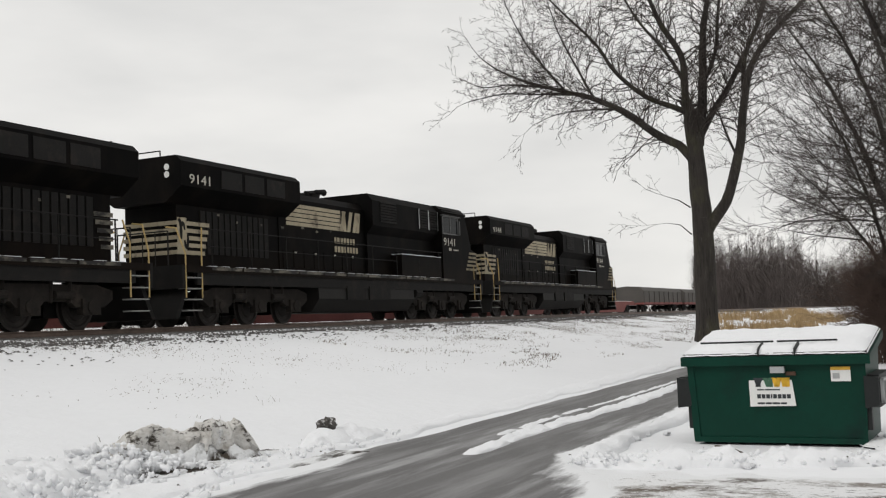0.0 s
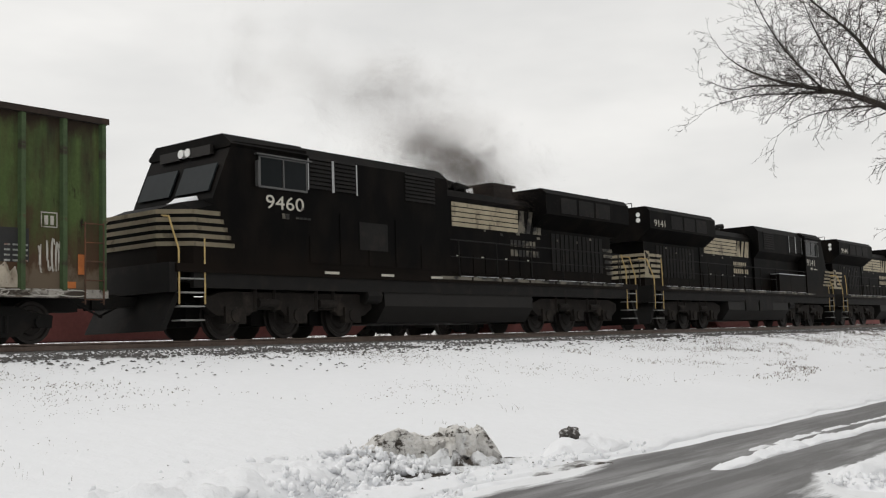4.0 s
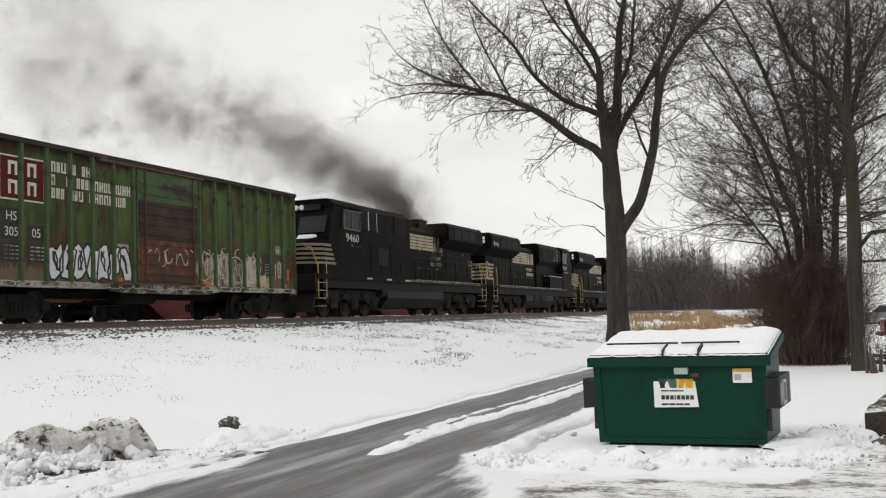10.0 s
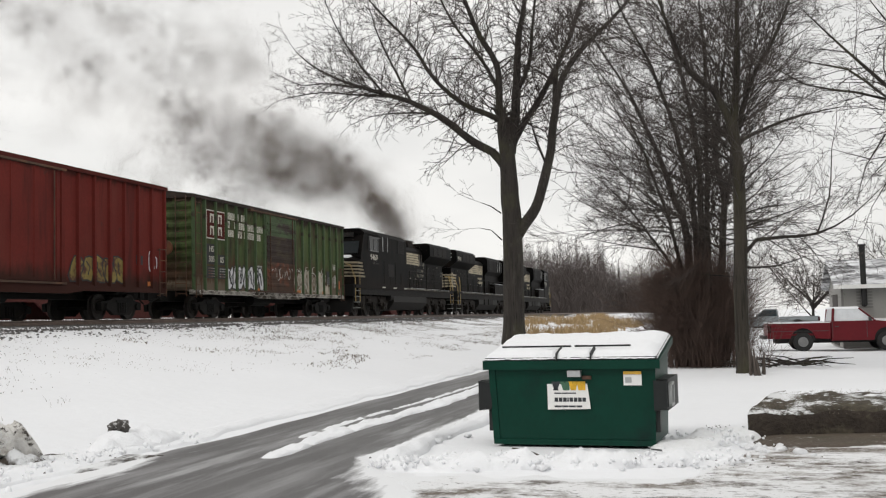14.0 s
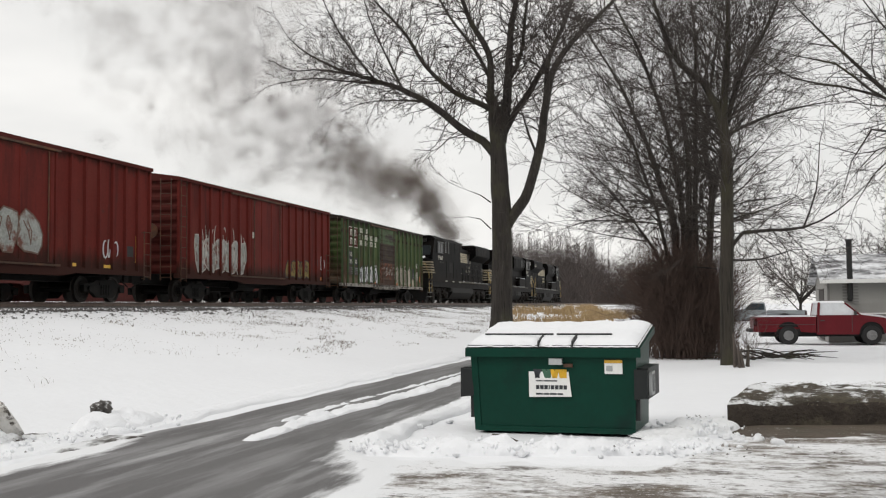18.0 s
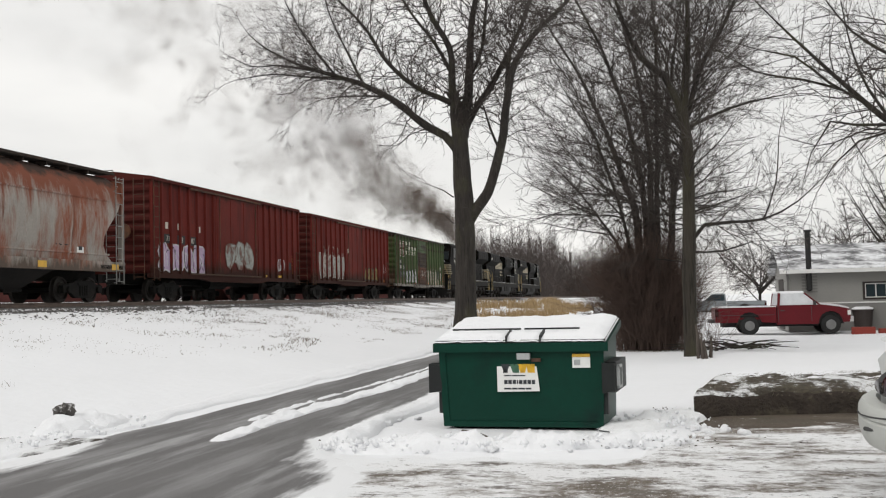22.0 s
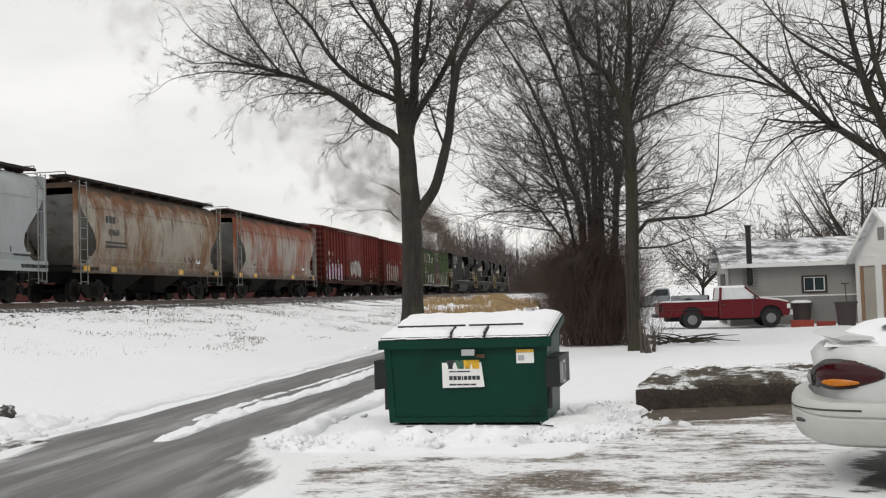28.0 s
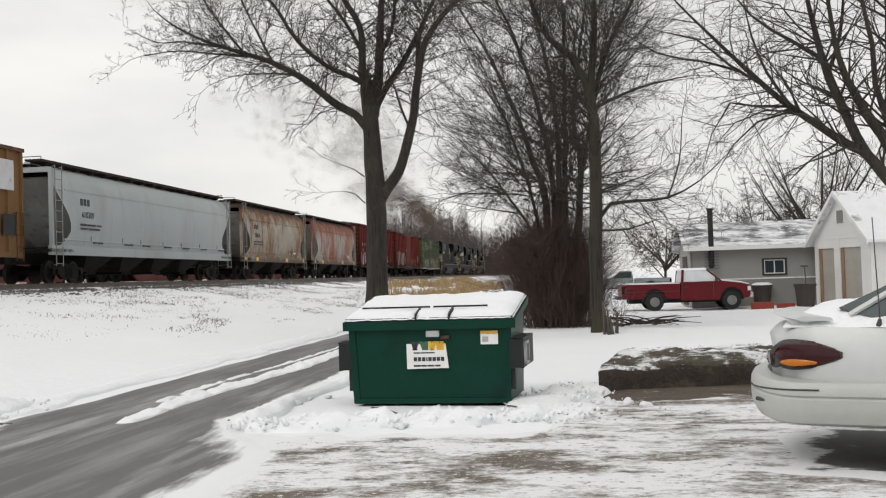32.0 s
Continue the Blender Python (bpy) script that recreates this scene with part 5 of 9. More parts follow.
    for sd in (-1, 1):
        bm = bmesh.new()
        a, b = sorted((sd * 1.49, sd * 1.515))
        box(bm, a, b, 6.45, 7.15, 3.44, 4.1)
        box(bm, a, b, 7.25, 7.95, 3.44, 4.1)
        part("side_window", bm, M["loco_glass"], cab)
        bm = bmesh.new()
        for y0, y1, z0, z1 in ((6.42, 7.99, 3.40, 3.445), (6.42, 7.99, 4.1, 4.13), (6.42, 6.455, 3.42, 4.12), (7.18, 7.22, 3.42, 4.12), (7.94, 7.99, 3.42, 4.12)):
            a, b = sorted((sd * 1.49, sd * 1.535))
            box(bm, a, b, y0, y1, z0, z1)
        part("window_frame", bm, M["frame_grey"], cab)
        bm = bmesh.new()
        a, b = sorted((sd * 1.49, sd * 1.60))
        box(bm, a, b, 6.3, 8.1, 4.14, 4.17)
        box(bm, a, b, 8.02, 8.08, 3.42, 4.0)
        part("sunshade", bm, M["frame_grey"], cab)
    bm = bmesh.new()
    box(bm, -0.95, -0.2, 8.86, 8.96, 4.12, 4.34)
    box(bm, 0.2, 0.95, 8.86, 8.96, 4.12, 4.34)
    part("number_board", bm, M["tank"], cab)
    bm = bmesh.new()
    for x in (-0.13, 0.13):
        rod(bm, (x, 8.8, 4.25), (x, 8.98, 4.25), 0.1, 0.1, 12)
    part("headlight", bm, M["sign_white"], cab)
    bm = bmesh.new()
    loft(bm, [[(-1.05, 9.38, 3.0), (-0.1, 9.40, 3.03), (-0.25, 9.72, 2.97), (-0.95, 9.8, 2.93)], [(-0.95, 9.36, 3.15), (-0.2, 9.40, 3.16), (-0.35, 9.62, 3.06), (-0.85, 9.7, 3.03)]])
    part("snow_patch", bm, M["snow"], lo, "patch of snow under the windshield", bevel=0.03)
    # white stripes on the nose and on the hood's end
    for k in range(5):
        z = 1.98 + k * 0.17
        bm = bmesh.new()
        loft(bm, [[(-1.515, 8.75 - 0.12 * k * 0 + 0.1 * k, z), (-1.515, 9.93, z), (-1.0, 10.53, z), (1.0, 10.53, z), (1.515, 9.93, z), (1.515, 8.75 + 0.1 * k, z)],
                  [(-1.515, 8.75 + 0.1 * k, z + 0.095), (-1.515, 9.92, z + 0.095), (-1.0, 10.52, z + 0.095), (1.0, 10.52, z + 0.095), (1.515, 9.92, z + 0.095), (1.515, 8.75 + 0.1 * k, z + 0.095)]], closed=False)
        bmesh.ops.solidify(bm, geom=bm.faces[:], thickness=0.012)
        part("nose_stripe", bm, M["cream"], lo)
    for k in range(5):
        z = 1.95 + k * 0.2
        for sd in (-1, 1):
            plate(lo, "hood_stripe", M["faded"] if worn else M["cream"], sd, 0.955, -9.6 - tail, (-9.25 if worn else -8.35 - tail) + 0.06 * k, z, z + 0.11)
        bm = bmesh.new()
        box(bm, -0.94, 0.94, -9.575 - tail, -9.55 - tail, z, z + 0.11)
        part("hood_stripe", bm, M["cream"], lo)
    if not worn:
        plate(lo, "crest", M["cream"], sv, 0.957, -9.56 - tail, -9.15 - tail, 2.0, 2.95)
        strokes(lo, "crest_mark", M["loco_frame"], sv, 0.962, -9.55 - tail, -9.1 - tail, 2.05, 2.9, 3, 0.10, 5)
    # side emblem: white bands and italic shapes
    ey = -4.55 if sv > 0 else -0.1
    for k in range(5):
        plate(lo, "side_band", M["cream"], sv, 0.955, min(ey, ey + sv * 3.5), max(ey, ey + sv * 3.5), 3.10 + k * 0.146, 3.215 + k * 0.146)
    for y0, w0, l0 in ((3.45, 0.22, 0.22), (3.72, 0.2, -0.1), (3.95, 0.22, 0.22), (4.35, 0.22, 0.22), (4.62, 0.2, 0.12)):
        bm = bmesh.new()
        b0 = ey + sv * y0
        w = sv * w0
        loft(bm, [[(sv * 0.95, b0, 3.10), (sv * 0.95, b0 + w, 3.10), (sv * 0.96, b0 + w, 3.10), (sv * 0.96, b0, 3.10)], [(sv * 0.95, b0 + sv * l0, 3.80), (sv * 0.95, b0 + sv * l0 + w, 3.80), (sv * 0.96, b0 + sv * l0 + w, 3.80), (sv * 0.96, b0 + sv * l0, 3.80)]])
        part("emblem", bm, M["faded"] if worn else M["cream"], lo)
    bars(lo, sv, 0.98, ey + sv * 3.0, 2.66, (0.13, 0.16, 0.15, 0.15, 0.16, 0.12, 0.14), 0.20, 0.07, M["faded"] if worn else M["cream"])
    bars(lo, sv, 0.98, ey + sv * 3.0, 2.36, (0.15, 0.17, 0.15, 0.13, 0.14, 0.12, 0.14, 0.15), 0.20, 0.07, M["faded"] if worn else M["cream"])
    lettering(number, 0.45, M["white"], lo, side_m(sv, 7.15, 3.08, 1.507), name="cab_number", width=1.42)
    bars(lo, sv, 1.503, 7.15 - sv * 0.1, 2.74, (0.1, 0.1), 0.12, 0.03, mark)
    bars(lo, sv, 1.503, 7.15 + sv * 0.35, 2.76, (0.1, 0.12, 0.12, 0.1), 0.05, 0.02, mark)
    if worn:
        plate(lo, "safety_tag", M["reflector"], sv, 0.96, 0.45, 0.6, 2.25, 2.5)
    rs = random.Random(9)
    for k in range(7):
        # small builder's plates and stencils along the hood
        y, z = -8.2 + k * 1.1 + rs.uniform(-0.3, 0.3), rs.choice([3.02, 3.1, 2.95])
        plate(lo, "stencil_mark", M["faded"], sv, 0.957, y, y + rs.uniform(0.08, 0.22), z, z + 0.07)
    if not worn:
        lettering(number, 0.36, M["white"], lo, side_m(sv, -9.15 - tail, 3.92, 1.507), name="hood_number", width=1.45)
    # handrails and stanchions
    for sd in (-1, 1):
        bm = bmesh.new()
        rod(bm, (sd * 1.48, -9.3, 2.62), (sd * 1.48, 6.3 if sd > 0 else 0.7, 2.62), 0.019, 0.019, 6)
        rod(bm, (sd * 1.48, -9.3, 2.15), (sd * 1.48, 2.2 if sd > 0 else 0.7, 2.15), 0.014, 0.014, 6)
        part("handrail", bm, M["loco_frame"], lo)
        for k in range(9 if sd > 0 else 6):
            bm = bmesh.new()
            rod(bm, (sd * 1.49, -9.2 + k * 1.9, 1.5), (sd * 1.48, -9.2 + k * 1.9, 2.64), 0.022, 0.022, 6)
            part("stanchion", bm, M["loco_frame"], lo)
        for d, y in ((1, 9.95), (-1, -10.05)):
            bm = bmesh.new()
            pipe(bm, [(sd * 1.5, y - 0.35 * d, 0.75), (sd * 1.5, y - 0.35 * d, 2.1), (sd * 1.4, y - 0.5 * d, 2.65)], 0.022)
            pipe(bm, [(sd * 1.5, y + 0.35 * d, 0.75), (sd * 1.5, y + 0.35 * d, 1.9), (sd * 1.25, y + 0.42 * d, 2.6), (sd * 0.9, y + 0.42 * d, 2.65)], 0.022)
            part("step_rail", bm, M["tan_rail"], lo, "tan-painted grab rail at the steps")
            for k in range(4):
                bm = bmesh.new()
                box(bm, min(sd * 1.2, sd * 1.52), max(sd * 1.2, sd * 1.52), y - 0.33, y + 0.33, 0.40 + k * 0.29, 0.43 + k * 0.29)
                part("step", bm, M["hop_dark"], lo)
    for d in (-1, 1):
        bm = bmesh.new()
        box(bm, -1.5, 1.5, min(d * 10.35, d * 10.55), max(d * 10.35, d * 10.55), 1.0, 1.62)
        prism(bm, [(d * 10.3, 1.05), (d * 10.75, 0.2), (d * 10.6, 0.2), (d * 10.15, 1.05)], "x", -1.4, 1.4)
        part("pilot", bm, M["loco_frame"], lo)
        coupler(lo, d * 10.35, d)
        bm = bmesh.new()
        pipe(bm, [(-0.9, d * 10.4, 1.6), (-0.9, d * 10.4, 2.55), (0.9, d * 10.4, 2.55), (0.9, d * 10.4, 1.6)], 0.02)
        for x in (-0.45, 0, 0.45):
            rod(bm, (x, d * 10.4, 1.6), (x, d * 10.4, 2.55), 0.016, 0.016, 5)
        part("end_rail", bm, M["tank"], lo)
    bm = bmesh.new()
    pipe(bm, [(0.7, -9.9 - tail, 4.5), (0.7, -9.9 - tail, 4.72), (-0.7, -9.9 - tail, 4.72), (-0.7, -9.9 - tail, 4.5)], 0.018)
    part("grab_rail", bm, M["tank"], lo)
    bm = bmesh.new()
    for z in (4.05, 4.25):
        rod(bm, (sv * 1.0, -9.9 - tail, z), (sv * 1.0, -10.01 - tail, z), 0.09, 0.09, 10)
    part("rear_light", bm, M["sign_white"], lo)
    loco_truck(lo, 6.6)
    loco_truck(lo, -6.6)
    return lo


def put(car, centre, turn=0):
    TRAIN.append((car, centre, turn))
    return car


LOCO_A = put(locomotive("9460", -1, "black diesel locomotive with white bands, cab towards the boxcars, smoking", worn=True, tail=0.1), 12.07, 180)
put(locomotive("9141", 1, "black diesel locomotive with white striped hood end, mid consist"), 34.37)
put(locomotive("9144", 1, "black diesel locomotive with white striped nose, leading the train"), 56.67)

# green boxcar
g = put(boxcar("boxcar", 15.81, M["green_car"], M["door_dark"], M["roof_grime"], M["green_car"], "weathered green boxcar with rusty door and graffiti", ribs=8, rib_mat=M["green_old"], sill_mat=M["sill_pale"], zones=[(1.12, 2.35, M["door_low"]), (2.35, 3.45, M["door_dark"]), (3.45, 4.36, M["green_old"])]), -7.9)
plate(g, "logo_panel", M["red_dark"], 1, 1.465, -6.75, -5.2, 3.0, 4.1)
for y0, y1, z0, z1 in ((-6.75, -5.2, 4.06, 4.1), (-6.75, -5.2, 3.0, 3.04), (-6.75, -6.71, 3.0, 4.1), (-5.24, -5.2, 3.0, 4.1)):
    plate(g, "logo_frame", M["white"], 1, 1.467, y0, y1, z0, z1)
for y, z in ((-6.45, 3.62), (-5.8, 3.62), (-6.45, 3.15), (-5.8, 3.15)):
    plate(g, "logo_mark", M["white"], 1, 1.467, y, y + 0.09, z, z + 0.34)
    plate(g, "logo_mark", M["white"], 1, 1.467, y + 0.22, y + 0.31, z, z + 0.34)
    plate(g, "logo_mark", M["white"], 1, 1.4675, y, y + 0.31, z + 0.26, z + 0.345)
RL = random.Random(19)
for row, length in ((3.86, 1.7), (3.52, 3.1), (3.18, 3.0)):
    y = -4.95
    while y < -4.95 + length:
        # each illegible letter is a pair of narrow bars, some with a crossbar
        w = RL.uniform(0.11, 0.17)
        if RL.random() < 0.85:
            plate(g, "lettering_bar", M["white"], 1, 1.467, y, y + 0.05, row, row + 0.27)
            plate(g, "lettering_bar", M["white"], 1, 1.4675, y + w - 0.045, y + w, row, row + 0.27)
            z = row + RL.choice([0.0, 0.11, 0.22])
            plate(g, "lettering_bar", M["white"], 1, 1.468, y, y + w, z, z + 0.05)
        y += w + 0.05
for k in range(5):
    # worn pale overspray in each bay, with a ragged top
    y0, top = 1.73 + k * 0.879, (1.95, 2.1, 1.9, 2.05, 1.45)[k]
    edge = [(y0 + 0.73 * i / 14, top + 0.35 * noise.noise((k * 3.1 + i * 0.35, 4.0, 0.0)) + 0.12 * noise.noise((k * 5.0 + i * 1.3, 8.0, 0.0))) for i in range(15)]
    bm = bmesh.new()
    prism(bm, [(y0, 1.07)] + [(y0 + 0.73, 1.07)] + edge[::-1], "x", 1.4605, 1.4685)
    part("sprayed_panel", bm, M["primer"], g)
for y0, y1, z0, z1 in ((-6.75, -5.95, 2.03, 2.8), (-5.8, -5.2, 2.03, 2.42), (-6.75, -6.0, 1.5, 1.95), (-5.8, -5.2, 1.5, 1.95), (5.6, 6.2, 1.55, 2.2)):
    plate(g, "stencil_panel", M["graf_black"], 1, 1.465, y0, y1, z0, z1)
lettering("HS", 0.32, M["white"], g, side_m(1, -6.35, 2.6, 1.472), name="car_letters")
lettering("305", 0.32, M["white"], g, side_m(1, -6.35, 2.22, 1.472), name="car_number")
lettering("05", 0.32, M["white"], g, side_m(1, -5.5, 2.22, 1.472), name="car_number")
lettering("30505", 0.22, M["white"], g, pose(0.2, -8.0, 4.3, 90, 0, 0), name="car_number")
bubble_letters(g, M["graf_white"], M["graf_black"], 1, 1.472, -5.05, -1.8, 1.08, 2.1, 7, 3, "white spray-painted letters with black outlines", 0.065, 3)
bubble_letters(g, None, M["graf_pale"], 1, 1.472, 1.75, 5.3, 1.12, 2.15, 6, 5, "", 0.035, 2)
strokes(g, "graffiti", M["graf_pale"], 1, 1.474, 1.8, 5.3, 2.0, 2.35, 9, 0.03, 55, "pale sprayed tags")
bubble_letters(g, None, M["graf_pale"], 1, 1.52, -7.4, 7.4, 0.9, 1.04, 26, 7, "", 0.022, 0)
strokes(g, "graffiti", M["graf_pale"], 1, 1.57, -1.1, 1.2, 1.5, 2.2, 8, 0.03, 18)
for y0 in (-6.6, -5.7, 5.7):
    for j in range(4):
        bars(g, 1, 1.470, y0, 1.56 + 0.1 * j, (0.12, 0.16, 0.1), 0.035, 0.05, M["graf_grey"])
for z0, z1, y0, y1 in ((2.25, 2.27, 6.45, 6.8), (2.53, 2.55, 6.45, 6.8), (2.25, 2.55, 6.45, 6.47), (2.25, 2.55, 6.78, 6.8), (2.30, 2.48, 6.52, 6.60), (2.30, 2.48, 6.65, 6.72)):
    plate(g, "stencil_box", M["graf_pale"], 1, 1.467, y0, y1, z0, z1)
plate(g, "patch", M["graf_grey"], 1, 1.466, -2.35, -1.85, 1.75, 2.15)
strokes(g, "graffiti", M["graf_pale"], 1, 1.466, 6.35, 7.0, 1.3, 2.05, 8, 0.035, 9)
for y0, y1 in ((1.9, 2.3), (5.0, 5.4), (6.9, 7.2), (-2.3, -1.95)):
    plate(g, "reflector", M["graf_orange"], 1, 1.47, y0, y1, 1.07, 1.2)
plate(g, "reflector", M["graf_orange"], 1, 1.47, 7.25, 7.4, 1.35, 1.75)

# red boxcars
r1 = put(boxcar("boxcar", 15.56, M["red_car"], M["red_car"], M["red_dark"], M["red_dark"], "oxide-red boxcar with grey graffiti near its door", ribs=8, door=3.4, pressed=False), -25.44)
bubble_letters(r1, M["graf_grey"], M["graf_pale"], 1, 1.468, -6.3, -2.0, 1.15, 2.55, 6, 12, "faded grey sprayed letters", 0.05, 2)
strokes(r1, "graffiti", M["graf_pale"], 1, 1.474, -6.0, -2.1, 1.5, 3.0, 16, 0.04, 13)
bubble_letters(r1, M["graf_olive"], M["graf_black"], 1, 1.468, 2.3, 5.2, 1.15, 2.0, 5, 14, "dull yellow-green sprayed letters", 0.05, 1)
plate(r1, "stencil_panel", M["graf_black"], 1, 1.466, 5.9, 6.3, 1.8, 2.1)
strokes(r1, "graffiti", M["graf_white"], 1, 1.466, 6.7, 7.2, 1.6, 2.3, 4, 0.04, 17)
plate(r1, "placard", M["white"], 1, 1.54, -1.5, -1.3, 2.7, 2.95)
bars(r1, 1, 1.466, 0.3, 3.3, (0.2, 0.2, 0.2), 0.06, 0.06, M["white"])
plate(r1, "reflector", M["graf_orange"], 1, 1.47, 6.6, 7.0, 1.1, 1.25)
bars(r1, 1, 1.466, 0.3, 3.0, (0.3, 0.2), 0.06, 0.06, M["white"])
bars(r1, 1, 1.47, 6.5, 0.92, (0.5,), 0.05, 0.1, M["white"])

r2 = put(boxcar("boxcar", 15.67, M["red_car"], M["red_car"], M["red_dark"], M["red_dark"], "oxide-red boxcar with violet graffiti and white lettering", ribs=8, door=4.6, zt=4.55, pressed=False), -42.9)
bubble_letters(r2, M["graf_violet"], M["graf_white"], 1, 1.470, -7.1, -3.2, 1.08, 2.2, 4, 21, "violet sprayed letters with white outlines", 0.06, 2)
strokes(r2, "graffiti", M["graf_black"], 1, 1.478, -7.0, -3.2, 1.1, 2.2, 10, 0.035, 23)
bubble_letters(r2, M["graf_grey"], M["graf_dull"], 1, 1.572, -1.2, 1.5, 1.35, 2.6, 3, 24, "faded grey sprayed patch", 0.05, 2)
for y in (-6.6, -5.6, -4.7, -3.8):
    plate(r2, "lettering_bar", M["white"], 1, 1.466, y, y + 0.2, 2.75, 3.0)
for y, tx in ((-6.4, "71"), (-5.3, "63"), (-4.3, "87")):
    plate(r2, "stencil_panel", M["graf_black"], 1, 1.466, y - 0.32, y + 0.32, 2.2, 2.55)
    lettering(tx, 0.3, M["white"], r2, side_m(1, y, 2.37, 1.473), name="car_number")
lettering("716387", 0.2, M["white"], r2, pose(0.2, -7.98, 4.25, 90, 0, 0), name="car_number")
for y0, y1, z0, z1, mt in ((3.2, 3.5, 1.08, 1.18, "reflector"), (5.0, 5.4, 1.08, 1.18, "reflector"), (6.9, 7.0, 1.3, 2.2, "reflector"), (-2.0, -1.6, 0.92, 1.02, "reflector")):
    plate(r2, "reflector", M[mt], 1, 1.472, y0, y1, z0, z1)
plate(r2, "stencil_panel", M["graf_black"], 1, 1.466, 6.2, 6.75, 1.5, 1.85)
strokes(r2, "graffiti", M["graf_white"], 1, 1.466, 5.0, 5.8, 1.4, 2.0, 4, 0.05, 25)

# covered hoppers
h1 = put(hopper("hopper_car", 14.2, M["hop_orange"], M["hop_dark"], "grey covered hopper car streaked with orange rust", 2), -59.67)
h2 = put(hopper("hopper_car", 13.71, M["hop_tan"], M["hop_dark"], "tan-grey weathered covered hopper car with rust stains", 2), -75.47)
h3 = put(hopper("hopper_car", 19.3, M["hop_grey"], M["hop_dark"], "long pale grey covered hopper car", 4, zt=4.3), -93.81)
for car, h, num, wide in ((h1, 7.1, "", 0), (h2, 6.85, "89868", 0), (h3, 9.65, "610209", 0)):
    if num:
        bars(car, 1, 1.557, -h + 2.1, 2.9, (0.2, 0.2, 0.2), 0.26, 0.07, M["sign_ink"])
        lettering(num, 0.34, M["sign_ink"], car, side_m(1, -h + 2.7, 2.55, 1.565), name="car_number")
        bars(car, 1, 1.553, -h + 2.1, 2.15, (0.5, 0.7, 0.4), 0.07, 0.06, M["sign_ink"])
        bars(car, 1, 1.55, -h + 2.1, 2.0, (0.6, 0.4, 0.5), 0.07, 0.06, M["sign_ink"])
for car, h in ((h1, 7.1), (h2, 6.85)):
    for k in (0, 1, 4, 6):
        y = -h + 0.5 + k * (2 * h - 1.4) / 6
        plate(car, "reflector", M["reflector"], 1, 1.505, y, y + 0.45, 1.08, 1.28)
    plate(car, "stencil_panel", M["sign_white"], 1, 1.475, h - 3.0, h - 2.6, 1.6, 1.95)
    plate(car, "stencil_mark", M["sign_ink"], 1, 1.479, h - 2.9, h - 2.7, 1.68, 1.87)
strokes(h1, "graffiti", M["graf_black"], 1, 1.485, -4.5, -3.2, 1.7, 2.1, 4, 0.07, 31)
strokes(h1, "graffiti", M["graf_black"], 1, 1.485, 2.6, 3.6, 1.8, 2.0, 4, 0.04, 32)
strokes(h2, "graffiti", M["graf_black"], 1, 1.485, 2.5, 3.6, 1.6, 2.2, 4, 0.06, 33)
for y0 in (-6.6, -3.8, -2.0, 0.4, 2.6, 5.0, 7.5):
    plate(h3, "stencil_mark", M["sign_ink"], 1, 1.475, y0, y0 + 0.05, 1.6, 2.0)
    bars(h3, 1, 1.47, y0 + 0.2, 1.5, (0.3, 0.5), 0.06, 0.06, M["sign_ink"])

# brown car at the tail of the view
b1 = put(boxcar("boxcar", 15.7, M["brown_car"], M["brown_car"], M["rust_car"], M["brown_car"], "brown and yellow boxcar with a patched white panel", ribs=8), -113.2)
plate(b1, "patch_panel", M["graf_white"], 1, 1.548, 4.9, 7.2, 3.1, 4.1)
for y in (5.2, 7.0):
    plate(b1, "stencil_panel", M["graf_black"], 1, 1.548, y - 0.5, y + 0.3, 1.6, 2.3)

# ---- cars parked on the second track ----
def flatcar(s, L, k):
    car = thing("flatcar", track_pose(TRACK_P + 5.2, s, RAIL_Z), "faded red flatcar with a snow-covered deck", "flatcar", "parked flatcars")
    bm = bmesh.new()
    prism(bm, [(-L / 2, 0.72), (-L / 2 + 2.6, 0.72), (-L / 2 + 3.6, 0.12), (L / 2 - 3.6, 0.12), (L / 2 - 2.6, 0.72), (L / 2, 0.72), (L / 2, 1.0), (-L / 2, 1.0)], "x", 1.3, 1.42)
    part("side_sill", bm, M["flat_red"], car)
    bm = bmesh.new()
    prism(bm, [(-L / 2, 0.72), (-L / 2 + 2.6, 0.72), (-L / 2 + 3.6, 0.12), (L / 2 - 3.6, 0.12), (L / 2 - 2.6, 0.72), (L / 2, 0.72), (L / 2, 1.0), (-L / 2, 1.0)], "x", -1.42, -1.3)
    part("side_sill", bm, M["flat_red"], car)
    bm = bmesh.new()
    box(bm, -1.3, 1.3, -L / 2, L / 2, 0.92, 0.99)
    part("deck", bm, M["flat_red"], car)
    bm = bmesh.new()
    box(bm, -1.25, 1.25, -L / 2 + 0.2, L / 2 - 0.2, 0.99, 1.05)
    part("snow_cover", bm, M["snow"], car, bevel=0.02)
    for d in (-1, 1):
        coupler(car, d * (L / 2 - 0.1), d)
        freight_truck(car, d * (L / 2 - 1.6))


for k in range(6):
    flatcar(-22 + k * 20.6, 19.4, k)


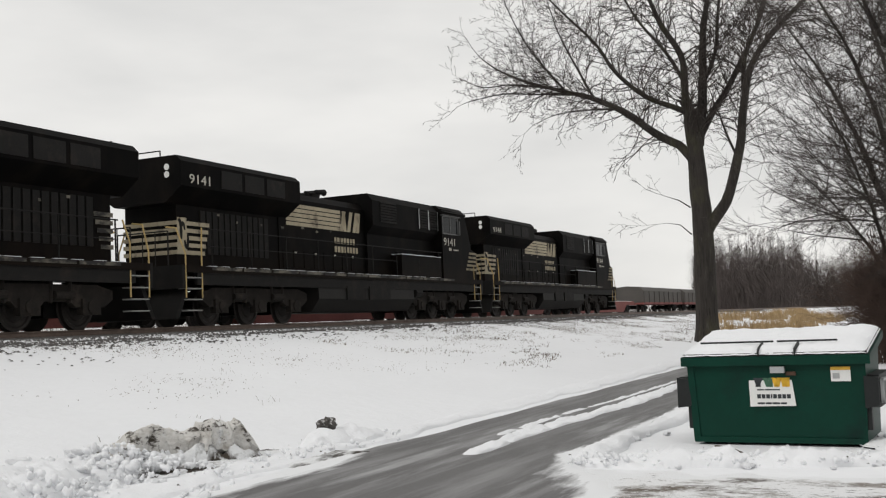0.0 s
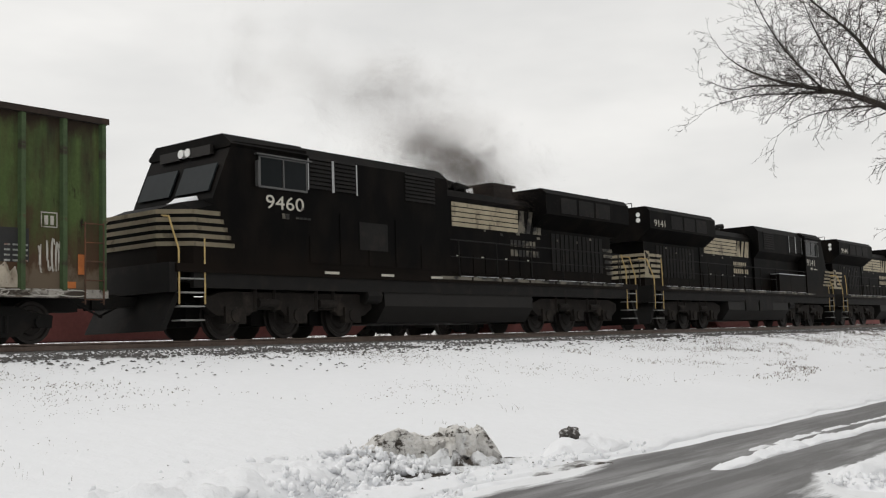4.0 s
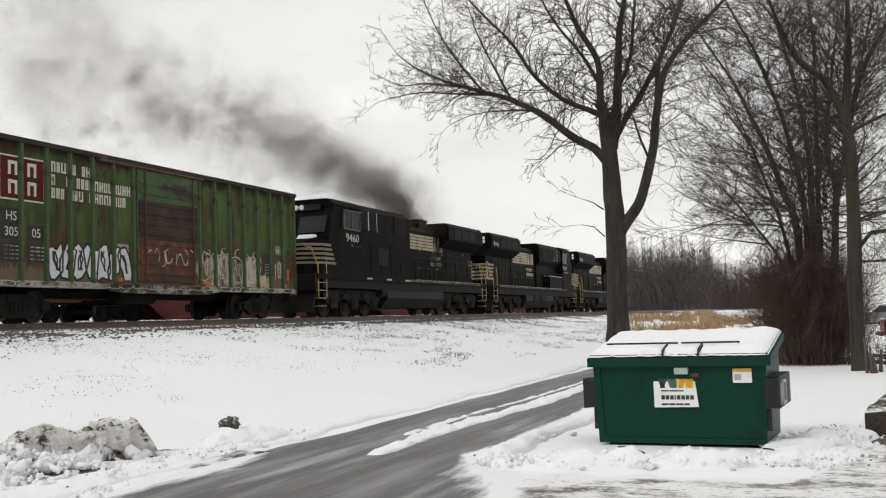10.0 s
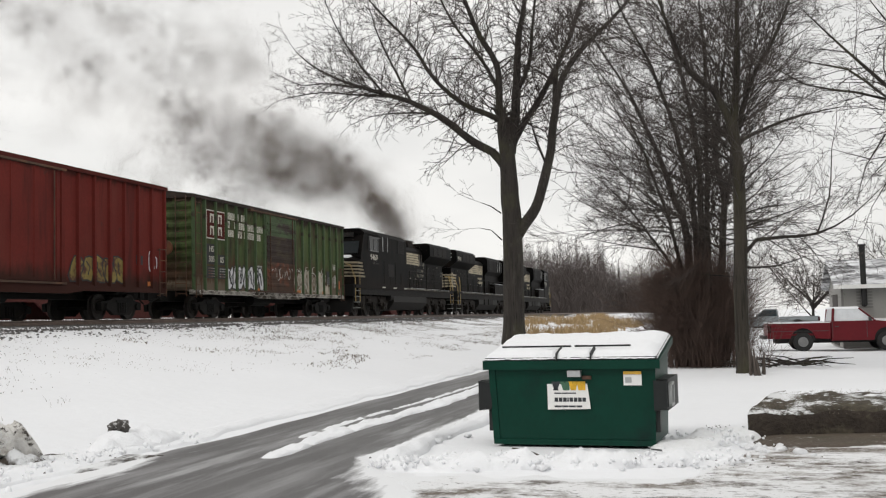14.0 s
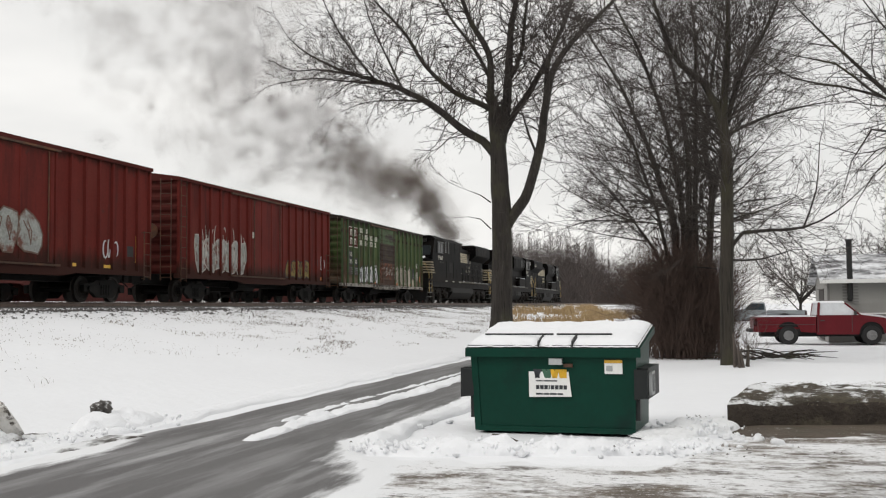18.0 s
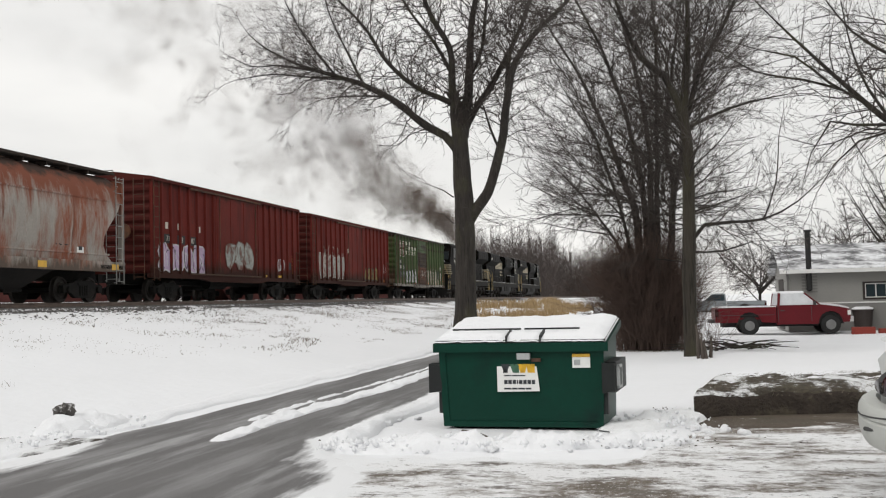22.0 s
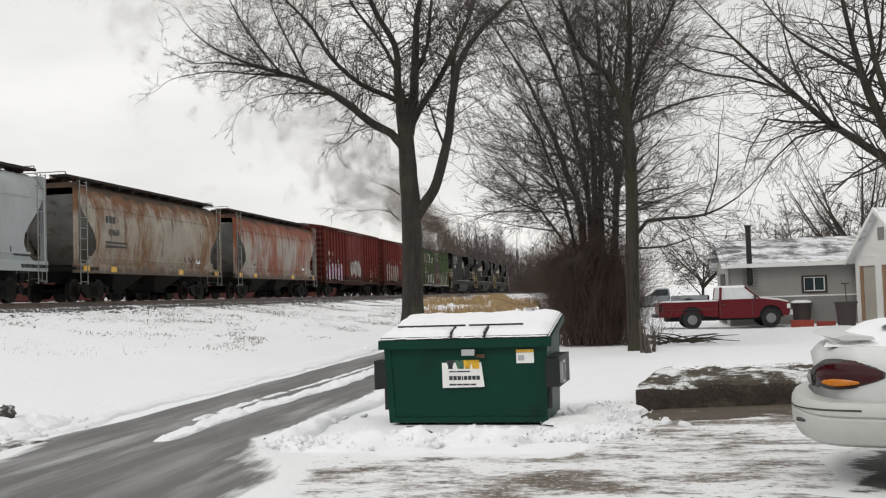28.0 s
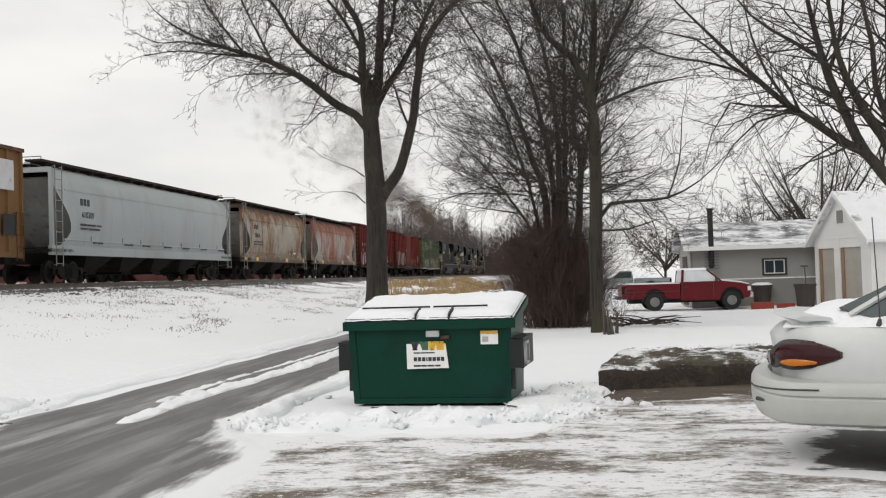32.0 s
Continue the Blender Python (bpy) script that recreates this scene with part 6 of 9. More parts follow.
def gondola(s, L):
    car = thing("covered_gondola", track_pose(TRACK_P + 5.2, s, RAIL_Z), "grey covered gondola car parked on the second track", "gondola car", "parked gondolas")
    bm = bmesh.new()
    prism(bm, [(-1.5, 0.9), (-1.5, 2.0), (-1.2, 2.35), (0, 2.45), (1.2, 2.35), (1.5, 2.0), (1.5, 0.9)], "y", -L / 2, L / 2)
    part("cover", bm, M["grey_car"], car, bevel=0.05)
    for k in range(9):
        bm = bmesh.new()
        y = -L / 2 + 0.2 + k * (L - 0.4) / 8
        box(bm, -1.56, 1.56, y - 0.06, y + 0.06, 0.9, 1.98)
        part("stake", bm, M["grey_car"], car)
    bm = bmesh.new()
    box(bm, -1.52, 1.52, -L / 2, L / 2, 0.75, 0.95)
    part("sill", bm, M["flat_red"], car)
    for d in (-1, 1):
        coupler(car, d * (L / 2 - 0.1), d)
        freight_truck(car, d * (L / 2 - 1.8))


for k in range(2):
    gondola(101.8 + k * 17.4, 16.2)


def motions():
    times = [0, 2, 4, 6, 8, 10, 12, 14, 16, 18, 20, 22, 24, 26, 28, 30, 32]
    for car, centre, turn in TRAIN:
        walk(car, [(t, track_pose(TRACK_P, train_s(t) + centre, RAIL_Z, turn)) for t in times])
    smoke_motions()


# ---- trees ----
class Wood:
    """Collects tapered limbs as one mesh of verts and faces."""

    def __init__(self):
        self.v, self.f = [], []

    def tube(self, pts, radii, n):
        base = len(self.v)
        prev = None
        for i, p in enumerate(pts):
            q = pts[min(i + 1, len(pts) - 1)] - pts[max(i - 1, 0)]
            d = q.normalized() if q.length else Vector((0, 0, 1))
            e = d.cross(Vector((0.3, 0.9, 0.1)) if abs(d.y) < 0.9 else Vector((1, 0, 0))).normalized()
            g = d.cross(e)
            for k in range(n):
                a = k * math.tau / n
                self.v.append(p + radii[i] * (math.cos(a) * e + math.sin(a) * g))
        for i in range(len(pts) - 1):
            for k in range(n):
                a, b = base + i * n + k, base + i * n + (k + 1) % n
                self.f.append((a, b, b + n, a + n))

    def mesh(self, mat, smooth=True):
        return from_data("wood", self.v, self.f, mat, smooth)


def spline(pts, step):
    """Points along a smooth line through the given ones."""
    out = []
    P = [Vector(p) for p in pts]
    for i in range(len(P) - 1):
        a, b, c, d = P[max(i - 1, 0)], P[i], P[i + 1], P[min(i + 2, len(P) - 1)]
        n = max(int((c - b).length / step), 1)
        for k in range(n):
            t = k / n
            out.append(0.5 * ((2 * b) + (c - a) * t + (2 * a - 5 * b + 4 * c - d) * t * t + (3 * b - a - 3 * c + d) * t ** 3))
    out.append(P[-1])
    return out


def twig(rng, thin, p, d, length, r, level, droop, spread, dens, fine=0.005, reach=1.0, ahead=0.75, kink=0.2):
    """A wandering branch with smaller ones along it; the last twigs are single tapered spikes."""
    if level <= 0:
        q = p + d.normalized() * length
        e = d.orthogonal().normalized() * r
        g = d.normalized().cross(e)
        o = len(thin.v)
        thin.v += [p + e, p - e * 0.5 + g * 0.87, p - e * 0.5 - g * 0.87, q]
        thin.f += [(o, o + 1, o + 3), (o + 1, o + 2, o + 3), (o + 2, o, o + 3)]
        return
    n = min(max(2, int(length / 0.45)), 6)
    pts, dd = [p], d.normalized()
    for _ in range(n):
        dd = (dd + Vector((rng.gauss(0, kink), rng.gauss(0, kink), rng.gauss(0, kink * 0.85) + droop))).normalized()
        pts.append(pts[-1] + dd * (length / n))
    thin.tube(pts, [max(r * (1 - 0.8 * i / n), fine * 0.6) for i in range(n + 1)], 4 if r > 0.03 else 3)
    count = max(2, int(length * dens * (1.0 if level > 1 else 2.3)))
    for k in range(count):
        t = 0.12 + 0.88 * (k + rng.random()) / count
        i = min(int(t * n), n - 1)
        q = pts[i].lerp(pts[i + 1], t * n - i)
        ax = (pts[i + 1] - pts[i]).normalized()
        side = ax.cross(Vector((rng.gauss(0, 1), rng.gauss(0, 1), rng.gauss(0, 1)))).normalized()
        nd = ax * rng.uniform(ahead - 0.25, ahead + 0.25) + side * spread * rng.uniform(0.6, 1.2)
        twig(rng, thin, q, nd, max(length * rng.uniform(0.3, 0.6) * reach * (1.2 - 0.65 * t), 0.14 * reach), max(r * 0.48, fine), level - 1, droop, spread, dens, fine, reach, ahead, kink)


def tree(name, m, limbs, label, seed, levels=2, dens=1.2, side_len=2.6, droop=-0.03, spread=0.8, group="", crown_mat=None, from_=0.2, trunk_n=12, gap=0.55, fine=0.006, bare=0.0, reach=1.0, ahead=0.75, kink=0.2, trunk_mat=None):
    """limbs: lists of (x, y, z, radius); the first is the trunk, bare of branches up to the height bare."""
    rng = random.Random(seed)
    th = thing(name, m, label, "tree", group)
    thin = Wood()
    for k, limb in enumerate(limbs):
        thick = Wood()
        pts = spline([l[:3] for l in limb], 0.35)
        total = sum((b - a).length for a, b in zip(pts, pts[1:])) or 1
        radii, run, seg = [], 0, 0
        cum = [0]
        for a, b in zip(limb, limb[1:]):
            cum.append(cum[-1] + (Vector(b[:3]) - Vector(a[:3])).length)
        for i, p in enumerate(pts):
            if i:
                run += (pts[i] - pts[i - 1]).length
            u = run / total * cum[-1]
            j = max([q for q in range(len(cum) - 1) if cum[q] <= u + 1e-6])
            w = min((u - cum[j]) / max(cum[j + 1] - cum[j], 1e-6), 1)
            rr = limb[j][3] * (1 - w) + limb[j + 1][3] * w
            radii.append(rr * (1 + 0.06 * noise.noise(p * 1.7)))
            pts[i] = p + Vector((noise.noise(p * 0.9), noise.noise(p * 0.9 + Vector((9, 0, 0))), 0)) * min(rr * 0.5, 0.08)
        if k == 0:
            # the trunk flares at the root
            radii = [r * (1 + 0.22 * math.exp(-max(p.z, 0) / 0.35)) for r, p in zip(radii, pts)]
        thick.tube(pts, radii, trunk_n if radii[0] > 0.15 else 7)
        part("trunk" if k == 0 else "limb", thick.mesh(trunk_mat if trunk_mat and k == 0 else M["bark"]), None, th)
        run = 0
        for i in range(1, len(pts)):
            run += (pts[i] - pts[i - 1]).length
            if run / total < (from_ if k else 0.3) or pts[i].z < bare:
                continue
            for _ in range(int((pts[i] - pts[i - 1]).length / gap + rng.random())):
                ax = (pts[i] - pts[i - 1]).normalized()
                side = ax.cross(Vector((rng.gauss(0, 1), rng.gauss(0, 1), rng.gauss(0, 1)))).normalized()
                d = ax * rng.uniform(0.4, 0.9) + side * rng.uniform(0.6, 1.1)
                if d.z < 0 and bare > 7:
                    d.z *= 0.35
                left = total - run
                twig(rng, thin, pts[i - 1].lerp(pts[i], rng.random()), d, min(side_len, 0.6 + left * 0.55) * rng.uniform(0.45, 1.15), max(min(radii[i] * 0.42, 0.03), fine), levels, droop, spread, dens, fine, reach, ahead, kink)
        twig(rng, thin, pts[-1], pts[-1] - pts[-2], side_len * 0.8, max(radii[-1], fine * 1.3), levels, droop, spread, dens, fine, reach, ahead, kink)
    ob = part("crown", thin.mesh(crown_mat or M["twig"], False), None, th)
    tagged(ob, kind="stuff")
    return th


def facing(x, y, z):
    """A pose whose local x runs to the right and y away, seen from the camera's stand."""
    return pose(x, y, z, 0, 0, -math.degrees(math.atan2(x, y)))


# the big tree beyond the lane
BIG = [
    [(0, 0, -0.2, 0.46), (0.03, 0, 1.5, 0.43), (0.06, 0, 4.0, 0.42), (0.0, 0, 6.4, 0.38), (-0.04, 0, 7.6, 0.32), (-0.02, 0.1, 8.3, 0.26)],
    [(0.25, 0, 4.3, 0.24), (0.62, -0.1, 4.9, 0.23), (1.19, -0.2, 5.8, 0.21), (1.67, -0.3, 7.5, 0.19), (1.95, -0.5, 9.4, 0.16), (2.35, -0.7, 10.8, 0.13), (3.3, -0.9, 12.0, 0.10), (4.6, -1.2, 13.2, 0.07), (6.2, -1.5, 15.0, 0.03)],
    [(1.95, -0.5, 9.4, 0.12), (2.07, -0.2, 11.1, 0.10), (2.85, 0.2, 13.0, 0.07), (3.6, 0.6, 15.2, 0.04)],
    [(-0.2, 0, 7.3, 0.2), (-0.7, 0.2, 7.9, 0.18), (-1.35, 0.4, 8.3, 0.17), (-2.74, 0.9, 9.5, 0.14), (-4.1, 1.3, 10.35, 0.11), (-5.3, 1.5, 10.8, 0.09), (-6.95, 1.7, 11.4, 0.06), (-8.4, 1.9, 12.2, 0.035), (-9.2, 2.0, 12.9, 0.015)],
    [(-5.3, 1.5, 10.8, 0.05), (-6.4, 1.2, 12.2, 0.04), (-7.3, 0.9, 13.8, 0.025), (-8.1, 0.7, 16.0, 0.01)],
    [(-4.1, 1.3, 10.35, 0.06), (-4.8, 1.8, 11.8, 0.045), (-5.6, 2.2, 13.6, 0.03), (-6.3, 2.6, 16.0, 0.01)],
    [(-0.4, -0.1, 9.2, 0.13), (-1.1, -0.4, 9.5, 0.11), (-1.8, -0.7, 9.8, 0.10), (-2.9, -1.2, 10.7, 0.08), (-3.7, -1.5, 12.0, 0.06), (-4.9, -1.8, 13.3, 0.04), (-6.2, -2.1, 14.8, 0.02)],
    [(-0.18, 0, 7.5, 0.2), (-0.35, -0.1, 9.9, 0.16), (-0.42, -0.2, 11.5, 0.13), (-1.2, -0.4, 13.0, 0.10), (-1.9, -0.6, 15.0, 0.06), (-2.6, -0.8, 18.0, 0.02)],
    [(0.1, 0.1, 7.8, 0.22), (0.40, 0.3, 9.9, 0.19), (0.52, 0.4, 12.3, 0.14), (0.9, 0.6, 14.8, 0.09), (1.1, 0.8, 18.4, 0.03)],
    [(0.15, 0.1, 8.0, 0.15), (0.6, 0.3, 8.9, 0.14), (1.33, 0.7, 10.1, 0.13), (2.1, 1.1, 11.5, 0.11), (2.86, 1.5, 13.2, 0.08), (3.6, 1.9, 15.6, 0.04)],
    [(0.45, 0.3, 10.4, 0.10), (0.95, 0.4, 11.6, 0.08), (1.2, 0.5, 13.6, 0.06), (1.5, 0.7, 16.0, 0.03)],
    [(-0.37, -0.15, 10.4, 0.09), (-1.0, 0.4, 11.8, 0.07), (-2.3, 1.0, 13.8, 0.05), (-3.2, 1.4, 16.0, 0.02)],
    [(1.55, -0.3, 7.2, 0.06), (1.2, -0.5, 8.0, 0.05), (0.95, -0.6, 8.9, 0.03)],
    [(-5.0, 1.45, 10.7, 0.05), (-6.4, 1.3, 10.75, 0.04), (-8.0, 1.2, 10.9, 0.028), (-9.6, 1.2, 10.7, 0.014)],
    [(-6.2, 1.6, 11.1, 0.04), (-7.8, 2.2, 11.5, 0.03), (-9.2, 2.6, 11.6, 0.02), (-10.3, 2.9, 12.2, 0.010)],
    [(-3.2, 1.05, 9.8, 0.04), (-4.4, 0.6, 9.75, 0.03), (-5.6, 0.2, 9.6, 0.018), (-6.6, 0.0, 9.2, 0.010)],
    [(-0.38, 0, 5.3, 0.03), (-0.8, -0.1, 5.6, 0.022), (-1.2, -0.2, 5.75, 0.012)],
    [(-0.38, 0, 4.2, 0.03), (-0.8, -0.2, 4.6, 0.02), (-1.3, -0.3, 4.7, 0.010)],
]
TREE_D = 43.0
BIGX, BIGY = TREE_D * math.sin(radians(23.05)), TREE_D * math.cos(radians(23.05))
tree("bare_tree", facing(BIGX, BIGY, 0.42), BIG, "large bare deciduous tree with grey bark beside the snowy lane", 3, levels=3, dens=2.9, side_len=2.6, droop=0.008, spread=0.75, from_=0.08, bare=7.6, gap=0.15, fine=0.0078, ahead=0.85, kink=0.24)


def outward(rng, q, lean, lo, hi, length, r):
    """An arching side limb that leaves the stem at q, away from the tree's middle."""
    a = math.atan2(q.y * 2 + rng.gauss(0, 0.8), q.x - lean + rng.gauss(0, 0.8))
    up = math.radians(rng.uniform(lo, hi))
    c, z = math.cos(up) * length, math.sin(up) * length
    dx, dy = math.cos(a) * c, math.sin(a) * c
    sag = rng.uniform(-0.12, 0.10) * length
    return [(q.x, q.y, q.z, r), (q.x + dx * 0.34, q.y + dy * 0.34, q.z + z * 0.30, r * 0.72), (q.x + dx * 0.70, q.y + dy * 0.70, q.z + z * 0.62 + sag * 0.5, r * 0.45), (q.x + dx, q.y + dy, q.z + z + sag, r * 0.15)]


STEMS = [
    [(-0.10, 0.0, -0.1, 0.117), (-0.16, 0.1, 3.6, 0.101), (-0.45, 0.2, 4.6, 0.090), (-0.95, 0.4, 6.2, 0.066), (-1.7, 0.7, 8.0, 0.039), (-2.5, 0.9, 9.4, 0.020), (-3.0, 1.0, 10.5, 0.006)],
    [(0.00, 0.2, -0.1, 0.101), (0.08, 0.1, 3.6, 0.090), (-0.24, -0.2, 6.0, 0.070), (-0.90, -0.7, 8.2, 0.043), (-1.7, -1.1, 9.9, 0.023), (-2.2, -1.4, 11.4, 0.006)],
    [(0.16, -0.1, -0.1, 0.109), (0.24, -0.1, 3.6, 0.101), (0.22, 0.1, 6.0, 0.074), (-0.10, 0.4, 8.1, 0.047), (-0.55, 0.8, 10.1, 0.027), (-0.8, 1.0, 12.3, 0.006)],
    [(0.28, 0.1, -0.1, 0.094), (0.40, 0.1, 3.6, 0.082), (0.46, 0.0, 6.0, 0.062), (0.52, -0.4, 8.4, 0.043), (0.42, -0.8, 10.2, 0.023), (0.5, -1.0, 12.6, 0.006)],
    [(0.50, 0.0, -0.1, 0.117), (0.78, 0.1, 3.2, 0.105), (0.90, 0.2, 4.7, 0.094), (0.72, 0.3, 5.8, 0.070), (0.98, 0.6, 8.0, 0.043), (1.4, 1.0, 10.6, 0.009)],
    [(0.42, -0.2, -0.1, 0.070), (0.85, -0.5, 4.0, 0.058), (1.45, -0.9, 7.0, 0.039), (2.1, -1.3, 9.6, 0.008)],
    [(-0.15, -0.2, -0.1, 0.062), (-0.40, -0.5, 3.0, 0.051), (-1.05, -1.0, 5.4, 0.035), (-1.9, -1.5, 7.6, 0.008)],
    [(-0.20, 0.1, -0.1, 0.055), (-0.55, 0.3, 2.5, 0.047), (-1.2, 0.5, 3.7, 0.035), (-2.0, 0.8, 4.8, 0.022), (-2.8, 1.0, 5.6, 0.008)],
]


def many_stems(rng):
    """A clump of stems that lean apart, each with arching limbs all the way up."""
    limbs = []
    for k, stem in enumerate(STEMS):
        limbs.append(stem)
        line = spline([c[:3] for c in stem], 0.15)
        for _ in range(15 if k < 5 else 10):
            q = line[int(len(line) * rng.uniform(0.30, 0.93))]
            low = q.z < 4.5
            limbs.append(outward(rng, q, 0.15, -12 if low else 18, 28 if low else 60, rng.uniform(1.9, 3.6) * (1.14 - 0.05 * q.z), 0.030 - 0.0014 * q.z))
    return limbs


# the many-stemmed tree behind the shrub
tree("bare_tree", facing(16.22, 25.2, 0.0), many_stems(random.Random(11)), "bare many-stemmed tree rising out of a brown shrub", 8, levels=2, dens=3.3, side_len=1.75, droop=0.03, spread=0.55, from_=0.30, gap=0.21, bare=2.6, fine=0.0058, reach=1.5, ahead=0.95, kink=0.17)


def slender(rng):
    """A straight trunk that forks halfway, ringed with limbs."""
    limbs = [[(0, 0, -0.1, 0.16), (0.0, 0, 1.9, 0.165), (0.05, 0, 3.3, 0.16), (0.07, 0, 4.7, 0.15), (0.03, 0, 6.0, 0.11), (0.17, 0.1, 7.5, 0.075), (0.22, 0.2, 9.2, 0.045), (0.3, 0.3, 12.0, 0.01)],
             [(0.0, 0, 5.7, 0.11), (-0.12, -0.05, 6.2, 0.095), (-0.42, -0.1, 6.8, 0.085), (-0.95, -0.2, 7.3, 0.07), (-1.35, -0.3, 8.2, 0.045), (-1.8, -0.4, 9.8, 0.012)],
             [(0.12, 0.1, 5.9, 0.075), (0.5, 0.3, 7.1, 0.06), (1.15, 0.5, 8.3, 0.04), (1.9, 0.8, 10.2, 0.01)],
             [(0.15, 0, 2.85, 0.055), (0.40, 0.0, 3.15, 0.05), (1.0, 0.1, 3.2, 0.042), (1.8, 0.2, 3.25, 0.03), (2.6, 0.3, 3.65, 0.016), (3.3, 0.3, 4.3, 0.008)],
             [(0.12, 0, 2.5, 0.03), (0.8, -0.2, 2.5, 0.022), (1.5, -0.3, 2.7, 0.012)],
             [(0.15, 0, 5.55, 0.045), (0.8, 0.1, 5.85, 0.038), (1.6, 0.2, 6.1, 0.026), (2.5, 0.3, 6.25, 0.010)],
             [(1.8, 0.2, 3.25, 0.022), (2.1, 0.1, 4.1, 0.018), (2.2, 0.0, 5.2, 0.010)]]
    trunk = spline([c[:3] for c in limbs[0]], 0.15)
    for _ in range(46):
        q = trunk[int(len(trunk) * rng.uniform(0.26, 0.9))]
        limbs.append(outward(rng, q, 0.0, 5 if q.z < 4 else 20, 40 if q.z < 4.5 else 62, rng.uniform(1.5, 2.9) * (1.15 - 0.05 * q.z), 0.030 - 0.0014 * q.z))
    for b in (1, 2):
        line = spline([c[:3] for c in limbs[b]], 0.15)
        for _ in range(9):
            q = line[int(len(line) * rng.uniform(0.2, 0.9))]
            limbs.append(outward(rng, q, 0.0, 20, 60, rng.uniform(1.2, 2.2), 0.018))
    return limbs


tree("bare_tree", facing(14.93, 21.25, 0.0), slender(random.Random(29)), "slender bare tree with a straight mossy trunk", 17, levels=2, dens=3.3, side_len=1.6, droop=0.03, spread=0.55, from_=0.15, gap=0.20, bare=2.4, fine=0.005, reach=1.5, ahead=0.95, kink=0.17, trunk_mat=M["moss_bark"])
RIGHT = [
    [(0.15, 0, -0.1, 0.230), (0.05, 0, 1.4, 0.204), (-0.3, 0, 2.3, 0.187), (-0.52, 0.1, 3.3, 0.136), (-0.6, 0.3, 4.4, 0.085), (-0.5, 0.6, 8.0, 0.060), (-0.2, 0.8, 12.0, 0.017)],
    [(-0.45, 0, 2.6, 0.136), (-0.75, 0, 3.02, 0.115), (-1.04, -0.02, 3.45, 0.093), (-1.41, -0.05, 3.68, 0.078), (-1.88, -0.1, 4.07, 0.068), (-2.46, -0.16, 4.54, 0.058), (-2.95, -0.22, 5.06, 0.048), (-3.56, -0.35, 5.76, 0.031), (-3.97, -0.42, 6.23, 0.021), (-4.6, -0.5, 7.0, 0.009)],
    [(-1.0, -0.02, 3.40, 0.081), (-1.18, -0.04, 3.75, 0.089), (-1.35, -0.05, 4.18, 0.085), (-1.57, -0.06, 4.82, 0.081), (-1.75, -0.08, 5.55, 0.055), (-1.88, -0.1, 6.19, 0.043), (-2.2, -0.2, 8.2, 0.010)],
    [(-0.5, 0.1, 3.2, 0.102), (-0.75, 0.0, 3.73, 0.098), (-1.02, -0.1, 4.16, 0.089), (-1.29, -0.12, 4.79, 0.064), (-1.46, -0.12, 5.52, 0.047), (-1.54, -0.12, 6.14, 0.038), (-1.7, -0.2, 8.0, 0.010)],
    [(-0.55, 0.2, 3.5, 0.076), (-0.67, 0.0, 4.03, 0.064), (-0.82, -0.01, 4.64, 0.053), (-0.85, -0.02, 5.35, 0.044), (-0.98, -0.02, 6.07, 0.036), (-1.2, -0.1, 8.0, 0.009)],
    [(-2.27, -0.14, 4.38, 0.031), (-2.87, -0.3, 4.42, 0.025), (-3.28, -0.45, 4.50, 0.019), (-3.6, -0.6, 3.94, 0.010), (-3.75, -0.65, 3.4, 0.005)],
    [(-2.76, -0.2, 4.83, 0.031), (-3.26, -0.5, 5.19, 0.025), (-3.77, -0.8, 5.67, 0.019), (-4.4, -1.0, 5.86, 0.010), (-5.2, -1.2, 6.2, 0.005)],
    [(-1.95, -0.1, 4.17, 0.030), (-2.3, -0.3, 4.25, 0.025), (-2.8, -0.5, 4.1, 0.019), (-3.2, -0.7, 3.7, 0.012), (-3.5, -0.8, 3.2, 0.006)],
    [(-2.3, -0.15, 4.45, 0.034), (-2.7, 0.2, 5.1, 0.027), (-3.0, 0.5, 5.9, 0.019), (-3.2, 0.7, 7.0, 0.009)],
    [(-3.08, -0.24, 5.08, 0.029), (-3.7, -0.5, 5.3, 0.022), (-4.5, -0.8, 5.5, 0.015), (-5.3, -1.0, 6.1, 0.007)],
    [(-1.7, -0.07, 5.21, 0.043), (-2.3, 0.3, 5.7, 0.034), (-3.0, 0.6, 6.3, 0.022), (-3.7, 0.9, 7.4, 0.009)],
    [(-1.6, -0.07, 4.9, 0.043), (-1.4, 0.4, 5.7, 0.034), (-1.3, 0.7, 7.0, 0.017)],
    [(-1.5, -0.06, 3.8, 0.025), (-1.4, -0.5, 3.6, 0.019), (-1.2, -0.9, 3.1, 0.009)],
]
tree("bare_tree", facing(15.75, 12.3, 0.0), RIGHT, "large bare tree with spreading dark limbs over the yard", 23, levels=3, dens=2.7, side_len=1.7, droop=-0.01, spread=0.75, from_=0.12, gap=0.16, bare=3.0, fine=0.0034, reach=1.25, ahead=0.85, kink=0.24)


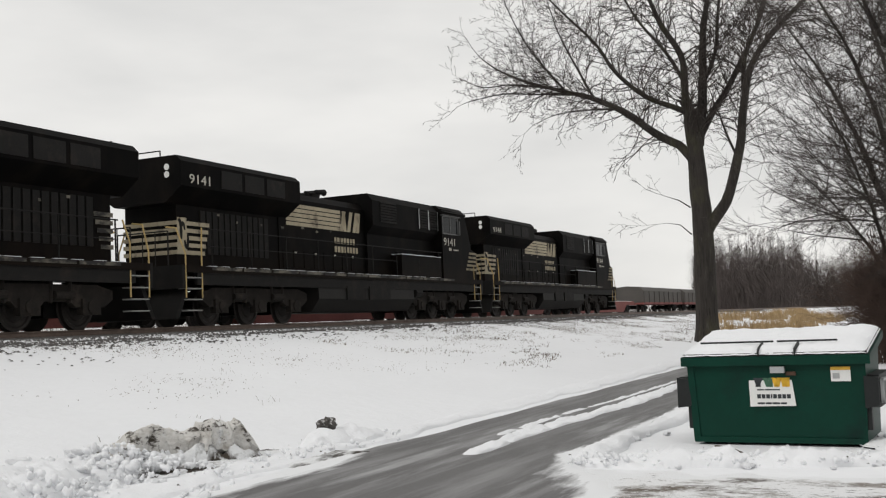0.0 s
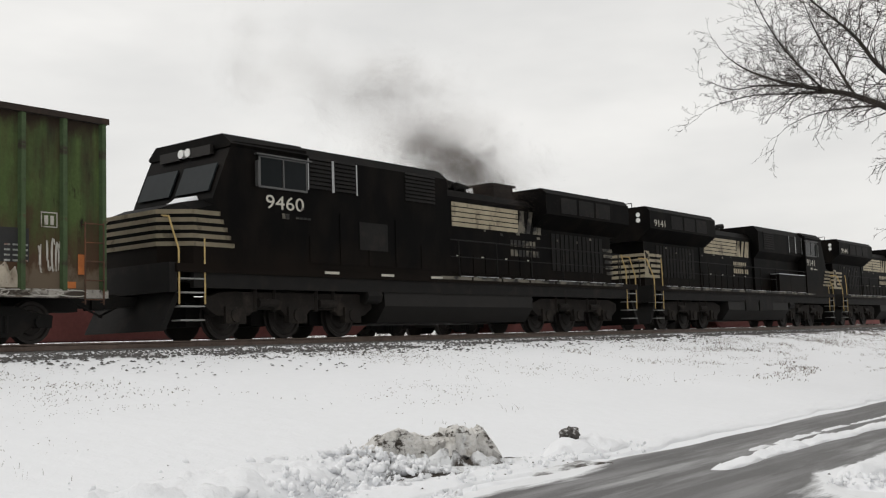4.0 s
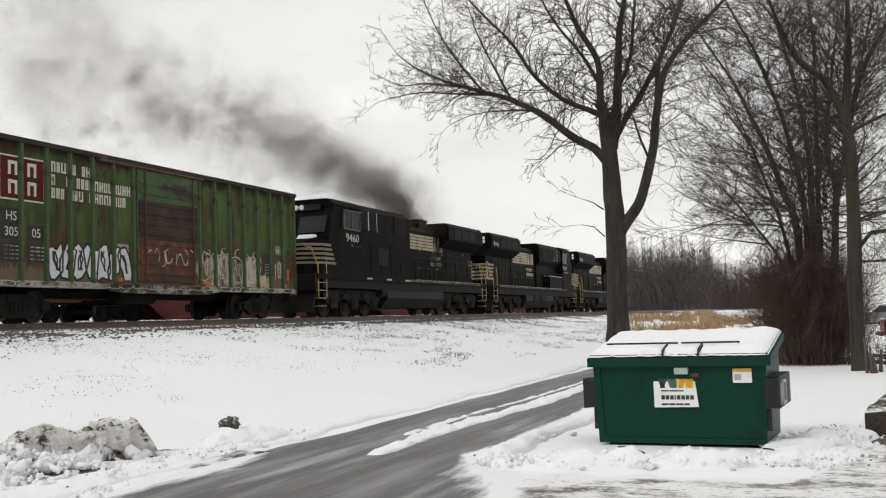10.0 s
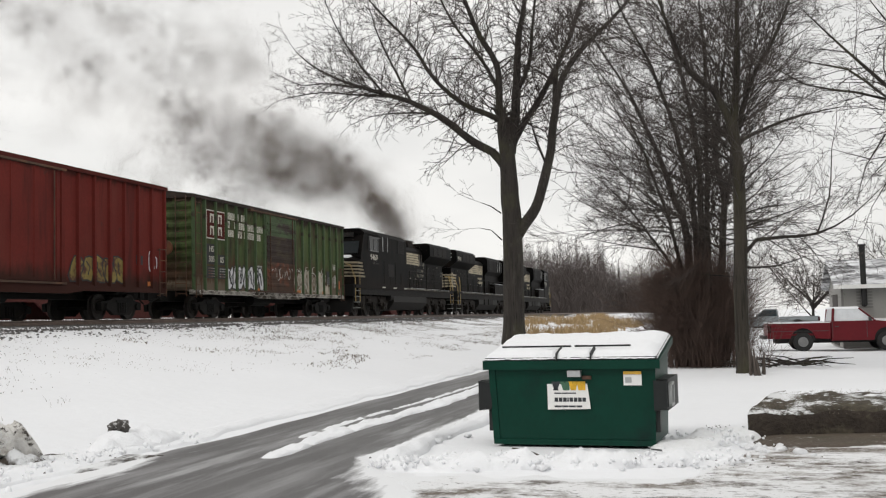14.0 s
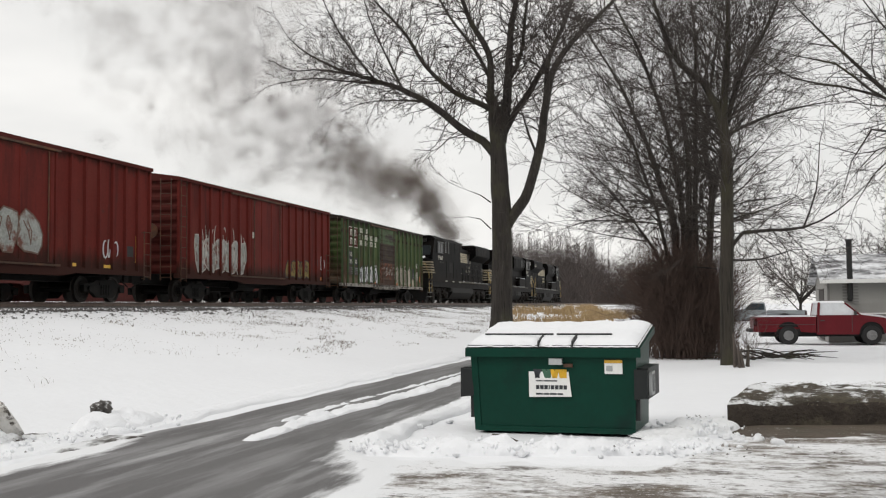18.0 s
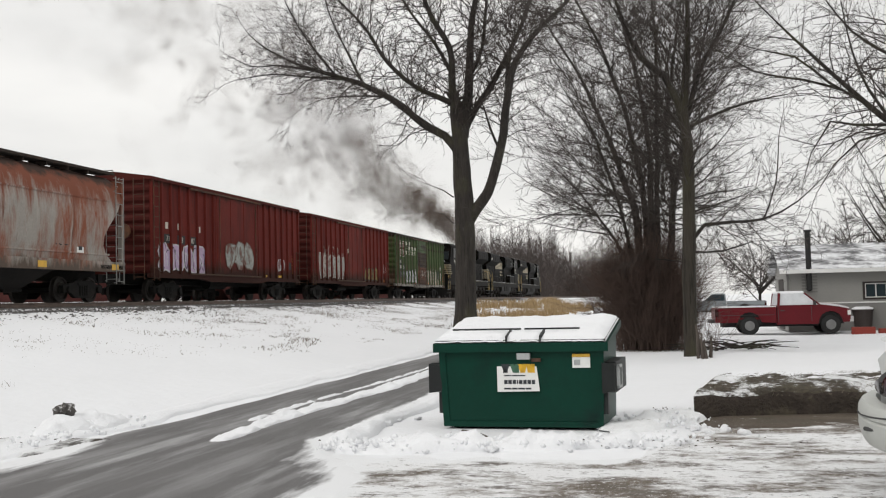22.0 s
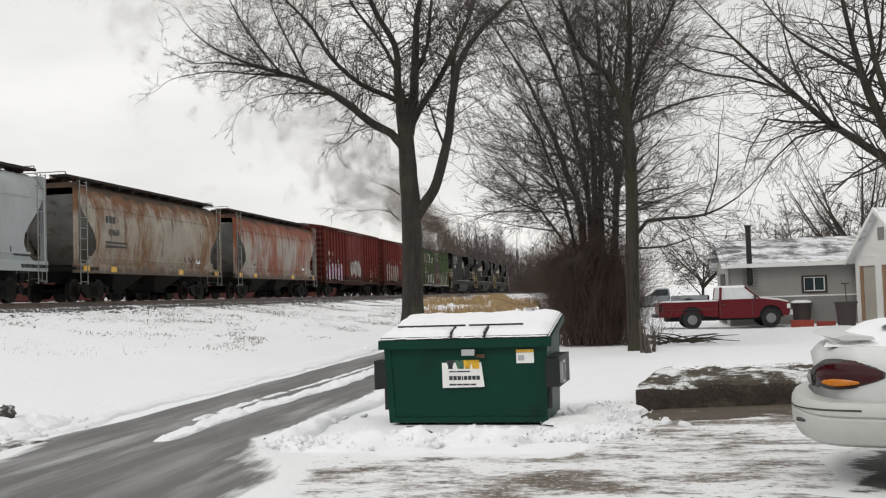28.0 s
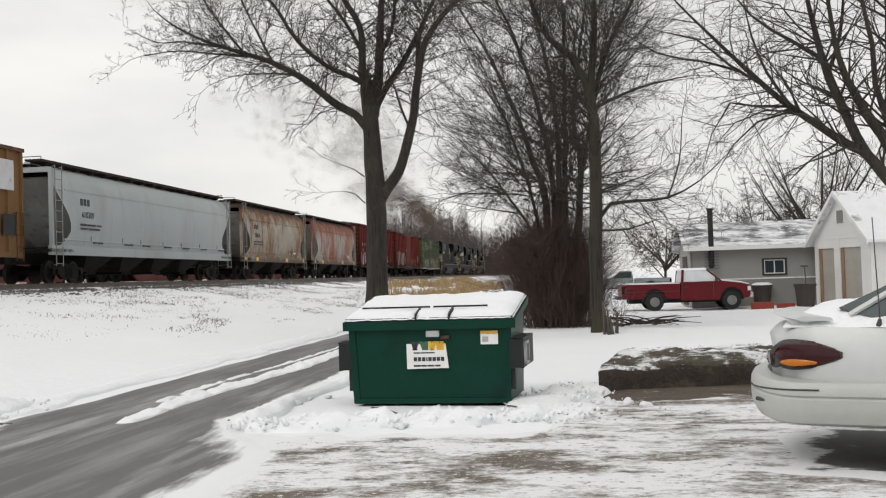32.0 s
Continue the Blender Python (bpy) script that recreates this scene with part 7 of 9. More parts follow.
def shrub():
    """The dense brown shrub round the stems: a thicket of upright wands."""
    rng = random.Random(31)
    th = thing("shrub", facing(16.05, 24.8, 0.0), "dense brown leafless shrub at the foot of the trees", "shrub")
    for part_no in range(4):
        w = Wood()
        for _ in range(500):
            a, r = rng.uniform(0, math.tau), min(abs(rng.gauss(0, 0.62)), 1.35)
            p = Vector((math.cos(a) * r * 0.95, math.sin(a) * r, 0))
            lean = rng.gauss(0.04, 0.13)
            out = Vector((math.cos(a) * lean + rng.gauss(-0.02, 0.13), math.sin(a) * lean, 1.0))
            top = 3.3 - 1.0 * (r / 1.1) ** 2 + 0.7 * noise.noise((p.x * 1.9, p.y * 1.9, 3.0))
            twig(rng, w, p, out, max(top, 0.8) * rng.uniform(0.35, 1.0), rng.uniform(0.005, 0.010), 1, 0.0, 0.75, 2.6, 0.0045, 1.15, 0.8, 0.16)
        ob = part("brush", w.mesh(M["bush"], False), None, th)
        tagged(ob, kind="stuff")
    w = Wood()
    for _ in range(46):
        # loose runners at the foot, towards the slender tree
        p = Vector((rng.uniform(0.8, 1.75), rng.uniform(-1.8, 0.2), 0))
        twig(rng, w, p, Vector((rng.gauss(0.1, 0.35), rng.gauss(0, 0.3), 1.0)), rng.uniform(0.5, 1.7), 0.007, 2, 0.0, 0.7, 2.2, 0.004, 1.0, 0.8, 0.2)
    tagged(part("brush", w.mesh(M["bush"], False), None, th), kind="stuff")


shrub()


def plain_tree(name, x, y, z, height, seed, label, width=0.55, levels=2, side=2.0, group="", fine=0.018):
    """A short trunk that breaks up low down into a fan of rising limbs."""
    rng = random.Random(seed)
    limbs = [[(0, 0, -0.2, height * 0.022), (0, 0, height * 0.18, height * 0.020), (0.1, 0, height * 0.42, height * 0.009), (0.3, 0, height * 0.9, 0.012)]]
    for k in range(15):
        a, z0 = k * 2.4 + rng.uniform(-0.4, 0.4), height * rng.uniform(0.10, 0.36)
        l = height * rng.uniform(0.45, 0.72)
        dx, dy = math.cos(a) * l * width, math.sin(a) * l * width
        limbs.append([(0, 0, z0, height * 0.010), (dx * 0.30, dy * 0.30, z0 + l * 0.24, height * 0.0075), (dx * 0.70, dy * 0.70, z0 + l * 0.58, height * 0.0045), (dx, dy, z0 + l * rng.uniform(0.80, 0.98), 0.012)])
    return tree(name, facing(x, y, z), limbs, label, seed, levels=levels, dens=3.0, side_len=side, droop=0.03, from_=0.25, gap=0.26, trunk_n=8, group=group, fine=fine, spread=0.55, ahead=0.9, kink=0.16, reach=1.3)


plain_tree("bare_tree", 40.3, 38.1, 0, 9.3, 41, "bare tree with a spreading crown behind the white garage", 0.62, side=1.5, fine=0.010)
plain_tree("bare_tree", 56, 70, 0, 6.0, 43, "small round bare tree far behind the pickups", 0.9, side=1.6)
plain_tree("bare_tree", 63, 66, 0, 8.0, 44, "bare tree behind the grey house", 0.9, side=1.8)


def woods():
    """The far belt of bare woodland: trunks in a haze of fine brush, its top uneven."""
    rng = random.Random(51)
    v, f = [], []

    def sliver(x, y, z, dx, dy, dz, w):
        o = len(v)
        v.extend([(x - w, y, z), (x + w, y, z), (x + dx, y + dy, z + dz)])
        f.append((o, o + 1, o + 2))

    def top(deg, far):
        n = 0.55 * noise.noise((deg * 1.1, 3.0, 0.0)) + 0.45 * noise.noise((deg * 4.3, 7.0, 0.0)) + 0.3 * noise.noise((deg * 11.0, 1.0, 0.0))
        if far:
            return 11.5 + 4.0 * n
        return (19.5 + 6.0 * n) * (1 - max(0, deg - 27.0) * 0.085)
    for far, count in ((False, 80000), (True, 30000)):
        for _ in range(count):
            deg = rng.uniform(-30, 24) if far else rng.uniform(22.6, 34.5)
            d = rng.uniform(530, 640) if far else rng.uniform(262, 350)
            x, y = d * math.sin(radians(deg)), d * math.cos(radians(deg))
            if not far and d < 300 and abs(ps(x, y)[0] - 22) < 6:
                continue
            h = top(deg, far) * (0.75 + 0.35 * rng.random())
            u = rng.random() ** 1.35
            k = rng.uniform(0.8, 2.8)
            wide = 1.7 if far else 1.0
            sliver(x, y, 0.2 + u * h * 0.9, rng.gauss(0, 1.2), rng.gauss(0, 1.2), k * (1.2 - 0.6 * u), rng.uniform(0.035, 0.085) * wide * (1.6 - u))
        for _ in range(90 if far else 150):
            # stems that stand out of the brush
            deg = rng.uniform(-30, 24) if far else rng.uniform(22.6, 31.0)
            d = rng.uniform(530, 640) if far else rng.uniform(262, 350)
            x, y = d * math.sin(radians(deg)), d * math.cos(radians(deg))
            if not far and d < 300 and abs(ps(x, y)[0] - 22) < 6:
                continue
            h = top(deg, far) * rng.uniform(0.9, 1.25)
            sliver(x, y, 0.2, rng.gauss(0, 0.7), 0, h, rng.uniform(0.06, 0.12))
            for _ in range(46):
                q = rng.uniform(0.3, 0.98)
                a, l = rng.uniform(0, math.tau), rng.uniform(0.08, 0.24) * h * (1.15 - q)
                sliver(x, y, 0.2 + q * h * 0.95, math.cos(a) * l, math.sin(a) * l, l * rng.uniform(0.6, 1.6), 0.045 if not far else 0.08)
    ob = new("woodland", from_data("woodland", v, f, M["wood_far"]))
    tagged(ob, "distant belt of bare brown winter woodland", "woods", kind="stuff")


woods()


# ---- the yard: bin, cars, house ----
M["car_white"] = material("white_car_paint", (0.53, 0.545, 0.54), 0.38, var=0.04, scale=1.5, fine=12, bump=0.02, spec=0.35, coat=0.12, layers=[((0.45, 0.44, 0.42), 2.0, 0.70, 0.08, (1, 1, 0.5))])
M["car_grime"] = material("grimy_white_bumper", (0.43, 0.44, 0.42), 0.45, var=0.06, scale=2, fine=20, bump=0.02, layers=[((0.36, 0.35, 0.33), 2.4, 0.63, 0.12, (0.6, 0.6, 1))])
M["car_glass"] = material("grey_car_glass", (0.075, 0.09, 0.093), 0.10, var=0.1, scale=1, fine=4, bump=0, spec=0.5)
M["seam"] = material("dark_seam", (0.05, 0.05, 0.05), 0.7, var=0.2, scale=5, fine=30, bump=0)
M["tail_red"] = material("red_tail_lens", (0.030, 0.0018, 0.003), 0.14, var=0.2, scale=4, fine=30, bump=0, spec=0.35, coat=0.1)
M["tail_amber"] = material("amber_lens", (0.46, 0.145, 0.008), 0.15, var=0.3, scale=9, fine=30, bump=0, spec=0.4, coat=0.1)
M["tail_smoke"] = material("smoked_lens", (0.030, 0.024, 0.025), 0.12, var=0.2, scale=4, fine=30, bump=0, spec=0.4, coat=0.1)
M["rubber"] = material("black_rubber", (0.018, 0.018, 0.018), 0.85, var=0.2, scale=5, fine=40, bump=0.1)
M["hub"] = material("wheel_hub", (0.2, 0.2, 0.2), 0.4, 0.5, var=0.2, scale=6, fine=30, bump=0.05)
M["red_truck"] = material("red_truck_paint", (0.115, 0.006, 0.011), 0.4, var=0.12, scale=1.2, fine=12, bump=0.02, spec=0.2, coat=0.05)
M["chrome"] = material("dull_chrome", (0.5, 0.5, 0.5), 0.3, 0.7, var=0.1, scale=5, fine=30, bump=0)
M["grey_truck"] = material("grey_truck_paint", (0.20, 0.22, 0.23), 0.4, var=0.12, scale=1.2, fine=12, bump=0.02)
M["siding_grey"] = material("grey_vinyl_siding", (0.27, 0.265, 0.25), 0.75, var=0.08, scale=0.8, fine=14, bump=0.05)
M["siding_dark"] = material("darker_grey_siding", (0.20, 0.195, 0.185), 0.75, var=0.08, scale=0.8, fine=14, bump=0.05)
M["siding_white"] = material("white_clapboard", (0.66, 0.66, 0.64), 0.75, var=0.06, scale=0.8, fine=14, bump=0.05)
M["trim_white"] = material("white_trim", (0.68, 0.68, 0.66), 0.6, var=0.05, scale=2, fine=20, bump=0)
M["trim_dark"] = material("dark_window_trim", (0.035, 0.028, 0.025), 0.7, var=0.2, scale=3, fine=20, bump=0.05)
M["shingle"] = material("snow_dusted_shingles", (0.10, 0.10, 0.105), 0.9, var=0.2, scale=2, fine=14, bump=0.3, layers=[((0.68, 0.69, 0.71), 1.1, 0.50, 0.10, (1, 2.0, 1)), ((0.76, 0.77, 0.79), 4.0, 0.60, 0.06, (1, 2.0, 1))])
M["door_beige"] = material("beige_grey_door", (0.34, 0.32, 0.28), 0.7, var=0.1, scale=2, fine=20, bump=0.05)
M["door_tan"] = material("tan_wood_jamb", (0.25, 0.155, 0.095), 0.8, var=0.2, scale=2, fine=20, bump=0.1)
M["bin_brown"] = material("brown_bin_plastic", (0.045, 0.035, 0.032), 0.6, var=0.15, scale=2, fine=20, bump=0.05)
M["red_box"] = material("red_plastic", (0.24, 0.035, 0.022), 0.6, var=0.15, scale=2, fine=20, bump=0.05)
M["sod_top"] = material("snow_dusted_sod", (0.060, 0.050, 0.036), 0.95, var=0.45, scale=4, fine=22, bump=1.0, dist=0.05, rag=0.75, layers=[((0.11, 0.10, 0.06), 3.0, 0.58, 0.08, ONE), ((0.74, 0.75, 0.76), 1.6, 0.545, 0.03, ONE), ((0.74, 0.75, 0.76), 6.0, 0.60, 0.04, ONE)])
M["sod"] = material("frozen_sod", (0.042, 0.033, 0.026), 0.95, var=0.45, scale=4, fine=22, bump=1.0, dist=0.05, layers=[((0.10, 0.085, 0.06), 3.0, 0.62, 0.08, ONE)])
M["stump"] = material("weathered_wood", (0.085, 0.070, 0.060), 0.95, var=0.3, scale=3, fine=16, bump=0.6)


def dumpster():
    """A steel front-load refuse bin with lids under snow; local x along its front, y to its back."""
    W, D = 0.92, 1.20
    th = thing("dumpster", pose(5.295, 10.83, -0.01, 0, 0, -37.9), "green steel refuse bin with snow on its lids", "dumpster")
    g = M["dump_green"]

    def shell(x0, x1, z0, z1):
        return x0, x1, z0, z1
    # front panel leans out slightly; sides slope up to the back
    bm = bmesh.new()
    loft(bm, [[(-W, 0, 0.04), (W, 0, 0.04), (W, 0.03, 0.04), (-W, 0.03, 0.04)], [(-W - 0.03, -0.05, 0.93), (W + 0.03, -0.05, 0.93), (W + 0.03, -0.02, 0.93), (-W - 0.03, -0.02, 0.93)]])
    part("front_panel", bm, g, th, bevel=0.006)
    bm = bmesh.new()
    loft(bm, [[(-W, D - 0.03, 0.04), (W, D - 0.03, 0.04), (W, D, 0.04), (-W, D, 0.04)], [(-W - 0.03, D - 0.03, 1.16), (W + 0.03, D - 0.03, 1.16), (W + 0.03, D, 1.16), (-W - 0.03, D, 1.16)]])
    part("back_panel", bm, g, th, bevel=0.006)
    for sd in (-1, 1):
        bm = bmesh.new()
        a, b = sd * W, sd * (W - 0.03)
        a2, b2 = sd * (W + 0.03), sd * W
        loft(bm, [[(a, 0.03, 0.04), (b, 0.03, 0.04), (b2, -0.02, 0.93), (a2, -0.02, 0.93)], [(a, D - 0.03, 0.04), (b, D - 0.03, 0.04), (b2, D - 0.03, 1.16), (a2, D - 0.03, 1.16)]])
        part("side_panel", bm, g, th, bevel=0.006)
        # fork pocket
        bm = bmesh.new()
        x0, x1 = sorted((sd * (W + 0.012), sd * (W + 0.155)))
        for z0, z1 in ((0.42, 0.45), (0.72, 0.76)):
            box(bm, x0, x1, 0.02, 1.02, z0, z1)
        xo0, xo1 = sorted((sd * (W + 0.13), sd * (W + 0.155)))
        box(bm, xo0, xo1, 0.02, 1.02, 0.45, 0.72)
        part("fork_pocket", bm, M["dump_dark"], th, "black steel fork pocket", bevel=0.008)
        bm = bmesh.new()
        x0, x1 = sorted((sd * (W + 0.012), sd * (W + 0.15)))
        loft(bm, [[(x0, -0.10, 0.42), (x1, -0.04, 0.44), (x1, -0.04, 0.73), (x0, -0.10, 0.76)], [(x0, 0.02, 0.43), (x1, 0.02, 0.43), (x1, 0.02, 0.75), (x0, 0.02, 0.75)]])
        part("pocket_guide", bm, M["dump_dark"], th, bevel=0.006)
        if sd > 0:
            bm = bmesh.new()
            for zz0, zz1, yy0, yy1 in ((0.46, 0.49, 0.05, 0.34), (0.69, 0.72, 0.05, 0.34), (0.46, 0.72, 0.05, 0.09), (0.46, 0.72, 0.30, 0.34)):
                box(bm, W + 0.156, W + 0.19, yy0, yy1, zz0, zz1)
            part("guide_frame", bm, M["galv"], th, "bare metal guide frame")
        bm = bmesh.new()
        x0, x1 = sorted((sd * (W + 0.006), sd * (W + 0.06)))
        box(bm, x0, x1, 0.0, 0.10, 0.18, 0.42)
        part("gusset", bm, M["dump_dark"], th, bevel=0.004)
        bm = bmesh.new()
        loft(bm, [[(sd * (W + 0.03), -0.09, 0.91), (sd * (W + 0.09), -0.09, 0.91), (sd * (W + 0.09), -0.09, 0.985), (sd * (W + 0.03), -0.09, 0.985)], [(sd * (W + 0.03), D + 0.02, 1.12), (sd * (W + 0.09), D + 0.02, 1.12), (sd * (W + 0.09), D + 0.02, 1.20), (sd * (W + 0.03), D + 0.02, 1.20)]])
        part("side_rim", bm, g, th, bevel=0.008)
        # corner stiffener on the front
        bm = bmesh.new()
        x0, x1 = sorted((sd * (W - 0.06), sd * (W + 0.035)))
        loft(bm, [[(sd * (W - 0.07), -0.012, 0.04), (sd * (W + 0.006), -0.012, 0.04), (sd * (W + 0.006), 0.05, 0.04), (sd * (W - 0.07), 0.05, 0.04)], [(sd * (W - 0.04), -0.062, 0.9), (sd * (W + 0.036), -0.062, 0.9), (sd * (W + 0.036), 0.0, 0.9), (sd * (W - 0.04), 0.0, 0.9)]])
        part("corner_post", bm, g, th, bevel=0.005)
        for y in (0.1, D - 0.2):
            bm = bmesh.new()
            rod(bm, (sd * (W - 0.12) - 0.03, y, 0.045), (sd * (W - 0.12) + 0.03, y, 0.045), 0.045, 0.045, 12)
            part("caster", bm, M["rubber"], th)
    bm = bmesh.new()
    box(bm, -W - 0.09, W + 0.09, -0.11, -0.02, 0.885, 0.985)
    part("front_rim", bm, g, th, bevel=0.012)
    bm = bmesh.new()
    box(bm, -W, W, 0.02, D - 0.02, 0.06, 0.10)
    part("floor_plate", bm, M["dump_dark"], th)
    bm = bmesh.new()
    box(bm, -W, W, -0.022, 0.0, 0.03, 0.09)
    part("bottom_rail", bm, g, th)
    # two lids, sloping up to the back, with ribs
    for x0, x1 in ((-W - 0.06, -0.02), (0.02, W + 0.06)):
        bm = bmesh.new()
        loft(bm, [[(x0, -0.10, 0.99), (x1, -0.10, 0.99), (x1, -0.10, 1.02), (x0, -0.10, 1.02)], [(x0, D, 1.205), (x1, D, 1.205), (x1, D, 1.235), (x0, D, 1.235)]])
        lid = part("lid", bm, M["dump_dark"], th, "black plastic lid", bevel=0.008)
        bm = bmesh.new()
        y, z = 0.16, 1.075
        rod(bm, (x0 + 0.14 if x0 < 0 else x0, y, z + 0.062), (x1 if x0 < 0 else x1 - 0.32, y, z + 0.062), 0.011, 0.011, 6)
        part("lid_rib", bm, M["dump_dark"], lid)
    for x in (-0.14, 0.25):
        bm = bmesh.new()
        loft(bm, [[(x - 0.008, -0.12, 0.985), (x + 0.008, -0.12, 0.985), (x + 0.008, -0.12, 1.065), (x - 0.008, -0.12, 1.065)], [(x - 0.008, 0.17, 1.04), (x + 0.008, 0.17, 1.04), (x + 0.008, 0.17, 1.14), (x - 0.008, 0.17, 1.14)]])
        part("lid_strap", bm, M["dump_dark"], th)
    # lock bar and hasp
    bm = bmesh.new()
    box(bm, -0.02, 0.13, -0.125, -0.05, 0.80, 0.87)
    part("hasp", bm, M["galv"], th, bevel=0.005)
    bm = bmesh.new()
    box(bm, 0.14, 0.24, -0.085, -0.04, 0.77, 0.81)
    part("padlock", bm, M["rust_car"], th, bevel=0.01)
    # company plate
    sg = pose(-0.03, -0.037, 0.63, 86.8, 0, 0)
    bm = bmesh.new()
    prism(bm, [(-0.30, -0.26), (0.32, -0.25), (0.27, 0.17), (0.16, 0.17), (0.14, 0.20), (-0.13, 0.20), (-0.15, 0.24), (-0.31, 0.24)], "z", 0.0, 0.006)
    sign = part("sign_plate", bm, M["sign_white"], th, "white company plate with a green and gold emblem", m=sg @ Matrix.Diagonal((0.79, 0.77, 1, 1)))
    for x0, sl, mt in ((-0.25, 0.05, "sign_ink"), (-0.17, -0.05, "sign_ink"), (-0.12, 0.05, "sign_green"), (-0.04, -0.0, "sign_green"), (0.0, 0.04, "sign_gold"), (0.08, -0.03, "sign_gold"), (0.12, 0.03, "sign_gold"), (0.19, 0.0, "sign_gold")):
        bm = bmesh.new()
        prism(bm, [(x0, 0.16), (x0 + 0.06, 0.16), (x0 + 0.06 + sl, 0.02), (x0 + sl, 0.02)], "z", 0.006, 0.009)
        part("emblem", bm, M[mt], sign)
    for z, ws, hh, xs in ((-0.03, (0.10, 0.20), 0.018, -0.2), (-0.145, (0.05, 0.05, 0.05, 0.02, 0.05, 0.05, 0.05, 0.05), 0.06, -0.2), (-0.225, (0.1, 0.08, 0.1, 0.08), 0.025, -0.2)):
        x = xs
        for w in ws:
            bm = bmesh.new()
            box(bm, x, x + w, z, z + hh, 0.006, 0.009)
            part("lettering_bar", bm, M["sign_ink"], sign)
            x += w + 0.012
    bm = bmesh.new()
    box(bm, 0.60, 0.80, -0.056, -0.044, 0.70, 0.82)
    st = part("warning_sticker", bm, M["sign_white"], th, "white and yellow warning sticker")
    bm = bmesh.new()
    box(bm, 0.60, 0.80, -0.062, -0.057, 0.822, 0.855)
    part("sticker_band", bm, M["reflector"], st)
    bm = bmesh.new()
    box(bm, 0.62, 0.69, -0.060, -0.0565, 0.73, 0.79)
    part("sticker_mark", bm, M["galv"], st)
    # snow lying on the lids
    verts, faces = [], []
    nx, ny = 60, 34
    for j in range(ny):
        for i in range(nx):
            x, y = (-W - 0.07) + (2 * W + 0.14) * i / (nx - 1), -0.11 + (D + 0.13) * j / (ny - 1)
            base = 1.022 + (y + 0.10) / (D + 0.10) * 0.213
            e = min(i, nx - 1 - i, j * 1.6, (ny - 1 - j) * 1.2) / 4
            h = 0.055 * min(1, max(0, e)) ** 0.6 * (1 + 0.35 * noise.noise((x * 4, y * 4, 1))) + 0.01 * noise.noise((x * 14, y * 14, 2))
            # the lid ribs and straps show as bare lines
            if abs(y - 0.16) < 0.022 and -0.75 < x < 0.62:
                h *= 0.15
            if (abs(x + 0.14) < 0.02 or abs(x - 0.25) < 0.02) and y < 0.18:
                h *= 0.1
            verts.append((x, y, base + h - (0.02 if e <= 0 else 0)))
    for j in range(ny - 1):
        for i in range(nx - 1):
            a = j * nx + i
            faces.append((a, a + 1, a + nx + 1, a + nx))
    ob = new("snow_layer", from_data("snow_layer", verts, faces, M["snow"], True))
    ob.matrix_basis = pose(5.295, 10.83, -0.01, 0, 0, -37.9)
    tagged(ob, "layer of fresh snow lying on the bin's lids", "snow")


dumpster()


def wheel(car, x, y, r, w, side, name="wheel"):
    bm = bmesh.new()
    rings = []
    for u, q in ((-w / 2, r * 0.62), (-w / 2, r * 0.93), (-w / 2 + 0.03, r), (w / 2 - 0.03, r), (w / 2, r * 0.93), (w / 2, r * 0.62)):
        rings.append([(u, q * math.cos(k * math.tau / 28), q * math.sin(k * math.tau / 28)) for k in range(28)])
    loft(bm, rings)
    wh = part(name, bm, M["rubber"], car, smooth=True, m=pose(x, y, r))
    bm = bmesh.new()
    rod(bm, (side * w * 0.45, 0, 0), (side * w * 0.53, 0, 0), r * 0.56, r * 0.50, 24)
    for k in range(5):
        a = k * math.tau / 5
        rod(bm, (side * w * 0.52, 0.3 * r * math.cos(a), 0.3 * r * math.sin(a)), (side * w * 0.56, 0.3 * r * math.cos(a), 0.3 * r * math.sin(a)), r * 0.09, r * 0.07, 8)
    rod(bm, (side * w * 0.52, 0, 0), (side * w * 0.60, 0, 0), r * 0.16, r * 0.13, 12)
    part("rim", bm, M["hub"], wh, smooth=True)
    return wh


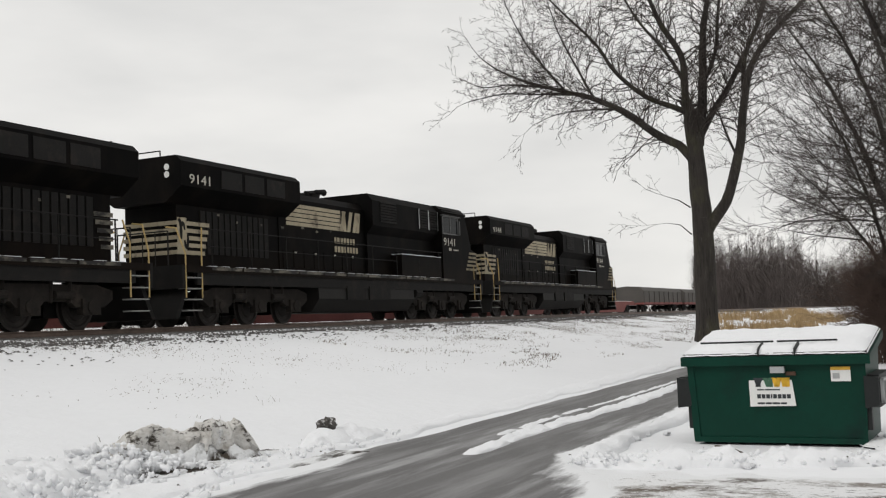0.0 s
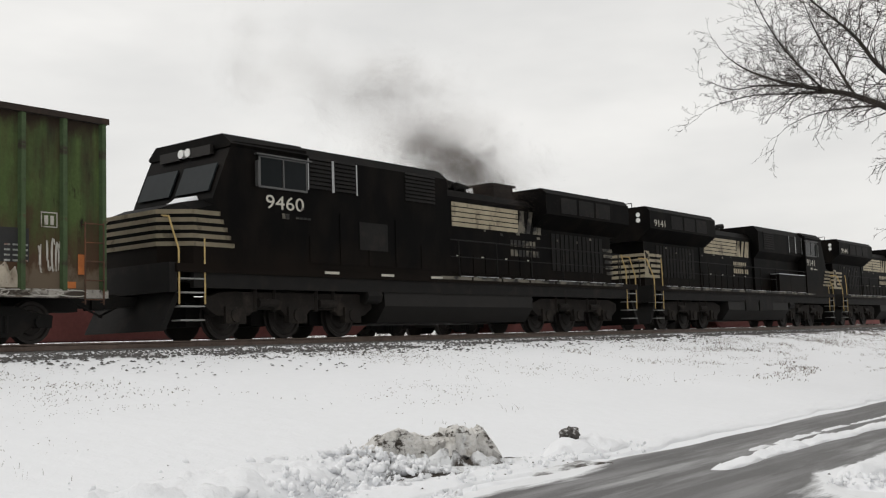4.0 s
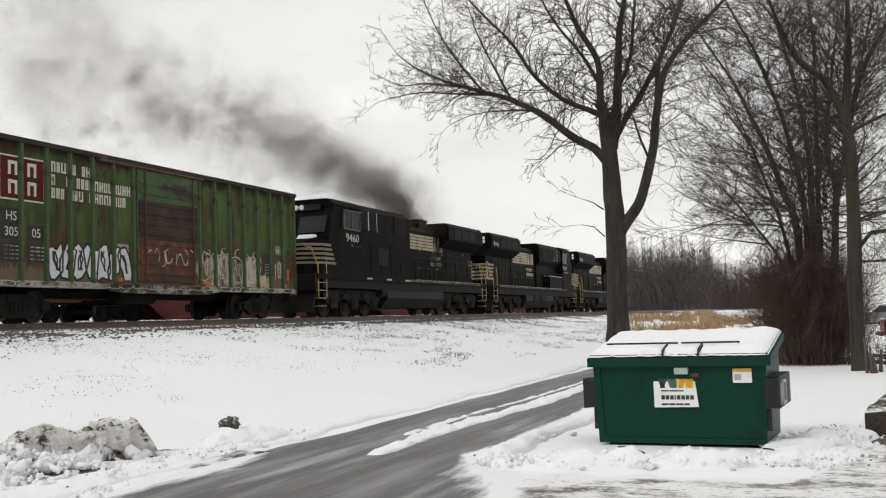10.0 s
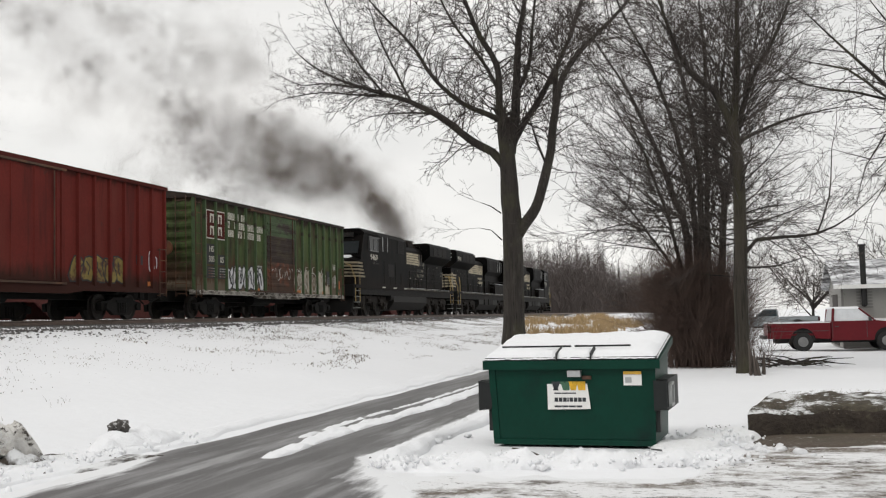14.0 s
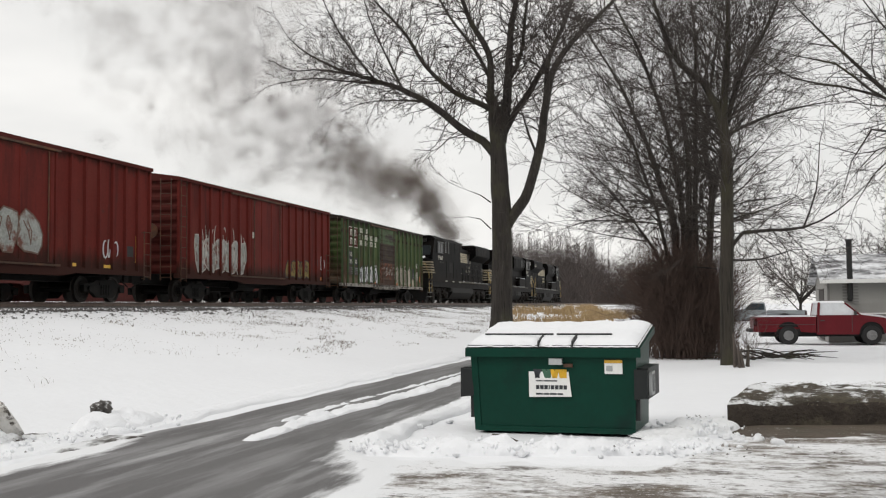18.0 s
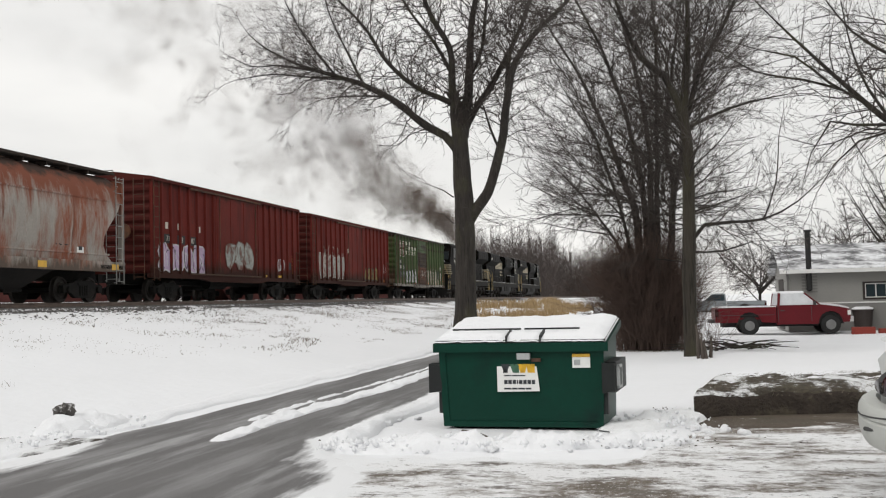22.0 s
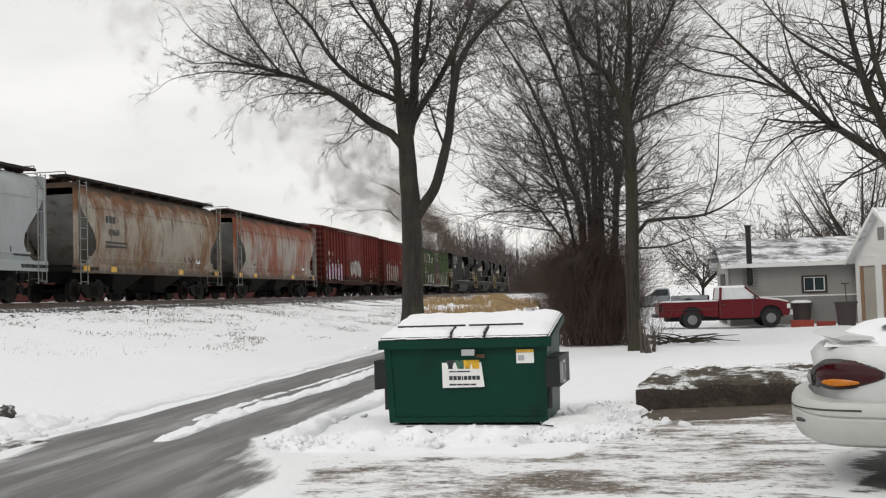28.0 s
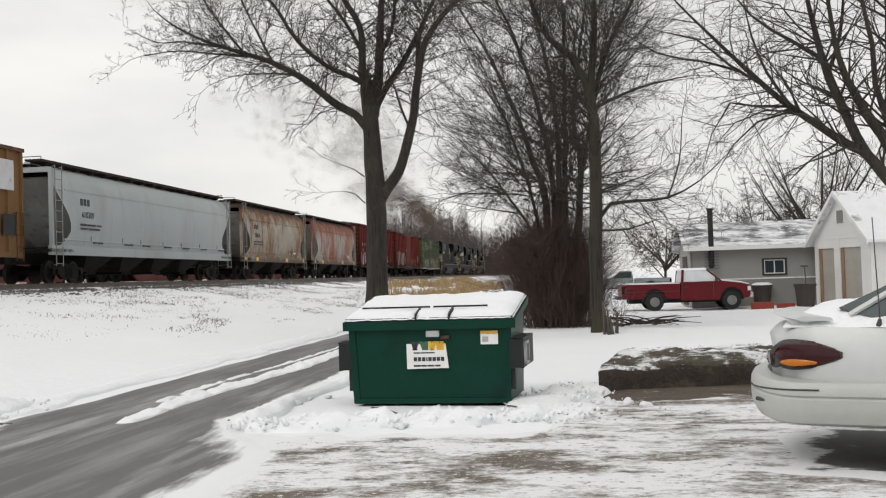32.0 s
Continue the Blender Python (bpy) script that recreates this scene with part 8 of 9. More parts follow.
def sedan():
    """A white four-door sedan; local y runs from its tail (0) forward, x to its right side."""
    cx, cy = 5.67, 5.945
    ang = math.degrees(math.atan2(-0.80, 0.60)) - 90
    m = pose(cx, cy, 0.0, 0, 0, ang) @ pose(-0.72, 0.0, 0)
    th = thing("sedan", m, "white sedan with snow on its boot lid and spoiler", "car")
    # cross-sections along y: half-width at sill, belly, belt and height of belt/deck
    def ring(y, hw, zb, zt, crown, inset):
        pts = []
        prof = [(hw * 0.80, zb), (hw * 0.95, zb + 0.05), (hw * 0.995, zb + (zt - zb) * 0.35), (hw, zb + (zt - zb) * 0.55), (hw * 0.975, zb + (zt - zb) * 0.8), (hw * (1 - inset), zt), (hw * 0.55, zt + crown * 0.75), (0, zt + crown)]
        for x, z in prof:
            pts.append((x, y, z))
        for x, z in prof[-2::-1]:
            pts.append((-x, y, z))
        return pts
    # tail end curves in plan as well: the centre stands furthest back
    def bow(pts, k):
        return [(x, y + k * (abs(x) / 0.9) ** 3, z) for x, y, z in pts]
    rings = [bow(ring(0.02, 0.62, 0.62, 0.92, 0.05, 0.10), 0.25), bow(ring(0.06, 0.78, 0.58, 0.97, 0.05, 0.09), 0.24), bow(ring(0.18, 0.86, 0.52, 1.01, 0.05, 0.08), 0.18),
             ring(0.45, 0.90, 0.46, 1.02, 0.055, 0.09), ring(0.9, 0.915, 0.36, 1.01, 0.05, 0.10), ring(1.5, 0.92, 0.33, 0.98, 0.045, 0.10), ring(2.6, 0.925, 0.26, 0.95, 0.04, 0.10), ring(3.5, 0.92, 0.26, 0.93, 0.05, 0.10), ring(4.4, 0.90, 0.30, 0.86, 0.05, 0.10), bow(ring(5.0, 0.80, 0.40, 0.72, 0.04, 0.12), -0.2)]
    bm = bmesh.new()
    loft(bm, rings)
    part("body", bm, M["car_white"], th, smooth=True)
    # wraparound rear bumper
    bm = bmesh.new()
    prof = [(-0.03, 0.37), (0.015, 0.39), (0.042, 0.45), (0.05, 0.50), (0.05, 0.56), (0.035, 0.575), (0.05, 0.59), (0.045, 0.64), (0.02, 0.68), (-0.08, 0.70), (-0.10, 0.42), (-0.08, 0.36)]
    path = []
    for k in range(25):
        u = -1 + 2 * k / 24
        a = u * math.pi / 2
        x = 0.925 * (abs(math.sin(a)) ** 0.75) * (1 if u > 0 else -1)
        y = 0.46 - 0.54 * (abs(math.cos(a)) ** 0.62)
        path.append((x, y, math.sin(a), -math.cos(a)))
    path = [(-0.925, 1.02, -1, 0)] + path + [(0.925, 1.02, 1, 0)]
    loft(bm, [[(x + nx * o, y + ny * o, z - (0.0 if abs(x) < 0.6 else 0.05 * (abs(x) - 0.6) / 0.3)) for o, z in prof] for x, y, nx, ny in path])
    bump = part("bumper", bm, M["car_grime"], th, "white wraparound bumper with grime along its foot", smooth=True)
    # a thin dark rod draws the shade in the bumper's crease
    bm = bmesh.new()
    for k in range(2, 26):
        x, y, nx, ny = path[k - 1]
        x2, y2, nx2, ny2 = path[k]
        rod(bm, (x + nx * 0.05, y + ny * 0.05, 0.578), (x2 + nx2 * 0.05, y2 + ny2 * 0.05, 0.578), 0.006, 0.006, 6)
    part("bumper_strip", bm, M["seam"], bump)
    bm = bmesh.new()
    for k in range(19, 21):
        x, y, nx, ny = path[k]
        x2, y2, nx2, ny2 = path[k + 1]
    x, y, nx, ny = path[20]
    rod(bm, (x + nx * 0.045 - 0.05 * ny * -1, y + ny * 0.045 - 0.05 * nx, 0.49), (x + nx * 0.045 + 0.05 * ny * -1, y + ny * 0.045 + 0.05 * nx, 0.485), 0.016, 0.014, 8)
    part("side_marker", bm, M["seam"], bump)
    # tail lamps wrapping round the corners
    for sd in (-1, 1):
        def lamp(u0, u1, z0, z1, o, mat, name, lab=""):
            rows = []
            for k in range(13):
                u = u0 + (u1 - u0) * k / 12
                # u runs from the tail's middle round the corner and along the flank
                if u < 1:
                    a = u * math.pi / 2
                    x, y = 0.90 * math.sin(a) ** 0.8, 0.42 - 0.42 * math.cos(a) ** 0.7
                    nx, ny = math.sin(a), -math.cos(a)
                else:
                    x, y, nx, ny = 0.90, 0.42 + (u - 1) * 1.0, 1, 0
                e = math.sin(math.pi * min(max((k + 0.25) / 12.5, 0), 1)) ** 0.55
                zm, zh = (z0 + z1) / 2, (z1 - z0) / 2 * e
                rows.append([(sd * (x + nx * o), y + ny * o, zm - zh), (sd * (x + nx * (o + 0.022)), y + ny * (o + 0.022), zm - zh * 0.75), (sd * (x + nx * (o + 0.026)), y + ny * (o + 0.026), zm), (sd * (x + nx * (o + 0.018)), y + ny * (o + 0.018), zm + zh * 0.75), (sd * (x + nx * (o - 0.02)), y + ny * (o - 0.02), zm + zh), (sd * (x - nx * 0.1), y - ny * 0.1, zm)])
            b2 = bmesh.new()
            loft(b2, rows)
            return part(name, b2, mat, th, lab, smooth=True)
        lamp(0.50, 1.20, 0.712, 0.935, -0.016, M["seam"], "lamp_surround")
        lamp(0.62, 1.185, 0.722, 0.925, -0.008, M["tail_red"], "tail_lamp", "dark red wraparound tail lamp")
        lamp(0.735, 1.03, 0.737, 0.80, 0.005, M["tail_amber"], "turn_signal", "amber turn signal lens")
        lamp(0.36, 0.76, 0.715, 0.86, -0.012, M["tail_smoke"], "lamp_lens")
    # spoiler across the boot lid
    bm = bmesh.new()
    rows = []
    for k in range(15):
        u = -1 + 2 * k / 14
        x = u * 0.80
        y, z = 0.10 + 0.24 * abs(u) ** 3, 1.115 - 0.035 * abs(u) ** 2
        rows.append([(x, y - 0.06, z), (x, y + 0.02, z + 0.02), (x, y + 0.20, z + 0.008), (x, y + 0.22, z - 0.015), (x, y, z - 0.02)])
    loft(bm, rows)
    for u in (-0.70, 0.70):
        loft(bm, [[(u - 0.03, 0.28, 1.02), (u + 0.03, 0.28, 1.02), (u + 0.03, 0.48, 1.02), (u - 0.03, 0.48, 1.02)], [(u - 0.03, 0.20, 1.085), (u + 0.03, 0.20, 1.085), (u + 0.03, 0.40, 1.085), (u - 0.03, 0.40, 1.085)]])
    part("spoiler", bm, M["car_white"], th, "white boot spoiler", smooth=True)
    # seams: boot lid and flank
    bm = bmesh.new()
    for sd in (-1, 1):
        pipe(bm, [(sd * 0.66, 0.22, 0.93), (sd * 0.72, 0.34, 1.02), (sd * 0.74, 0.9, 1.045), (sd * 0.74, 1.2, 1.04)], 0.006)
        pipe(bm, [(sd * 0.895, 0.9, 0.70), (sd * 0.91, 1.6, 0.69), (sd * 0.918, 2.6, 0.68)], 0.007)
        pipe(bm, [(sd * 0.905, 1.02, 0.32), (sd * 0.915, 1.02, 0.55), (sd * 0.905, 1.02, 0.70)], 0.005)
    part("panel_seam", bm, M["seam"], th)
    # cabin: glass and roof
    bm = bmesh.new()
    loft(bm, [[(-0.66, 0.58, 1.15), (0.66, 0.58, 1.15), (0.73, 0.80, 1.08), (0.74, 4.0, 0.96), (-0.74, 4.0, 0.96), (-0.73, 0.80, 1.08)], [(-0.50, 1.22, 1.46), (0.50, 1.22, 1.46), (0.55, 1.50, 1.46), (0.56, 3.0, 1.42), (-0.56, 3.0, 1.42), (-0.55, 1.50, 1.46)]])
    part("cabin_glass", bm, M["car_glass"], th, "tinted windows", bevel=0.03, smooth=True)
    bm = bmesh.new()
    loft(bm, [[(-0.56, 1.24, 1.445), (0.56, 1.24, 1.445), (0.58, 3.05, 1.405), (-0.58, 3.05, 1.405)], [(-0.46, 1.42, 1.495), (0.46, 1.42, 1.495), (0.48, 2.95, 1.455), (-0.48, 2.95, 1.455)]])
    part("roof", bm, M["car_white"], th, bevel=0.03, smooth=True)
    for sd in (-1, 1):
        bm = bmesh.new()
        pipe(bm, [(sd * 0.71, 0.66, 1.10), (sd * 0.56, 1.26, 1.46)], 0.022)
        pipe(bm, [(sd * 0.76, 2.7, 0.97), (sd * 0.59, 2.75, 1.39)], 0.03)
        part("pillar", bm, M["car_white"], th)
        for y in (1.25, 3.95):
            wheel(th, sd * 0.80, y, 0.31, 0.2, sd)
    # snow on the boot
    bm = bmesh.new()
    rows = []
    for j in range(9):
        v = j / 8
        y = 0.20 + 0.85 * v
        row = []
        for i in range(13):
            u = -1 + 2 * i / 12
            e = (1 - abs(u) ** 5) * min(1, v * 3.5 + 0.2) ** 0.6
            row.append((u * (0.78 + 0.06 * v), y, 1.015 + 0.035 * (1 - u * u) + (0.08 + 0.07 * min(v * 2, 1)) * e * (1 + 0.2 * noise.noise((u * 3, v * 3, 4)))))
        rows.append(row)
    vs = [c for r in rows for c in r]
    fs = [(j * 13 + i, j * 13 + i + 1, (j + 1) * 13 + i + 1, (j + 1) * 13 + i) for j in range(8) for i in range(12)]
    bm.free()
    part("boot_snow", from_data("boot_snow", vs, fs, M["snow"], True), None, th, "snow lying on the boot lid")
    # radio aerial
    bm = bmesh.new()
    rod(bm, (0.80, 0.86, 1.02), (0.80, 0.87, 1.075), 0.022, 0.012, 10)
    rod(bm, (0.80, 0.87, 1.07), (0.79, 0.845, 1.80), 0.005, 0.0035, 6)
    part("aerial", bm, M["seam"], th)


sedan()


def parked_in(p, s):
    """The ground kept clear of snow below the parked sedan, coloured dark for its shade."""
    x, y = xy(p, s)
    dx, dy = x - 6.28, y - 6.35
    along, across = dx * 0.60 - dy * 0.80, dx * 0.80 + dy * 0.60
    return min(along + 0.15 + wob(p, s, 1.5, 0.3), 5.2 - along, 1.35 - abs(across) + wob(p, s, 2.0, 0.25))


# wet bare gravel with the shade under the sedan put into its colour
M["shaded_lot"] = material("shaded_wet_gravel", (0.05, 0.047, 0.044), 0.6, var=0.4, scale=3, fine=40, bump=0.6, dist=0.02, rag=0.7, layers=[((0.6, 0.6, 0.6), 3.0, 0.68, 0.04, ONE)], drift=((0.72, 0.725, 0.735), 3.2, (0.7, 1.1, 1.0), 0.05))
sheet("bare_ground", parked_in, -10, 6, 2, 16, 0.14, M["shaded_lot"], 0.014, "wet gravel without snow below the parked sedan, darkened for its shade", "ground", 0.25, lambda p, s: min(max(parked_in(p, s) / 0.8, 0), 1))


def pickup(m, paint, label, L=4.9, snow=True, long_bed=True):
    """A regular-cab pickup; local y forward from tail 0, x to its right."""
    th = thing("pickup_truck", m, label, "pickup truck", "pickups")
    hw, bed = 0.86, L * 0.46
    ry = bed * 0.5 + 0.14
    bm = bmesh.new()
    for sd in (-1, 1):
        a, b = sorted((sd * hw, sd * (hw - 0.07)))
        pts = [(0.05, 0.45), (ry - 0.42, 0.45)] + [(ry + 0.40 * -math.cos(k * math.pi / 8), 0.45 + 0.36 * math.sin(k * math.pi / 8)) for k in range(1, 8)] + [(ry + 0.42, 0.45), (bed, 0.42), (bed, 0.98), (0.05, 0.98)]
        prism(bm, pts, "x", a, b)
    box(bm, -hw, hw, 0.03, 0.09, 0.45, 0.96)
    box(bm, -hw + 0.07, hw - 0.07, bed - 0.05, bed, 0.55, 0.98)
    box(bm, -hw + 0.07, hw - 0.07, 0.09, bed - 0.05, 0.55, 0.62)
    part("cargo_bed", bm, paint, th, bevel=0.012)
    # cab lower body and bonnet
    bm = bmesh.new()
    fy = L - 0.66
    pts = [(bed + 0.03, 0.36), (fy - 0.42, 0.36)] + [(fy + 0.40 * -math.cos(k * math.pi / 8), 0.42 + 0.38 * math.sin(k * math.pi / 8)) for k in range(1, 8)] + [(fy + 0.42, 0.40), (L - 0.05, 0.42), (L, 0.52), (L, 0.80), (L - 0.06, 0.88), (L - 0.35, 0.95), (bed + 1.55, 1.03), (bed + 0.03, 1.03)]
    prism(bm, pts, "x", -hw, hw)
    part("body", bm, paint, th, bevel=0.03)
    bm = bmesh.new()
    loft(bm, [[(-hw + 0.03, bed + 0.05, 1.0), (hw - 0.03, bed + 0.05, 1.0), (hw - 0.03, bed + 1.55, 1.0), (-hw + 0.03, bed + 1.55, 1.0)], [(-hw + 0.14, bed + 0.12, 1.46), (hw - 0.14, bed + 0.12, 1.46), (hw - 0.16, bed + 0.95, 1.46), (-hw + 0.16, bed + 0.95, 1.46)]])
    part("cab_glass", bm, M["frost"] if snow else M["glass"], th, "frosted cab windows" if snow else "dark cab windows", bevel=0.02)
    bm = bmesh.new()
    loft(bm, [[(-hw + 0.12, bed + 0.08, 1.44), (hw - 0.12, bed + 0.08, 1.44), (hw - 0.14, bed + 1.02, 1.44), (-hw + 0.14, bed + 1.02, 1.44)], [(-hw + 0.2, bed + 0.14, 1.52), (hw - 0.2, bed + 0.14, 1.52), (hw - 0.2, bed + 0.95, 1.52), (-hw + 0.2, bed + 0.95, 1.52)]])
    part("cab_roof", bm, M["snow"] if snow else paint, th, "roof under snow" if snow else "", bevel=0.02)
    for sd in (-1, 1):
        bm = bmesh.new()
        pipe(bm, [(sd * (hw - 0.02), bed + 0.08, 1.0), (sd * (hw - 0.13), bed + 0.13, 1.46)], 0.05)
        pipe(bm, [(sd * (hw - 0.02), bed + 1.5, 1.0), (sd * (hw - 0.15), bed + 0.97, 1.46)], 0.03)
        part("pillar", bm, paint, th)
        bm = bmesh.new()
        box(bm, min(sd * hw, sd * (hw + 0.14)), max(sd * hw, sd * (hw + 0.14)), bed + 1.25, bed + 1.33, 1.02, 1.16)
        part("mirror", bm, M["seam"], th, bevel=0.02)
        bm = bmesh.new()
        box(bm, min(sd * hw, sd * (hw + 0.008)), max(sd * hw, sd * (hw + 0.008)), 0.02, 0.14, 0.66, 0.92)
        part("tail_lamp", bm, M["tail_red"], th)
        for wy in (ry, fy):
            bm = bmesh.new()
            a, b = sorted((sd * (hw - 0.42), sd * (hw - 0.075)))
            box(bm, a, b, wy - 0.44, wy + 0.44, 0.36, 0.86)
            part("wheel_well", bm, M["rubber"], th)
        wheel(th, sd * (hw - 0.11), ry, 0.33, 0.22, sd)
        wheel(th, sd * (hw - 0.11), fy, 0.33, 0.22, sd)
    bm = bmesh.new()
    box(bm, -hw + 0.02, hw - 0.02, L - 0.02, L + 0.1, 0.42, 0.60)
    part("front_bumper", bm, M["chrome"], th, bevel=0.03)
    bm = bmesh.new()
    box(bm, -hw + 0.04, hw - 0.04, -0.12, 0.0, 0.44, 0.56)
    part("rear_bumper", bm, M["seam"], th, bevel=0.02)
    bm = bmesh.new()
    box(bm, -hw + 0.08, hw - 0.08, L - 0.06, L + 0.012, 0.64, 0.80)
    part("grille", bm, M["chrome"], th)
    for sd in (-1, 1):
        bm = bmesh.new()
        a, b = sorted((sd * (hw - 0.22), sd * (hw + 0.006)))
        box(bm, a, b, L - 0.10, L + 0.012, 0.66, 0.82)
        part("headlight", bm, M["sign_white"], th, bevel=0.015)
        bm = bmesh.new()
        a, b = sorted((sd * hw, sd * (hw + 0.006)))
        box(bm, a, b, 0.15, bed - 0.05, 0.70, 0.715)
        box(bm, a, b, bed + 0.06, bed + 0.075, 0.45, 1.0)
        box(bm, a, b, bed + 1.18, bed + 1.195, 0.45, 1.0)
        part("panel_seam", bm, M["seam"], th)
        bm = bmesh.new()
        a, b = sorted((sd * hw, sd * (hw + 0.03)))
        box(bm, a, b, bed + 0.14, bed + 0.28, 0.83, 0.86)
        part("door_handle", bm, M["seam"], th)
    bm = bmesh.new()
    box(bm, -0.5, 0.5, 0.3, L - 0.5, 0.28, 0.45)
    part("chassis", bm, M["rubber"], th)
    if snow:
        bm = bmesh.new()
        loft(bm, [[(-hw + 0.03, bed + 1.45, 1.02), (hw - 0.03, bed + 1.45, 1.02), (hw - 0.03, bed + 1.45, 1.10), (-hw + 0.03, bed + 1.45, 1.10)], [(-hw + 0.04, L - 0.35, 0.95), (hw - 0.04, L - 0.35, 0.95), (hw - 0.04, L - 0.35, 1.01), (-hw + 0.04, L - 0.35, 1.01)], [(-hw + 0.08, L - 0.04, 0.87), (hw - 0.08, L - 0.04, 0.87), (hw - 0.08, L - 0.04, 0.92), (-hw + 0.08, L - 0.04, 0.92)]])
        part("bonnet_snow", bm, M["snow"], th, bevel=0.01)
        for x0, x1, y0, y1 in ((-hw - 0.005, -hw + 0.08, 0.05, bed), (hw - 0.08, hw + 0.005, 0.05, bed), (-hw + 0.08, hw - 0.08, 0.1, bed - 0.06)):
            bm = bmesh.new()
            box(bm, x0, x1, y0, y1, 0.98 if abs(x0) > 0.8 or x1 > 0.8 and x0 > 0.5 else 0.62, 1.015 if x1 - x0 < 0.2 else 0.85)
            part("bed_snow", bm, M["snow"], th, bevel=0.01)
    return th


M["frost"] = material("frosted_glass", (0.62, 0.64, 0.66), 0.5, var=0.12, scale=3, fine=20, bump=0.1)


def toward(x, y, dx, dy):
    """A pose at (x, y) whose local y runs along (dx, dy)."""
    return pose(x, y, 0, 0, 0, math.degrees(math.atan2(dy, dx)) - 90)


PX, PY = 0.851, -0.525
pickup(toward(24.62 - PX * 1.14 - PY * -0.75, 30.5 - PY * 1.14 + PX * 0.75, PX, PY), M["red_truck"], "red pickup truck with snow on its roof and bonnet", L=4.6)
pickup(toward(46.6, 57.6, -0.80, 0.6), M["grey_truck"], "two-tone grey pickup truck parked far behind", L=5.6, snow=False)


def lapped(bm, x0, x1, z0, z1, y, step=0.11, d=0.018):
    """Lapped siding on a wall in the plane y, facing -y."""
    z = z0
    while z < z1 - 0.01:
        t = min(z + step, z1)
        prism(bm, [(y, z), (y - d, z), (y - 0.003, t), (y, t)], "x", x0, x1)
        z += step


def house():
    """A low grey house; local x along its front, y to its back, wall in parts."""
    m = pose(26.5, 31.5, 0, 0, 0, math.degrees(math.atan2(-2.92, 3.46)) + 5.5)
    th = thing("house", m, "low grey-sided house with a snow-dusted roof and black flue", "house")
    Lh, D, H = 9.0, 5.2, 2.27
    for nm, x0, x1, y0, y1 in (("wall", 0, 2.70, 0, 0.14), ("wall", 3.46, Lh, 0, 0.14), ("wall", 0, 0.14, 0.14, D), ("wall", Lh - 0.14, Lh, 0.14, D), ("wall", 0.14, Lh - 0.14, D - 0.14, D)):
        bm = bmesh.new()
        box(bm, x0, x1, y0, y1, 0, H)
        part(nm, bm, M["siding_grey"], th)
    for z0, z1 in ((0, 1.22), (1.75, H)):
        bm = bmesh.new()
        box(bm, 2.70, 3.46, 0, 0.14, z0, z1)
        part("wall", bm, M["siding_grey"], th)
    for x0, x1, z0, z1, mt in ((0, 2.70, 1.08, H, "siding_grey"), (3.46, Lh, 1.08, H, "siding_grey"), (2.70, 3.46, 1.75, H, "siding_grey"), (2.70, 3.46, 1.08, 1.22, "siding_grey"), (0, Lh, 0.05, 1.03, "siding_dark")):
        bm = bmesh.new()
        lapped(bm, x0, x1, z0, z1, 0)
        part("siding", bm, M[mt], th)
    bm = bmesh.new()
    box(bm, 0, Lh, -0.03, 0, 1.03, 1.08)
    part("belt_trim", bm, M["trim_white"], th)
    for x in (-0.03, Lh - 0.05):
        bm = bmesh.new()
        box(bm, x, x + 0.08, -0.03, 0.0, 0, H)
        part("corner_trim", bm, M["siding_dark"], th)
    # gable end facing the drive, with a dark doorway
    bm = bmesh.new()
    prism(bm, [(0.0, H), (D, H), (D / 2, H + 0.95)], "x", 0.0, 0.14)
    part("gable", bm, M["siding_grey"], th)
    bm = bmesh.new()
    box(bm, -0.02, 0.02, 1.6, 3.6, 0.05, 2.0)
    part("door", bm, M["trim_dark"], th, "dark shed doorway")
    # roof
    for a, b in (((-0.3, H - 0.06), (D / 2, H + 1.0)), ((D + 0.3, H - 0.06), (D / 2, H + 1.0))):
        bm = bmesh.new()
        prism(bm, [a, b, (b[0], b[1] + 0.08), (a[0], a[1] + 0.08)], "x", -0.3, Lh + 0.2)
        part("roof", bm, M["shingle"], th, "shingle roof dusted with snow")
    bm = bmesh.new()
    box(bm, -0.3, Lh + 0.2, -0.36, -0.30, H - 0.10, H + 0.04)
    part("fascia", bm, M["trim_white"], th)
    # window with dark casing
    w = bmesh.new()
    for x0, x1, z0, z1 in ((2.62, 3.54, 1.15, 1.22), (2.62, 3.54, 1.75, 1.81), (2.62, 2.70, 1.22, 1.75), (3.46, 3.54, 1.22, 1.75)):
        box(w, x0, x1, -0.045, 0.0, z0, z1)
    win = part("window", w, M["trim_dark"], th, "window with dark brown casing")
    bm = bmesh.new()
    for x0, x1, z0, z1 in ((2.70, 3.46, 1.22, 1.255), (2.70, 3.46, 1.715, 1.75), (2.70, 2.74, 1.255, 1.715), (3.42, 3.46, 1.255, 1.715), (3.06, 3.10, 1.255, 1.715)):
        box(bm, x0, x1, 0.01, 0.05, z0, z1)
    part("window_frame", bm, M["trim_white"], win)
    for x0, x1 in ((2.74, 3.06), (3.10, 3.42)):
        bm = bmesh.new()
        box(bm, x0, x1, 0.025, 0.04, 1.255, 1.715)
        part("pane", bm, M["glass"], win)
    # flue
    bm = bmesh.new()
    rod(bm, (0.75, -0.16, 1.55), (0.75, -0.16, 3.75), 0.10, 0.10, 14)
    rod(bm, (0.75, -0.16, 3.70), (0.75, -0.16, 3.78), 0.13, 0.13, 14)
    rod(bm, (0.75, -0.16, 1.6), (0.75, 0.0, 1.6), 0.10, 0.10, 12)
    part("flue", bm, M["rubber"], th, "black stovepipe flue")
    bm = bmesh.new()
